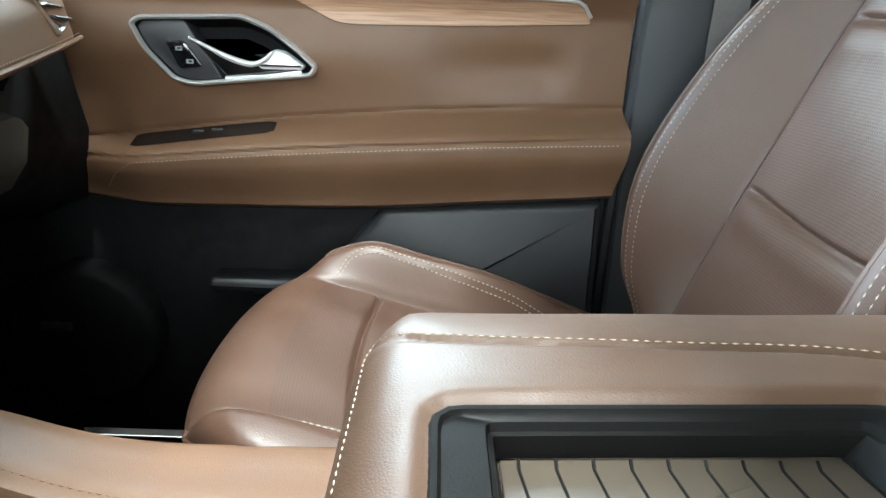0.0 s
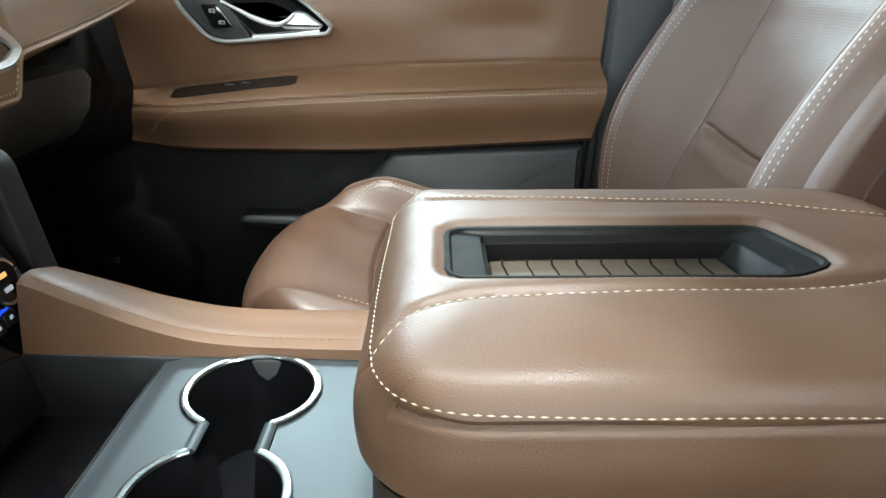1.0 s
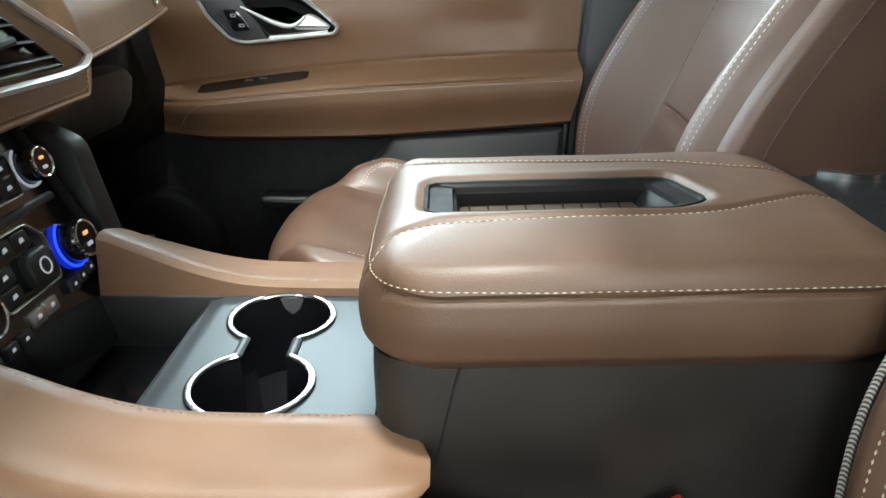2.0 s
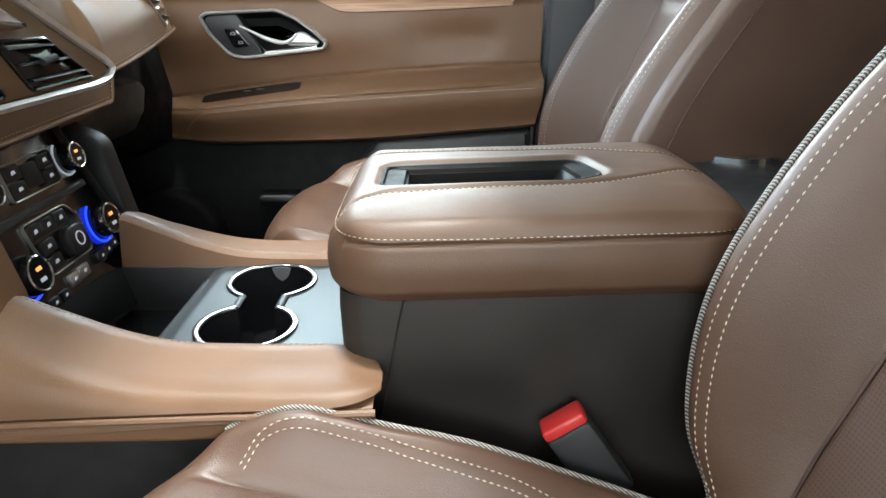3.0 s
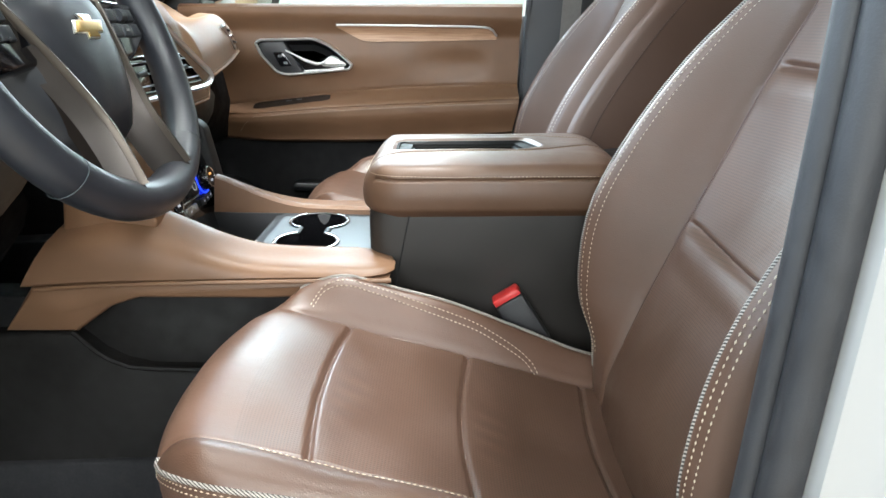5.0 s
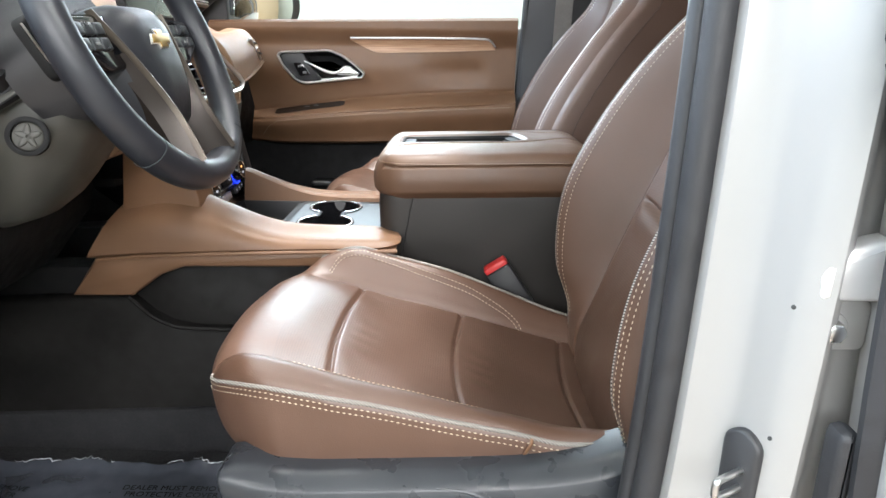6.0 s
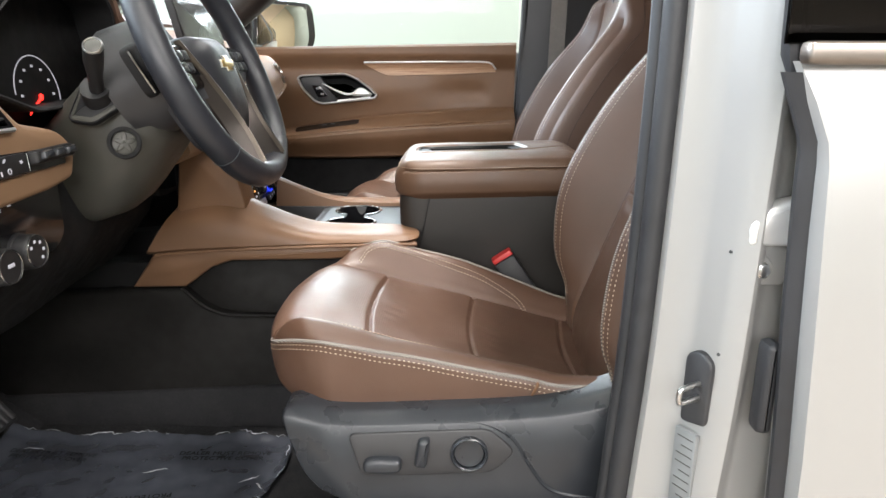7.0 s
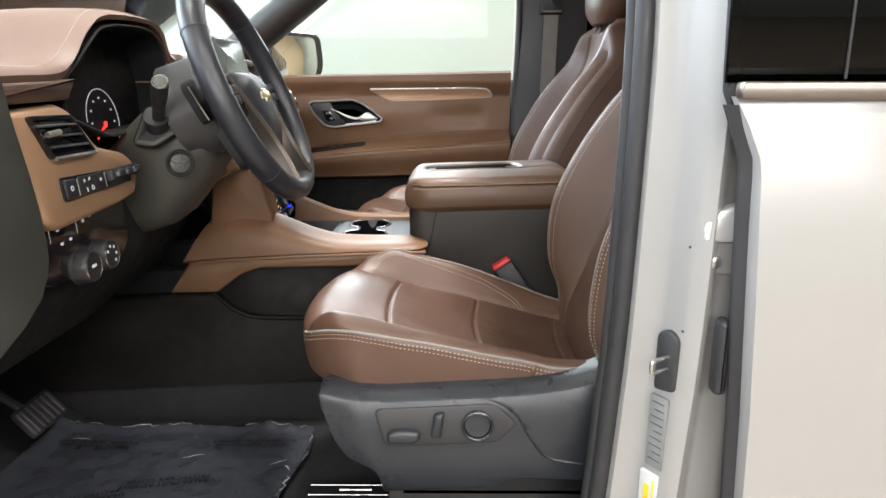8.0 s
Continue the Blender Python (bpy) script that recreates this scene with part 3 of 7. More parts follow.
    def rim_path(d, gap):
        """along the outer edge of the cushion and round its front corner"""
        out = []
        for k in range(8, 116):
            c = Vector((-0.10, outer_y + sy * 0.112)) if k < 36 else Vector((-0.10 + 0.415 * (k - 36) / 79, outer_y + sy * 0.112))
            a = math.pi / 2 * (1 - k / 36) if k < 36 else 0.0
            way = Vector((-math.sin(a), -sy * math.cos(a), 0))
            level = pad.wall(max(-0.15, c.x), outer_y, 0).z - d - 0.034 * math.sin(a) ** 2
            hit = cushion_tree.ray_cast(Vector((c.x, c.y, level)) + way * 0.4, -way)[0]
            if hit is not None:
                out.append(hit + way * gap)
        return out

    for d in (0.0105, 0.0170):
        rows.append(rim_path(d, 0.0008))
    stitches("side_stitching", rows, seat, 0.0044, 0.0022, 0.0008)
    bm = bmesh.new()
    tube(bm, rim_path(0.0045, 0.0), 0.0027, 8)
    part("outer_piping", bm, PIPING if driver else COCOA, seat, "pale woven piping" if driver else "")
    bm = bmesh.new()
    tube(bm, [rim_point(-0.17 + 0.50 * k / 60, (hi if sy > 0 else lo) - sy * 0.0105, 0.0016) for k in range(61)], 0.0026, 8)
    part("inner_piping", bm, PIPING if driver else COCOA, seat, "pale woven piping" if driver else "")

    # backrest: height along z, front bulging at the bolsters
    yo = -0.02 * sy

    def face(z):
        return 0.300 + (z - 0.90) * 0.40 - 0.05 * bump01(z, 1.36, 1.56) + 0.018 * bump01(z, 1.452, 1.478) + 0.02 * bump01(-z, -0.9, -0.8)

    def bolster(z):
        return soft(z, [(0.83, 0.0), (0.90, 0.012), (0.967, 0.060), (1.03, 0.088), (1.09, 0.104), (1.15, 0.108), (1.22, 0.100), (1.30, 0.078), (1.38, 0.045), (1.44, 0.026), (1.478, 0.010)])

    def half(z):
        return soft(z, [(0.83, 0.195), (0.9, 0.224), (1.0, 0.246), (1.15, 0.250), (1.30, 0.240), (1.40, 0.218), (1.445, 0.200), (1.465, 0.186), (1.478, 0.160)])

    def depth(z):
        return soft(z, [(0.83, 0.10), (1.0, 0.16), (1.14, 0.20), (1.32, 0.145), (1.44, 0.120), (1.465, 0.100), (1.478, 0.072)])

    seam = 0.172

    def front(z, yn):
        h = half(z)
        y = yn * h
        s = min(seam, 0.7 * h)
        x = face(z) + 0.020 * math.cos(min(1, abs(y) / s) * math.pi / 2) * bump01(z, 0.9, 1.05)
        x -= bolster(z) * bump01(abs(y), s - 0.004, h * (0.86 if y * sy < 0 else 0.93))
        if y * sy < 0:
            x += 0.036 * bump01(z, 0.88, 0.98) * (1 - bump01(z, 1.36, 1.45)) * bump01(abs(y), 0.84 * h, 1.03 * h)
        x -= groove(abs(y) - s, 0.005, 0.008)
        x += 0.0012 * math.sin(23 * z + 9 * y) * math.sin(19 * y - 11 * z + 0.4)
        if abs(y) < s:
            for zs, dip in ((1.100, 0.02), (1.290, 0.005)):
                zz = zs - dip * math.cos(min(1, abs(y) / s) * math.pi / 2)
                k_ = 1 - bump01(abs(y), s - 0.03, s - 0.004)
                x -= k_ * groove(z - zz, 0.005, 0.008)
                x -= k_ * 0.005 * math.exp(-((z - zz + 0.022) / 0.020) ** 2)
        return x, y

    heights = sorted({round(0.83 + 0.648 * i / 90, 5) for i in range(91)} | {round(1.450 + 0.028 * i / 10, 5) for i in range(11)} | {round(zs + 0.002 * k, 5) for zs in (1.085, 1.287) for k in range(-16, 17)})
    nz, nf = len(heights) - 1, 130
    bm = bmesh.new()
    uvl = bm.loops.layers.uv.verify()
    rows, uvs = [], {}
    for i in range(nz + 1):
        z = heights[i]
        d, h = depth(z), half(z)
        pts = []
        r = 0.020
        xl, _ = front(z, -0.985)
        xr, _ = front(z, 0.985)
        for k in range(6):
            pts.append((face(z) + d - (face(z) + d - xl - r) * k / 6, -h, None))
        for k in range(5):
            a = k / 5 * math.pi / 2
            pts.append((xl + r - r * math.sin(a), -h + r * (1 - math.cos(a)), None))
        for k in range(nf + 1):
            yn = -1 + r / h + (2 - 2 * r / h) * k / nf
            x, y = front(z, yn)
            pts.append((x, y, yn))
        for k in range(4, -1, -1):
            a = k / 5 * math.pi / 2
            pts.append((xr + r - r * math.sin(a), h - r * (1 - math.cos(a)), None))
        for k in range(5, -1, -1):
            pts.append((face(z) + d - (face(z) + d - xr - r) * k / 6, h, None))
        row = []
        for x, y, yn in pts:
            v = bm.verts.new((x, y + yo, z))
            uvs[v] = (y, z)
            row.append(v)
        rows.append(row)
    for i in range(nz):
        a, b = rows[i], rows[i + 1]
        for j in range(len(a) - 1):
            f = bm.faces.new((a[j], a[j + 1], b[j + 1], b[j]))
            ym = (a[j].co.y + a[j + 1].co.y) / 2 - yo
            zm = a[j].co.z
            inside = abs(ym) < min(seam, 0.7 * half(zm)) - 0.002 and 10 < j < len(a) - 11
            f.material_index = 1 if inside and zm < 1.40 else 0
            for l in f.loops:
                l[uvl].uv = uvs[l.vert]
    k = len(rows[0])
    for i in range(nz):
        bm.faces.new((rows[i][0], rows[i + 1][0], rows[i + 1][k - 1], rows[i][k - 1]))
    bm.faces.new(rows[nz])
    bm.faces.new(rows[0][::-1])
    part("backrest", bm, [COCOA, PERF], seat, "brown leather backrest with deep side bolsters")
    lines, pipe = [], {-1: [], 1: []}
    for s in (-1, 1):
        out_side = s * sy < 0
        for off in ((0.0250, 0.0300, 0.070) if out_side else (0.026, 0.032)):
            line = []
            for i in range(90):
                z = 0.90 + 0.565 * i / 89
                h = half(z)
                x, y = front(z, s * (1 - off / h))
                line.append((x - 0.0022, y + s * 0.0004 + yo, z))
            lines.append(line)
        for i in range(90):
            z = 0.87 + 0.60 * i / 89
            h = half(z)
            if out_side:
                x, y = front(z, s * (1 - 0.040 / h))
                pipe[s].append((x - 0.0005, y + yo, z))
            else:
                x, _ = front(z, 0.985 * s)
                pipe[s].append((x + 0.004, s * (h - 0.003) + yo, z))
    stitches("bolster_stitching", lines, seat, 0.0044, 0.0022, 0.0008 if driver else 0.0006)
    for s in (-1, 1):
        bm = bmesh.new()
        tube(bm, pipe[s], 0.0027, 8)
        part("backrest_piping", bm, PIPING if driver else COCOA, seat, "pale woven piping" if driver else "")
    rows = []
    for s in (-1, 1):
        rows.append([(front(0.9 + 0.55 * i / 60, 0.985 * s)[0] + 0.045, s * (half(0.9 + 0.55 * i / 60) + 0.0006) + yo, 0.9 + 0.55 * i / 60) for i in range(61)])
    for r_ in rows:
        bm = bmesh.new()
        tube(bm, r_, 0.0012, 5)
        part("side_seam", bm, SEAM, seat)
    for s in (-1, 1):
        bm = bmesh.new()
        line = []
        for i in range(90):
            z = 0.93 + 0.46 * i / 89
            w_ = min(seam, 0.7 * half(z))
            line.append((front(z, s * w_ / half(z))[0] - 0.0008, s * w_ + yo, z))
        tube(bm, line, 0.0024, 6)
        part("panel_seam", bm, SEAM, seat)
    # head restraint
    bm = bmesh.new()
    rings = []
    for i in range(13):
        t = i / 12
        zz = 1.478 + 0.215 * t
        w = 0.135 * (1 - 0.35 * (2 * t - 1) ** 4)
        dpt = 0.060 * (1 - 0.45 * (2 * t - 1) ** 4)
        cx = 0.520 + 0.02 * t
        rings.append([Vector((cx + dpt * math.copysign(abs(math.cos(a)) ** 0.7, math.cos(a)), w * math.copysign(abs(math.sin(a)) ** 0.6, math.sin(a)), zz)) for a in [2 * math.pi * k / 28 for k in range(28)]])
    loft(bm, rings)
    part("head_restraint", bm, COCOA, seat, "brown leather head restraint")
    for s in (-0.06, 0.06):
        bm = bmesh.new()
        tube(bm, [(0.515, s, 1.45), (0.525, s, 1.56)], 0.006, 10)
        part("post", bm, CHARCOAL, seat)
    # base and side valance
    bm = bmesh.new()
    o = lo if sy > 0 else hi
    outer = [(-0.153, 0.884), (-0.10, 0.868), (-0.05, 0.866), (0.05, 0.871), (0.125, 0.875), (0.18, 0.879), (0.235, 0.888), (0.265, 0.896), (0.29, 0.906), (0.34, 0.915), (0.34, 0.728), (0.15, 0.731), (0.128, 0.716), (-0.040, 0.712), (-0.054, 0.722), (-0.066, 0.746), (-0.104, 0.764), (-0.126, 0.792), (-0.142, 0.838)]
    pts = [Vector((x, z)) for x, z in outer]
    side = Matrix(((1, 0, 0, 0), (0, 0, -sy, o + sy * 0.02), (0, 1, 0, 0), (0, 0, 0, 1)))
    dense = rounded(pts, 0.018, 3)
    up = [p + Vector((0, 0.009 * bump01(p.x, -0.152, -0.11) * bump01(p.y, 0.85, 0.862))) for p in dense]
    mid_ = [p + Vector((0, 0.006 * bump01(p.x, -0.152, -0.11) * bump01(p.y, 0.85, 0.862))) for p in dense]
    loops = [ring(bm, up, 0.0, side), ring(bm, up, 0.036, side), ring(bm, mid_, 0.047, side), ring(bm, dense, 0.054, side), ring(bm, inset(dense, 0.0025), 0.060, side), ring(bm, inset(dense, 0.005), 0.062, side)]
    for a, b in zip(loops, loops[1:]):
        bridge(bm, a, b)
    bm.faces.new(loops[-1])
    bm.faces.new(loops[0][::-1])
    part("side_valance", bm, SLATE if driver else CHARCOAL, seat, "charcoal grey plastic seat side cover")
    bm = bmesh.new()
    plate(bm, rounded([(-0.062, 0.738), (0.155, 0.738), (0.148, 0.728), (0.138, 0.712), (-0.052, 0.700)], 0.006, 3), 0.050, side, 0.006)
    part("lower_skirt", bm, BLACK, seat)
    bm = bmesh.new()
    box(bm, (-0.04, lo + 0.03, 0.66), (0.34, hi - 0.02, 0.83), 0.01)
    part("seat_frame", bm, BLACK, seat)
    bm = bmesh.new()
    box(bm, (-0.128, lo + 0.035, 0.77), (-0.09, hi - 0.035, 0.865), 0.008)
    part("front_cover", bm, CHARCOAL, seat)
    for s in (-0.16, 0.16):
        bm = bmesh.new()
        box(bm, (-0.05, s - 0.022, 0.585), (0.36, s + 0.022, 0.67), 0.004)
        part("seat_rail", bm, BLACK, seat)
    return seat, pad, side


driver_seat, _, dside = build_seat("driver_seat", -0.175, 1, 0.0, 0.0, "brown leather driver's seat with cream stitching and perforated panels", True)
build_seat("passenger_seat", 0.640, 1, -0.02, 0.02, "brown leather passenger seat with cream stitching beside the far door", False)

# seat switches on the driver's seat
side_w = 0.062
bm = bmesh.new()
plate(bm, rounded([(-0.063, 0.853), (0.122, 0.863), (0.157, 0.831), (0.128, 0.800), (-0.045, 0.790)], 0.012), 0.004, dside, 0.002, side_w)
part("switch_panel", bm, CHARCOAL, driver_seat, "charcoal plastic switch panel")
bm = bmesh.new()
tube(bm, smooth_line([(0.181, -0.2122, 0.889), (0.183, -0.2155, 0.896), (0.1865, -0.2150, 0.903), (0.188, -0.2112, 0.907)], 4), 0.0030, 8, squash=0.5)
part("seat_tab", bm, SADDLE, driver_seat, "small tan leather tab")
bm = bmesh.new()
plate(bm, rounded([(-0.042, 0.818), (-0.028, 0.823), (0.008, 0.822), (0.008, 0.806), (-0.004, 0.801), (-0.042, 0.802)], 0.008), 0.014, dside, 0.005, side_w + 0.003)
part("cushion_switch", bm, SLATE, driver_seat)
bm = bmesh.new()
plate(bm, rounded([(0.024, 0.812), (0.030, 0.850), (0.046, 0.852), (0.040, 0.810)], 0.006), 0.014, dside, 0.005, side_w + 0.003)
part("recline_switch", bm, SLATE, driver_seat)
bm = bmesh.new()
frame_ring(bm, circle(0.096, 0.829, 0.0245, 36), circle(0.096, 0.829, 0.0205, 36), 0.007, dside, side_w + 0.003, 0.002)
plate(bm, circle(0.096, 0.829, 0.0205, 36), 0.004, dside, 0.002, side_w + 0.003, -0.002)
part("lumbar_switch", bm, SLATE, driver_seat, "round lumbar switch with a raised rim")
bm = bmesh.new()
crease = [(0.085, 0.872), (0.125, 0.866), (0.155, 0.845), (0.175, 0.81), (0.205, 0.772), (0.26, 0.76)]
tube(bm, [dside @ Vector((x, z, side_w - 0.001)) for x, z in [tuple(p.to_2d()) for p in smooth_line([(a, b, 0) for a, b in crease], 6)]], lambda t: 0.0005 + 0.0025 * bump01(t, 0.0, 0.3), 6)
part("valance_crease", bm, SLATE, driver_seat)

# belt buckle
buckle = thing("seat_belt_buckle", "black seat belt buckle with a red release button", "buckle")
buckle.matrix_world = Matrix.Translation((0.172, 0.077, 0.945)) @ pose(0, 0, 0, 0, -34, 0)
bm = bmesh.new()
box(bm, (-0.022, -0.013, -0.085), (0.022, 0.013, 0.0), 0.004)
part("housing", bm, BLACK, buckle)
bm = bmesh.new()
box(bm, (-0.0215, -0.0128, 0.001), (0.0215, 0.0128, 0.011), 0.003)
part("release_button", bm, RED, buckle, "red release button")
bm = bmesh.new()
box(bm, (-0.008, -0.004, -0.30), (0.008, 0.004, -0.08), 0.002)
part("stalk", bm, BLACK, buckle)

# ---- centre console ----
console = thing("center_console", "brown leather centre console with cup holders and padded armrest", "console")
NEAR = (("near_rail", 1), ("far_rail", -1))


def rail_top(x):
    return soft(x, [(-0.62, 1.035), (-0.50, 1.048), (-0.42, 1.062), (-0.345, 1.056), (-0.30, 1.040), (-0.25, 1.020), (-0.20, 1.007), (-0.14, 1.003), (0.02, 1.003)])


def rail_low(x):
    return soft(x, [(-0.62, 0.945), (-0.50, 0.958), (-0.40, 0.967), (-0.17, 0.978), (0.0, 0.984), (0.02, 0.985)])


for rail_name, s in NEAR:
    bm = bmesh.new()
    rings = []
    n = 90
    for i in range(n + 1):
        x0_ = -0.50 if s > 0 else -0.345
        x = x0_ + (0.006 - x0_) * i / n
        zt, zl = rail_top(x), rail_low(x)
        e = bump01(x, -0.055, 0.008)
        tip = math.sqrt(max(0.0, 1 - ((x + 0.050) / 0.0575) ** 2)) if x > -0.05 else 1.0
        yi = 0.130
        w = zt - zl
        cut = 1 - bump01(x, -0.50, -0.30)
        sec = [(0.137, 0.965), (0.135, zt - 0.018), (yi + 0.003, zt - 0.004), (yi - 0.006, zt), (yi - 0.018, zt - 0.0005), (0.100, zt - 0.004), (0.076, zt - 0.10 * w - 0.004), (0.057, zt - 0.28 * w), (0.046, zt - 0.50 * w), (0.042, zt - 0.75 * w), (0.041, zl + 0.004), (0.044, zl), (0.060, zl - 0.006), (0.137, zl - 0.010)]
        c = Vector((0.074, zt - 0.62 * (zt - zl)))
        pts = []
        for y, z in sec:
            q = c + (Vector((y, z)) - c) * (0.06 + 0.94 * tip)
            pts.append(Vector((x + cut * (0.03 - 0.62 * max(0, 1.045 - q.y)), q.x if s > 0 else 2 * CY - q.x, q.y)))
        rings.append(pts)
    loft(bm, rings)
    part(rail_name, bm, SADDLE, console, "brown leather side rail")
    x0_ = -0.46 if s > 0 else -0.335
    rows = [[(x, (0.124 if s > 0 else 2 * CY - 0.124), rail_top(x) + 0.0008) for x in [x0_ + (-0.05 - x0_) * i / 80 for i in range(81)]]]
    stitches("rail_stitching", rows, console, 0.0045, 0.0014, 0.00045, DASHSKIN, "pale brown stitching")
    # lower piping and band
    bm = bmesh.new()
    x0_ = -0.505 if s > 0 else -0.34
    tube(bm, [(x, (0.0415 if s > 0 else 2 * CY - 0.0415), rail_low(x) - 0.002) for x in [x0_ + (0.003 - x0_) * i / 60 for i in range(61)]], 0.0035, 8)
    part("rail_piping", bm, SADDLE, console)
rows = [[(-0.50 + 0.50 * i / 80, 0.0385, rail_low(-0.50 + 0.50 * i / 80) - 0.0065) for i in range(81)]]
stitches("band_stitching", rows, console, 0.0045, 0.0012, 0.0004, SADDLE, "brown stitching")
band = [(-0.513, 0.955), (-0.50, 0.957), (-0.40, 0.966), (-0.17, 0.977), (0.0, 0.983), (-0.004, 0.972), (-0.06, 0.955), (-0.17, 0.948), (-0.36, 0.944), (-0.40, 0.930), (-0.455, 0.889), (-0.560, 0.887)]
body_panel("lower_band", [Vector(p) for p in band], 0.10, 0.046, SADDLE, console, "brown leather band under the rail", 0.006)
body_panel("far_band", [Vector(p) for p in band], 2 * CY - 0.046, 2 * CY - 0.10, SADDLE, console)
# tunnel sides
body_panel("tunnel_front", [Vector(p) for p in [(-0.95, 0.58), (-0.49, 0.58), (-0.49, 0.93), (-0.60, 0.93), (-0.95, 0.90)]], 0.13, 0.080, DARK, console)
body_panel("tunnel_side", [Vector(p) for p in [(-0.488, 0.58), (-0.03, 0.58), (-0.03, 0.96), (-0.42, 0.955), (-0.488, 0.94)]], 0.13, 0.080, KICK, console, "dark brown-black tunnel side")
bm = bmesh.new()
low = [(-0.95, 0.84), (-0.70, 0.872), (-0.56, 0.880), (-0.465, 0.882), (-0.43, 0.850), (-0.40, 0.834), (-0.36, 0.826), (-0.03, 0.826), (-0.03, 0.58), (-0.95, 0.58)]
plate(bm, [Vector(p) for p in low], 0.034, face_y(0.088), 0.008)
part("tunnel_kick_panel", bm, KICK, console, "dark plastic kick panel with a raised pocket lip")
body_panel("tunnel_carpet", [Vector(p) for p in [(-0.95, 0.58), (-0.03, 0.58), (-0.03, 0.690), (-0.30, 0.677), (-0.68, 0.654), (-0.95, 0.64)]], 0.060, 0.042, CARPET, console, "black carpet along the tunnel")
bm = bmesh.new()
tube(bm, [(x, 0.052, z) for x, z in [tuple(p.to_2d()) for p in smooth_line([(-0.465, 0.886, 0), (-0.43, 0.852, 0), (-0.40, 0.836, 0), (-0.36, 0.829, 0), (-0.20, 0.829, 0), (-0.05, 0.83, 0)], 6)]], 0.004, 6)
part("pocket_lip", bm, KICK, console)
body_panel("far_tunnel_side", [Vector(p) for p in [(-0.95, 0.58), (-0.03, 0.58), (-0.03, 0.96), (-0.42, 0.955), (-0.60, 0.93), (-0.95, 0.90)]], 2 * CY - 0.08, 2 * CY - 0.13, BLACK, console)

# cup holder plate with two wells
CUPS = [(-0.144, 0.184), (-0.144, 0.303)]
CUPR = 0.047
plate_z = 0.990
bm = bmesh.new()


def in_cups(x, y, grow=0.0):
    if any((x - cx) ** 2 + (y - cy) ** 2 < (CUPR + grow) ** 2 for cx, cy in CUPS):
        return True
    return abs(x + 0.140) < 0.021 + grow and CUPS[0][1] < y < CUPS[1][1]


nx, ny = 84, 104
grid = [[bm.verts.new((-0.228 + 0.190 * i / nx, 0.132 + 0.222 * j / ny, plate_z - 0.004 * bump01(-(-0.228 + 0.190 * i / nx), 0.21, 0.228))) for j in range(ny + 1)] for i in range(nx + 1)]
for i in range(nx):
    for j in range(ny):
        c = (grid[i][j].co + grid[i + 1][j + 1].co) / 2
        if not in_cups(c.x, c.y, 0.003):
            bm.faces.new((grid[i][j], grid[i + 1][j], grid[i + 1][j + 1], grid[i][j + 1]))
part("cup_plate", bm, CUPGREY, console, "blue-grey satin cup holder plate")
# wells: one outline of two arcs and a neck
neck = 0.021


def cup_outline(r, nk):
    ph = math.asin(min(0.99, nk / r))
    out = []
    for k in range(33):
        a = -math.pi / 2 - (math.pi - ph) + 2 * (math.pi - ph) * k / 32
        out.append(Vector((CUPS[0][0] + r * math.cos(a), CUPS[0][1] + r * math.sin(a))))
    for k in range(33):
        a = math.pi / 2 - (math.pi - ph) + 2 * (math.pi - ph) * k / 32
        out.append(Vector((CUPS[1][0] + r * math.cos(a), CUPS[1][1] + r * math.sin(a))))
    return out


bm = bmesh.new()
loops = [ring(bm, cup_outline(CUPR, neck), plate_z, Matrix()), ring(bm, cup_outline(CUPR - 0.003, neck - 0.002), plate_z - 0.03, Matrix()), ring(bm, cup_outline(CUPR - 0.006, neck - 0.004), plate_z - 0.085, Matrix())]
for a, b in zip(loops, loops[1:]):
    bridge(bm, a, b)
bm.faces.new(loops[-1])
part("cup_well", bm, GLOSS, console, "deep black cup wells joined by a neck")
for (cx, cy), s in zip(CUPS, (-1, 1)):
    ph = math.asin(neck / CUPR) + 0.03
    pts = []
    for k in range(49):
        a = s * math.pi / 2 - (math.pi - ph) + 2 * (math.pi - ph) * k / 48
        pts.append((cx + (CUPR + 0.003) * math.cos(a), cy + (CUPR + 0.003) * math.sin(a), plate_z + 0.0012))
    bm = bmesh.new()
    tube(bm, pts, 0.0036, 8, squash=0.6)
    part("cup_ring", bm, RINGMETAL, console, "chrome cup holder ring")
for s in (-1, 1):
    bm = bmesh.new()
    x = -0.144 + s * (neck + 0.003)
    tube(bm, [(x, CUPS[0][1] + 0.044, plate_z + 0.001), (x, CUPS[1][1] - 0.044, plate_z + 0.001)], 0.0045, 8, squash=0.5)
    part("neck_trim", bm, CUPGREY, console)
# open tray ahead of the cups, with walls
bm = bmesh.new()
box(bm, (-0.40, 0.12, 0.915), (-0.225, 0.366, 0.930), 0.004)
part("front_tray", bm, GLOSS, console, "glossy black front storage tray")
bm = bmesh.new()
box(bm, (-0.231, 0.136, 0.90), (-0.2285, 0.350, 0.986), 0.001)
part("tray_wall", bm, BLACK, console)
for y in (0.133, 2 * CY - 0.138):
    bm = bmesh.new()
    box(bm, (-0.40, y, 0.915), (-0.03, y + 0.005, 0.990), 0.002)
    part("tray_wall", bm, BLACK, console)
bm = bmesh.new()
tube(bm, [(-0.375, 0.17, 0.945), (-0.352, 0.205, 0.932), (-0.352, 0.235, 0.932)], 0.0022, 6)
part("usb_light", bm, LEGEND, console, "lit port outline in the tray")

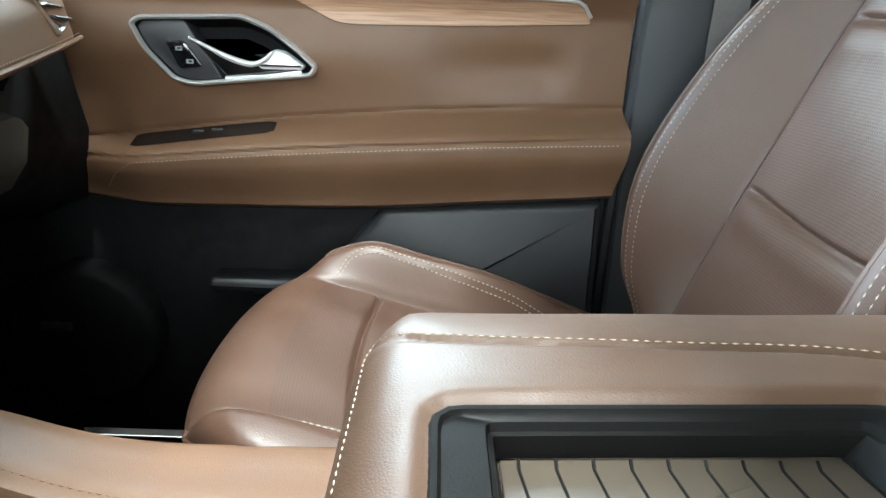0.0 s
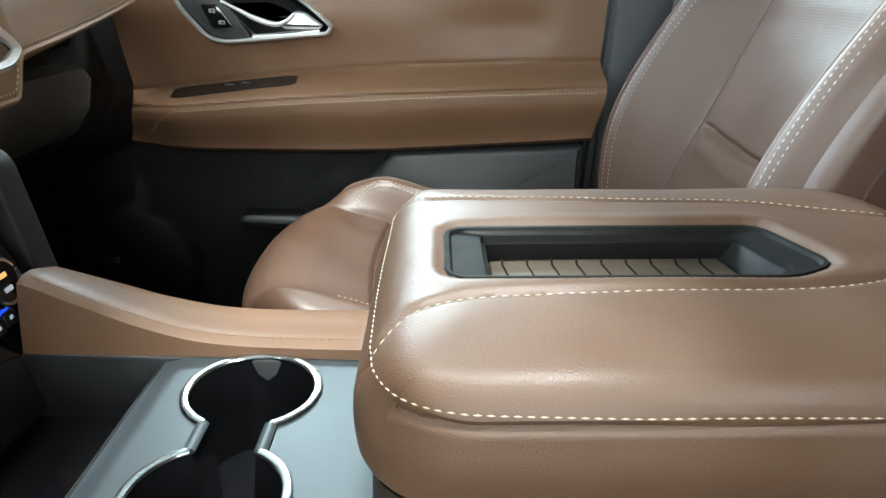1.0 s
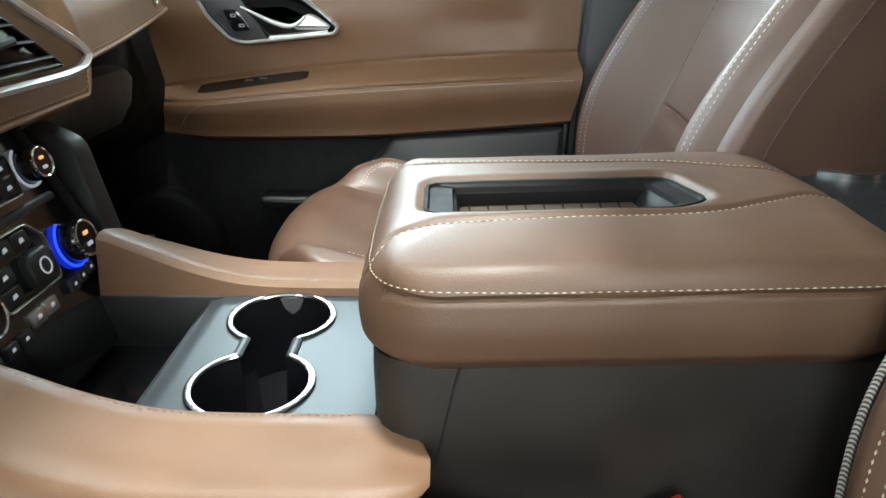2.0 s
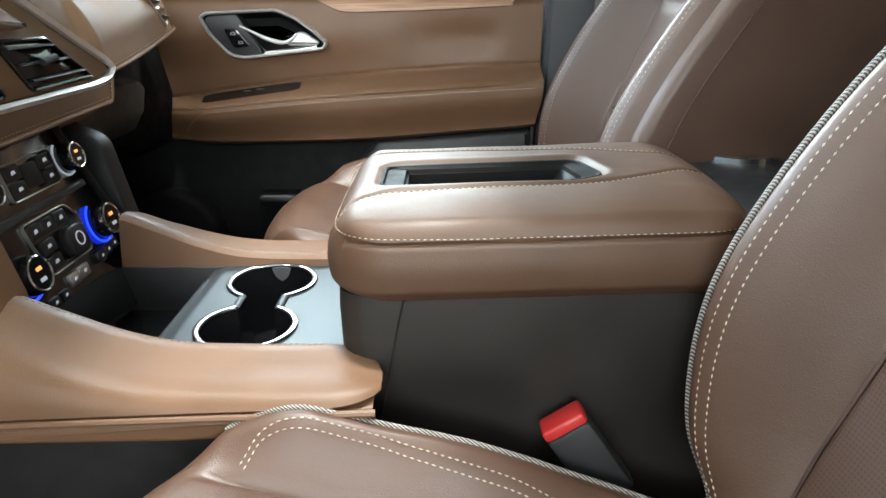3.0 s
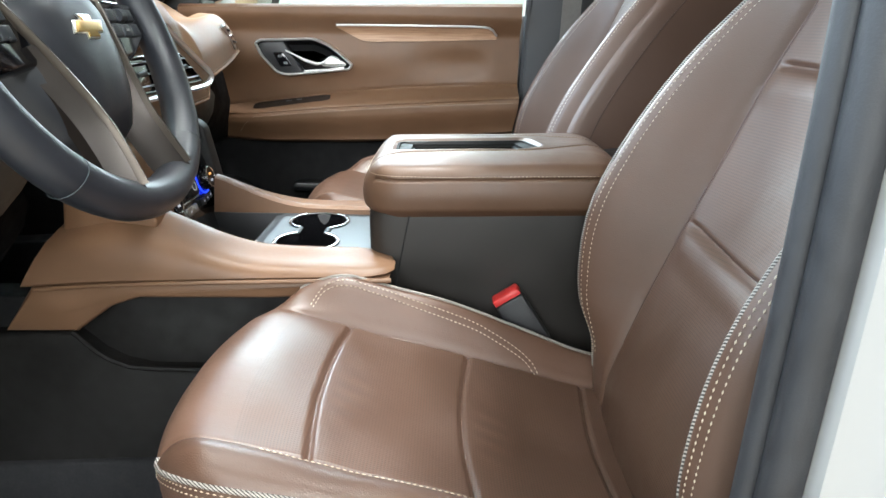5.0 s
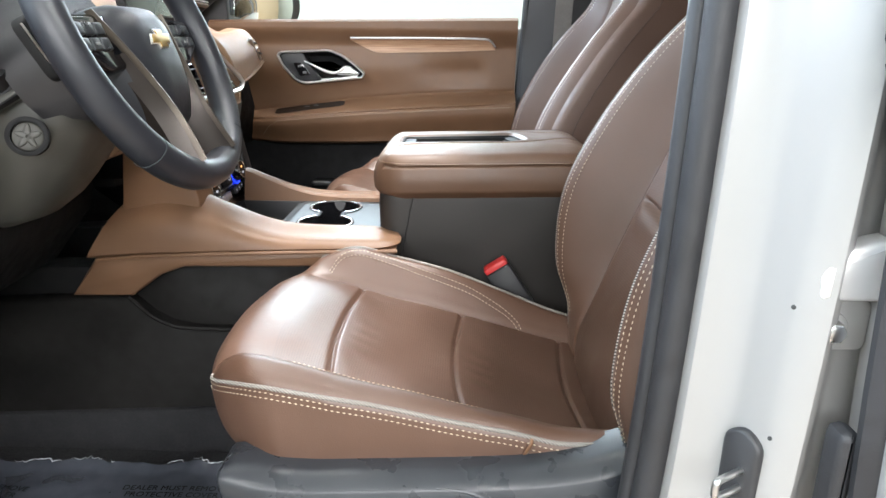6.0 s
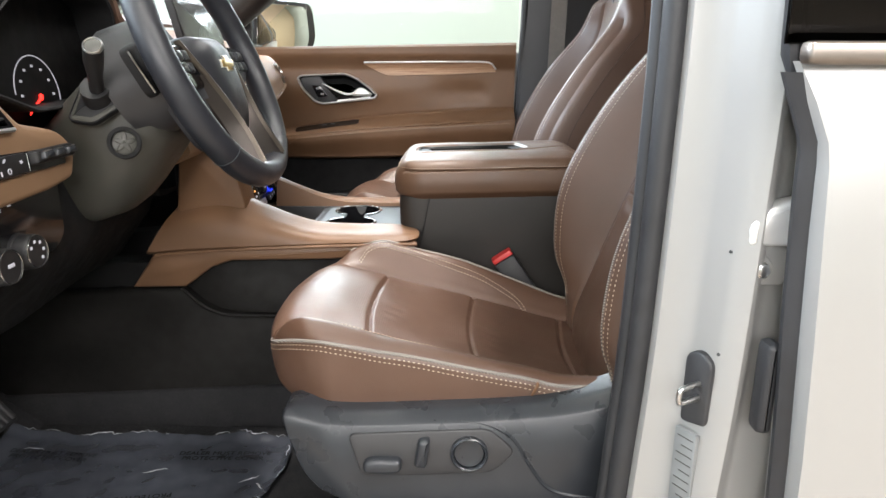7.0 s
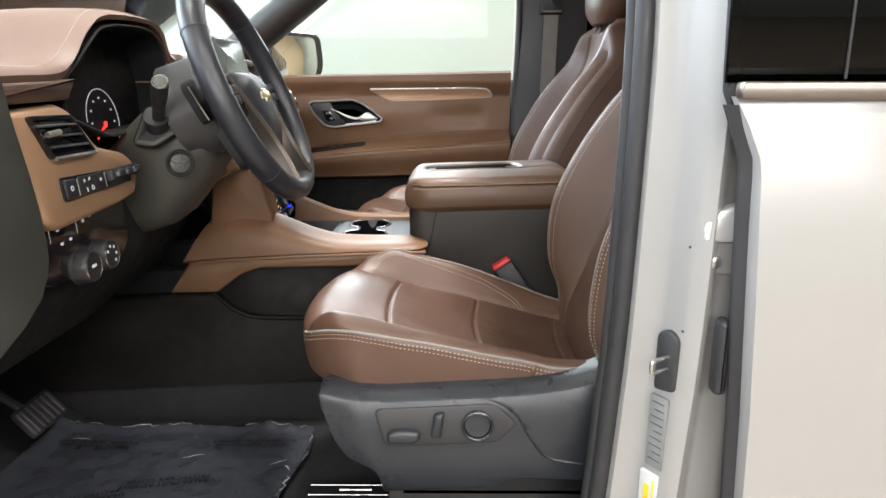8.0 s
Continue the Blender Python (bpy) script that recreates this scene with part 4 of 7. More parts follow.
# armrest bin
LIFT = 0.030  # the armrest rises slightly towards the rear
bm = bmesh.new()
rings = []
for z, g in ((0.58, -0.012), (0.80, -0.006), (0.95, 0.0), (1.040, 0.004), (1.060, 0.003)):
    pts = rounded([(-0.035 - g * 0.5, 0.104 - g), (0.62, 0.104 - g), (0.62, 2 * CY - 0.104 + g), (-0.035 - g * 0.5, 2 * CY - 0.104 + g)], 0.040, 5)
    rings.append([Vector((p.x, p.y, z + (LIFT * p.x + 0.003) * bump01(z, 0.9, 1.06))) for p in pts])
loft(bm, rings)
part("bin_body", bm, VINYL, console, "dark vinyl sides under the armrest")
bm = bmesh.new()
tube(bm, [(0.026, 0.0995, 1.062), (0.021, 0.1003, 1.04), (0.006, 0.1032, 0.96), (-0.006, 0.1056, 0.90), (-0.02, 0.110, 0.80)], 0.0012, 6)
part("bin_seam", bm, BLACK, console)


def lid_base(x):
    return 1.1385 + LIFT * x


def off_outline(x, y, line):
    """distance from an outline, by the nearest of its points"""
    return math.sqrt(min((x - a.x) ** 2 + (y - a.y) ** 2 for a in line)) if not in_poly(x, y, line) else 0.0


def lid_top(x, y):
    v = min(y, 2 * CY - y)
    z = lid_base(x) + 0.004 * math.sin(math.pi * min(1, max(0, (y - 0.09) / 0.30)))
    side, nose = max(0.0, 1 - (v - 0.091) / 0.070), max(0.0, 1 - (x + 0.043) / 0.062)
    z -= 0.010 * (side ** 6 + nose ** 6) ** (1 / 3)
    z += groove((y if y < CY else 2 * CY + 0.010 - y) - lid_line(x), 0.0035, 0.0028)
    z -= 0.010 * bump01(x, 0.29, 0.34)
    near = off_outline(x, y, TRAY)
    z -= 0.0035 * (1 - bump01(near, 0.001, 0.012)) - 0.0010 * math.exp(-((near - 0.014) / 0.007) ** 2)
    z += 0.0006 * math.sin(31 * x + 8 * y) * math.sin(37 * y - 12 * x)
    return z


def lid_line(x):
    return soft(x, [(-0.05, 0.125), (-0.035, 0.142), (-0.014, 0.158), (0.02, 0.166), (0.10, 0.171), (0.18, 0.174), (0.22, 0.181), (0.26, 0.196), (0.30, 0.210), (0.345, 0.214)])


armrest = Pad(-0.043, 0.340, 0.091, 2 * CY - 0.091, 0.028, 0.026, 0.015, 0.018, 0.075, lid_top, 0.058)
TRAY = resample(rounded([(0.002, 0.191), (0.188, 0.192), (0.217, 0.208), (0.201, 0.269), (0.002, 0.266)], 0.010, 4), 90)


def in_poly(x, y, poly):
    c = False
    for a, b in zip(poly, poly[1:] + poly[:1]):
        if (a[1] > y) != (b[1] > y) and x < (b[0] - a[0]) * (y - a[1]) / (b[1] - a[1]) + a[0]:
            c = not c
    return c


SMALL = inset(TRAY, -0.0015)


def armrest_bend(p, d):
    low = lid_base(p.x) - p.z
    k = 0.0
    if low > 0.012:
        k += 0.0040 * math.exp(-((low - 0.050) / 0.022) ** 2) - 0.012 * bump01(low, 0.066, 0.085)
        k -= 0.0034 * math.exp(-((low - 0.0245) / 0.0018) ** 2)
    v = Vector((max(0, abs(p.x - 0.148) - 0.15) * (1 if p.x > 0.148 else -1), max(0, abs(p.y - CY) - 0.10) * (1 if p.y > CY else -1), 0))
    return p + v.normalized() * k if v.length > 1e-6 else p


bm = bmesh.new()
armrest.mesh(bm, 150, 120, None, lambda x, y: in_poly(x, y, SMALL), wall=30, bend=armrest_bend)
bmesh.ops.recalc_face_normals(bm, faces=bm.faces)
lid_tree = BVHTree.FromBMesh(bm)
part("armrest_lid", bm, LIDSKIN, console, "padded brown leather armrest lid")
lines = []
for s in (1, -1):
    line = []
    for i in range(90):
        x = -0.036 + 0.368 * i / 89
        y = lid_line(x) - 0.0045
        hit = lid_tree.ray_cast(Vector((x, y if s > 0 else 2 * CY + 0.010 - y, 1.3)), Vector((0, 0, -1)))[0]
        line.append(hit + Vector((0, 0, 0.0005)))
    lines.append(line)
stitches("lid_stitching", lines, console, 0.0042, 0.0015, 0.00045)
edge = []
core = rounded([(0.32, 0.190), (0.045, 0.190), (0.045, 2 * CY - 0.190), (0.32, 2 * CY - 0.190)], 0.02, 8)
for c in resample(core, 420):
    out = Vector((min(0.0, c.x - 0.08) * 2.2, c.y - CY, 0))
    if c.x > 0.315:
        continue
    out = Vector((0, -1 if c.y < CY else 1, 0)) if c.x > 0.08 else out.normalized()
    at = Vector((c.x, c.y, lid_base(c.x) - 0.0205))
    hit = lid_tree.ray_cast(at + out * 0.5, -out)[0]
    if hit is not None:
        edge.append(hit + out * 0.0006)
first = max(range(len(edge)), key=lambda i: (edge[i] - edge[i - 1]).length)
stitches("edge_stitching", [edge[first:] + edge[:first]], console, 0.0042, 0.0014, 0.0005)

# tray set into the lid
slope = Matrix.Translation((0, 0, 1.1372)) @ Matrix(((1, 0, 0, 0), (0, 1, 0, 0), (LIFT, 0, 1, 0), (0, 0, 0, 1)))
bm = bmesh.new()
outer = inset(TRAY, -0.0045)
step = [Vector((p.x + 0.016 * (1 - bump01(p.x, 0.0, 0.05)) - 0.012 * bump01(p.x, 0.17, 0.21), p.y)) for p in inset(TRAY, 0.004)]
deep = [Vector((p.x + 0.003 * (1 - bump01(p.x, 0.0, 0.06)) - 0.010 * bump01(p.x, 0.15, 0.20), p.y)) for p in inset(step, 0.004)]
loops = [ring(bm, outer, -0.006, slope), ring(bm, outer, 0.0015, slope), ring(bm, inset(TRAY, -0.003), 0.0030, slope), ring(bm, inset(TRAY, -0.0005), 0.0026, slope), ring(bm, inset(TRAY, 0.001), 0.0004, slope), ring(bm, step, -0.0010, slope), ring(bm, inset(step, 0.0012), -0.0050, slope), ring(bm, inset(step, 0.0035), -0.0056, slope), ring(bm, deep, -0.018, slope)]
for a, b in zip(loops, loops[1:]):
    bridge(bm, a, b)
bm.faces.new(loops[-1])
part("lid_tray", bm, TRAYBLACK, console, "black plastic tray in the armrest lid")
bm = bmesh.new()
plate(bm, inset(deep, 0.0012), 0.0016, slope, 0.0006, -0.0179)
part("tray_floor", bm, TRAYMAT, console, "grey-tan ribbed tray floor")
for i in range(10):
    x = 0.036 + 0.0158 * i
    bm = bmesh.new()
    tube(bm, [slope @ Vector((x + 0.006, 0.2005, -0.0163)), slope @ Vector((x, 0.250, -0.0163)), slope @ Vector((x, 0.2545, -0.0140))], 0.0008, 5)
    part("tray_rib", bm, TRAYBLACK, console)
# rear of the console with a cup holder
bm = bmesh.new()
rings = []
for x, zz in ((0.30, 1.10), (0.345, 1.116), (0.40, 1.122), (0.50, 1.120), (0.55, 1.10), (0.64, 1.06)):
    pts = [(0.110, 0.95), (0.104, zz - 0.03), (0.120, zz - 0.006), (0.15, zz), (0.43, zz), (0.450, zz - 0.006), (0.458, zz - 0.03), (0.452, 0.95)]
    rings.append([Vector((x, y, z)) for y, z in pts])
loft(bm, rings)
part("rear_deck", bm, BLACK, console, "black plastic rear deck of the console")
bm = bmesh.new()
frame_ring(bm, circle(0.430, 0.394, 0.046, 36), circle(0.430, 0.394, 0.040, 36), 0.006, face_z(1.121), 0.0, 0.002)
part("rear_cup_ring", bm, CHROME, console, "chrome ring of the rear cup holder")
bm = bmesh.new()
plate(bm, circle(0.430, 0.394, 0.040, 36), 0.001, face_z(1.1215), 0.0005)
part("rear_cup_well", bm, GLOSS, console)
# knee panel: the leather side of the stack
body_panel("knee_panel", rounded([(-0.470, 1.02), (-0.33, 1.04), (-0.358, 1.15), (-0.452, 1.17)], 0.012), 0.14, 0.075, SADDLE, console, "brown leather knee panel")
body_panel("far_knee_panel", rounded([(-0.60, 1.00), (-0.34, 1.00), (-0.37, 1.14), (-0.45, 1.18), (-0.60, 1.16)], 0.012), 2 * CY - 0.06, 2 * CY - 0.09, BLACK, console)

# ---- passenger door ----
door = thing("passenger_door", "closed passenger door with brown leather trim and wood inlay", "car door")
HANDLE = rounded([(-0.427, 1.268), (-0.413, 1.278), (-0.272, 1.284), (-0.234, 1.269), (-0.197, 1.243), (-0.171, 1.219), (-0.179, 1.204), (-0.344, 1.186), (-0.372, 1.192), (-0.411, 1.234)], 0.012, 5)
HOLE = inset(HANDLE, 0.006)


def ledge(x):
    return soft(x, [(-0.62, 1.092), (-0.50, 1.108), (-0.40, 1.122), (-0.25, 1.142), (-0.10, 1.157), (0.05, 1.167), (0.28, 1.177)])


def arm_low(x):
    return soft(x, [(-0.62, 1.026), (-0.50, 1.025), (-0.37, 1.024), (-0.11, 1.030), (0.10, 1.046), (0.28, 1.060)])


def arm_out(x):
    return 0.062 * bump01(x, -0.56, -0.40) + 0.006


def door_y(x, z):
    """inner face of the leather trim"""
    zl, zb, a = ledge(x), arm_low(x), arm_out(x)
    y = 1.002
    y -= 0.030 * bump01(z, 1.29, 1.345)
    y -= 0.014 * math.exp(-((z - 1.235) / 0.05) ** 2) * bump01(-x, -0.05, 0.25) * bump01(x, -0.56, -0.45)
    y += 0.010 * math.exp(-((z - 1.225) / 0.03) ** 2) * bump01(x, -0.05, 0.12) * (1 - bump01(x, 0.14, 0.20))
    if z < zl:
        d = (zl - z) / max(zl - zb, 1e-3)
        rise = bump01(d, 0.0, 0.30)
        y -= a * rise * (1 - 0.32 * bump01(d, 0.45, 1.0))
        st = zl - 0.30 * (zl - zb)
        y += 0.0045 * math.exp(-((z - st) / 0.0035) ** 2)
    y += 0.002 * math.exp(-((z - zl) / 0.003) ** 2)
    y += 0.02 * bump01(-x, 0.50, 0.62)
    return y


bm = bmesh.new()
nx, nz = 150, 100
rows = []
for i in range(nx + 1):
    x = -0.62 + 0.882 * i / nx
    zb = arm_low(x)
    row = []
    for j in range(nz + 1):
        z = zb + (1.352 + 0.02 * (x + 0.6) - zb) * j / nz
        row.append(bm.verts.new((x - 0.018 * bump01(-z, -1.15, -1.0) * bump01(x, 0.2, 0.262), door_y(x, z), z)))
    # top roll and bottom tuck
    t = row[-1].co
    row += [bm.verts.new((x, t.y + 0.012, t.z + 0.008)), bm.verts.new((x, t.y + 0.05, t.z + 0.008))]
    b = row[0].co
    row = [bm.verts.new((b.x, 1.03, b.z - 0.004)), bm.verts.new((b.x, b.y + 0.012, b.z - 0.008))] + row
    rows.append(row)
for a, b in zip(rows, rows[1:]):
    for j in range(len(a) - 1):
        c = (a[j].co + b[j + 1].co) / 2
        if in_poly(c.x, c.z, HOLE) and 2 < j < nz:
            continue
        bm.faces.new((a[j], b[j], b[j + 1], a[j + 1]))
part("trim_panel", bm, SADDLE, door, "brown leather door trim with an armrest ledge")
seam = [(-0.475, 1.040), (-0.455, 1.064)] + [(x, ledge(x) - 0.30 * (ledge(x) - arm_low(x)) - 0.006) for x in [-0.425 + 0.675 * k / 80 for k in range(81)]]
stitches("armrest_stitching", [[(x, door_y(x, z) - 0.0012, z) for x, z in seam]], door, 0.0042, 0.0018, 0.0007)
line = [(-0.50 + 0.755 * i / 120, 0, 0) for i in range(121)]
line = [(x, door_y(x, ledge(x) - 0.34 * (ledge(x) - arm_low(x))) - 0.0012, ledge(x) - 0.34 * (ledge(x) - arm_low(x))) for x, _, _ in line]
# wood inlay with its bright strip
bm = bmesh.new()
tops, bots = [], []
for i in range(41):
    x = -0.212 + 0.413 * i / 40
    zt_ = soft(x, [(-0.215, 1.3145), (-0.05, 1.3165), (0.10, 1.3175), (0.175, 1.316), (0.19, 1.310), (0.203, 1.293)])
    zb_ = soft(x, [(-0.215, 1.313), (-0.165, 1.287), (-0.142, 1.278), (-0.10, 1.277), (0.05, 1.281), (0.203, 1.289)])
    tops.append((x, zt_)), bots.append((x, zb_))
rows = []
for (x, a), (_, b) in zip(tops, bots):
    rows.append([Vector((x, door_y(x, a + (b - a) * k / 8) - 0.004, a + (b - a) * k / 8)) for k in range(9)] + [Vector((x, door_y(x, b) + 0.002, b - 0.001))])
loft(bm, rows, closed=False)
part("wood_inlay", bm, WOOD, door, "light open-pore wood inlay")
bm = bmesh.new()
tube(bm, [(x, door_y(x, z) - 0.0065, z + 0.0015) for x, z in tops], 0.0030, 8)
part("bright_strip", bm, BEZEL, door, "satin metal strip over the wood")
# inner handle
hy = 0.985
bm = bmesh.new()
frame_ring(bm, HANDLE, inset(HANDLE, 0.0065), 0.011, face_y(hy + 0.006), 0.0, 0.004)
part("handle_bezel", bm, BEZEL, door, "chrome handle bezel")
bm = bmesh.new()
rim = inset(HANDLE, 0.0060)
loops = [ring(bm, rim, 0.008, face_y(hy + 0.004)), ring(bm, inset(HANDLE, 0.0085), -0.002, face_y(hy + 0.004)), ring(bm, inset(HANDLE, 0.018), -0.034, face_y(hy)), ring(bm, inset(HANDLE, 0.034), -0.040, face_y(hy))]
for a, b in zip(loops, loops[1:]):
    bridge(bm, a, b)
bm.faces.new(loops[-1])
part("handle_cup", bm, DARK, door, "dark handle recess")
bm = bmesh.new()
plate(bm, rounded([(-0.417, 1.262), (-0.408, 1.271), (-0.352, 1.274), (-0.302, 1.195), (-0.344, 1.193), (-0.367, 1.199), (-0.404, 1.236)], 0.006, 4), 0.030, face_y(hy + 0.030), 0.002)
lock_plate = part("lock_plate", bm, CHARCOAL, door, "dark grey plate under the lock switch")
bm = bmesh.new()
plate(bm, rounded([(-0.380, 1.246), (-0.353, 1.246), (-0.329, 1.212), (-0.362, 1.208)], 0.006, 4), 0.003, face_y(hy), 0.0012)
part("lock_switch", bm, GLOSS, lock_plate, "black lock switch")
for u, v in ((-0.361, 1.236), (-0.347, 1.219)):
    bm = bmesh.new()
    frame_ring(bm, rounded([(u - 0.005, v - 0.003), (u + 0.005, v - 0.003), (u + 0.005, v + 0.003), (u - 0.005, v + 0.003)], 0.001, 2), rounded([(u - 0.002, v - 0.001), (u + 0.003, v - 0.001), (u + 0.003, v + 0.001), (u - 0.002, v + 0.001)], 0.0005, 2), 0.0008, face_y(hy - 0.003))
    part("lock_symbol", bm, LABEL, lock_plate)
# greyer blade, brighter rims and end: one lever's reflections put into its colours
bm = bmesh.new()
plate(bm, rounded([(-0.345, 1.250), (-0.298, 1.228), (-0.262, 1.219), (-0.240, 1.224), (-0.192, 1.217), (-0.197, 1.2115), (-0.298, 1.1995)], 0.004, 3), 0.010, face_y(hy + 0.008), 0.003)
lever = part("handle_lever", bm, RINGMETAL, door, "satin pull lever, its dark reflection put into a greyer blade")
bm = bmesh.new()
tube(bm, smooth_line([(-0.346, hy - 0.004, 1.251), (-0.320, hy - 0.005, 1.239), (-0.294, hy - 0.006, 1.227), (-0.264, hy - 0.007, 1.219), (-0.246, hy - 0.008, 1.224), (-0.232, hy - 0.008, 1.236)], 6), lambda t: 0.0022 + 0.0022 * math.sin(math.pi * t) ** 2, 10)
part("lever_rim", bm, BEZEL, lever, "bright upper edge of the lever")
bm = bmesh.new()
tube(bm, [(-0.300, hy - 0.002, 1.199), (-0.245, hy - 0.003, 1.2035), (-0.194, hy - 0.003, 1.211)], 0.0020, 8)
part("lever_rim", bm, BEZEL, lever, "bright lower edge of the lever")
bm = bmesh.new()
plate(bm, rounded([(-0.256, 1.219), (-0.243, 1.227), (-0.231, 1.240), (-0.216, 1.238), (-0.188, 1.219), (-0.194, 1.2125), (-0.250, 1.2125)], 0.006, 4), 0.013, face_y(hy + 0.006), 0.005)
part("lever_end", bm, BEZEL, lever, "bright thick end of the lever")
# window switch panel on the ledge
bm = bmesh.new()
rows = []
for i in range(21):
    x = -0.437 + 0.203 * i / 20
    zl = ledge(x)
    w = 0.0062 * (1 - 0.3 * abs(2 * i / 20 - 1) ** 16)
    rows.append([Vector((x, door_y(x, zl - 0.010 + k * w) - 0.0025, zl - 0.010 + k * w)) for k in (-1, -0.5, 0, 0.5, 1)])
loft(bm, rows, closed=False)
part("window_switch_panel", bm, GLOSS, door, "gloss black window switch panel")
for x in (-0.345, -0.318):
    bm = bmesh.new()
    zl = ledge(x)
    box(bm, (x - 0.008, zl - 0.0125, 0), (x + 0.008, zl - 0.0065, 0.005), 0.001, face_y(door_y(x, zl - 0.008)))
    part("window_switch", bm, CHARCOAL, door)
# lower panel and speaker panel
body_panel("lower_panel", [Vector(p) for p in [(-0.75, 0.60), (0.262, 0.60), (0.248, 1.055), (-0.11, 1.022), (-0.51, 1.02), (-0.75, 1.02)]], 1.05, 1.008, DARK, door, "black plastic lower door panel")
bm = bmesh.new()
plate(bm, rounded([(-0.078, 1.021), (0.244, 1.043), (0.250, 0.70), (-0.30, 0.70), (-0.132, 0.958)], 0.012), 0.040, face_y(1.012), 0.012)
part("speaker_panel", bm, CHARCOAL, door, "charcoal speaker panel")
bm = bmesh.new()
box(bm, (-0.34, 0.88, 0.0), (-0.20, 0.905, 0.05), 0.008, face_y(1.01))
part("map_pocket", bm, BLACK, door)
bm = bmesh.new()
plate(bm, circle(-0.54, 0.80, 0.115, 48), 0.050, face_y(1.01), 0.016)
part("speaker_grille", bm, DARK, door, "round black speaker grille")
bm = bmesh.new()
plate(bm, rounded([(-0.600, 0.812), (-0.553, 0.812), (-0.553, 0.825), (-0.600, 0.825)], 0.002, 2), 0.003, face_y(0.9598), 0.001)
part("speaker_badge", bm, SATIN, door, "small metal speaker badge")
# outer skin below the glass and the dark edge of the door
body_panel("outer_skin", [Vector(p) for p in [(-0.78, 0.55), (0.29, 0.55), (0.29, 1.35), (-0.78, 1.33)]], 1.17, 1.06, PAINT, door, "white painted outer skin")
bm = bmesh.new()
tube(bm, smooth_line([(0.262, 1.02, 0.70), (0.266, 1.02, 1.0), (0.276, 1.015, 1.2), (0.284, 1.01, 1.36), (0.288, 1.0, 1.60), (0.27, 0.97, 1.80)], 6), 0.011, 8)
part("door_seal", bm, RUBBER, door, "black rubber door seal")
bm = bmesh.new()
plate(bm, [Vector(p) for p in [(-0.62, 1.345), (0.272, 1.358), (0.276, 1.78), (-0.12, 1.80)]], 0.005, face_y(1.055), 0.001)
ob = part("window_glass", bm, GLASS, door, "clear side window glass")
ob.visible_shadow = False
bm = bmesh.new()
tube(bm, [(-0.79, 1.04, 1.36), (-0.09, 1.04, 1.80), (0.27, 1.04, 1.80)], 0.016, 8)
part("window_frame", bm, BLACK, door, "black window frame")
body_panel("mirror_sail", rounded([(-0.79, 1.345), (-0.575, 1.345), (-0.575, 1.49)], 0.01, 3), 1.052, 1.03, BLACK, door, "black corner cover at the mirror")

# far pillar with belt
pillar = tagged(body_panel("pillar_far", [Vector(p) for p in [(0.272, 0.58), (0.46, 0.58), (0.50, 1.2), (0.53, 1.86), (0.285, 1.86), (0.282, 1.36), (0.272, 1.05)]], 1.06, 1.0, CHARCOAL), "dark grey centre pillar trim beyond the passenger seat", "pillar", kind="structure")
belt = thing("seat_belt", "grey-brown seat belt hanging from a black pillar guide", "seat belt")
bm = bmesh.new()
rings = []
for p, w in ((( 0.388, 0.985, 1.05), 0.024), ((0.386, 0.985, 1.28), 0.024), ((0.392, 0.985, 1.57), 0.024)):
    rings.append([Vector((p[0] + s * w, p[1] + o, p[2])) for s, o in ((-1, 0), (-1, -0.002), (1, -0.002), (1, 0))])
loft(bm, rings)
part("webbing", bm, BELT, belt)
bm = bmesh.new()
plate(bm, rounded([(0.352, 1.555), (0.432, 1.555), (0.425, 1.63), (0.36, 1.63)], 0.012), 0.02, face_y(0.998), 0.005)
part("guide", bm, BLACK, belt, "black belt guide")
bm = bmesh.new()
tube(bm, [(0.362, 0.974, 1.566), (0.424, 0.974, 1.566)], 0.004, 8)
part("guide_bar", bm, SATIN, belt)

# second row door and seat glimpsed behind
body_panel("rear_trim", [Vector(p) for p in [(0.47, 0.60), (1.5, 0.60), (1.5, 1.36), (0.49, 1.36)]], 1.07, 1.01, SADDLE)
rear = bpy.data.objects["rear_trim"]
rear.name = "rear_passenger_door"
tagged(rear, "brown leather rear passenger door trim", "car door")
bm = bmesh.new()
plate(bm, [Vector(p) for p in [(0.49, 1.36), (1.5, 1.37), (1.5, 1.80), (0.50, 1.80)]], 0.005, face_y(1.055), 0.001)
tagged(part("rear_window_far", bm, DARKGLASS), "dark privacy glass of the rear passenger door", "window", kind="structure")

# ---- dashboard ----
dash = thing("dashboard", "brown leather dashboard with vents, switches and instruments", "dashboard")


def dash_low(y):
    """height of the stitched lower edge"""
    step = bump01(y, 0.462, 0.490)
    return (1.174 + 0.027 * (y - 0.245)) * (1 - step) + (1.216 + 0.095 * (y - 0.488)) * step


def dash_lip(y):
    """how far back the lower edge stands"""
    return -0.380 - 0.004 * bump01(y, 0.46, 0.50) - 0.052 * max(0.0, (y - 0.45) / 0.42) ** 1.6


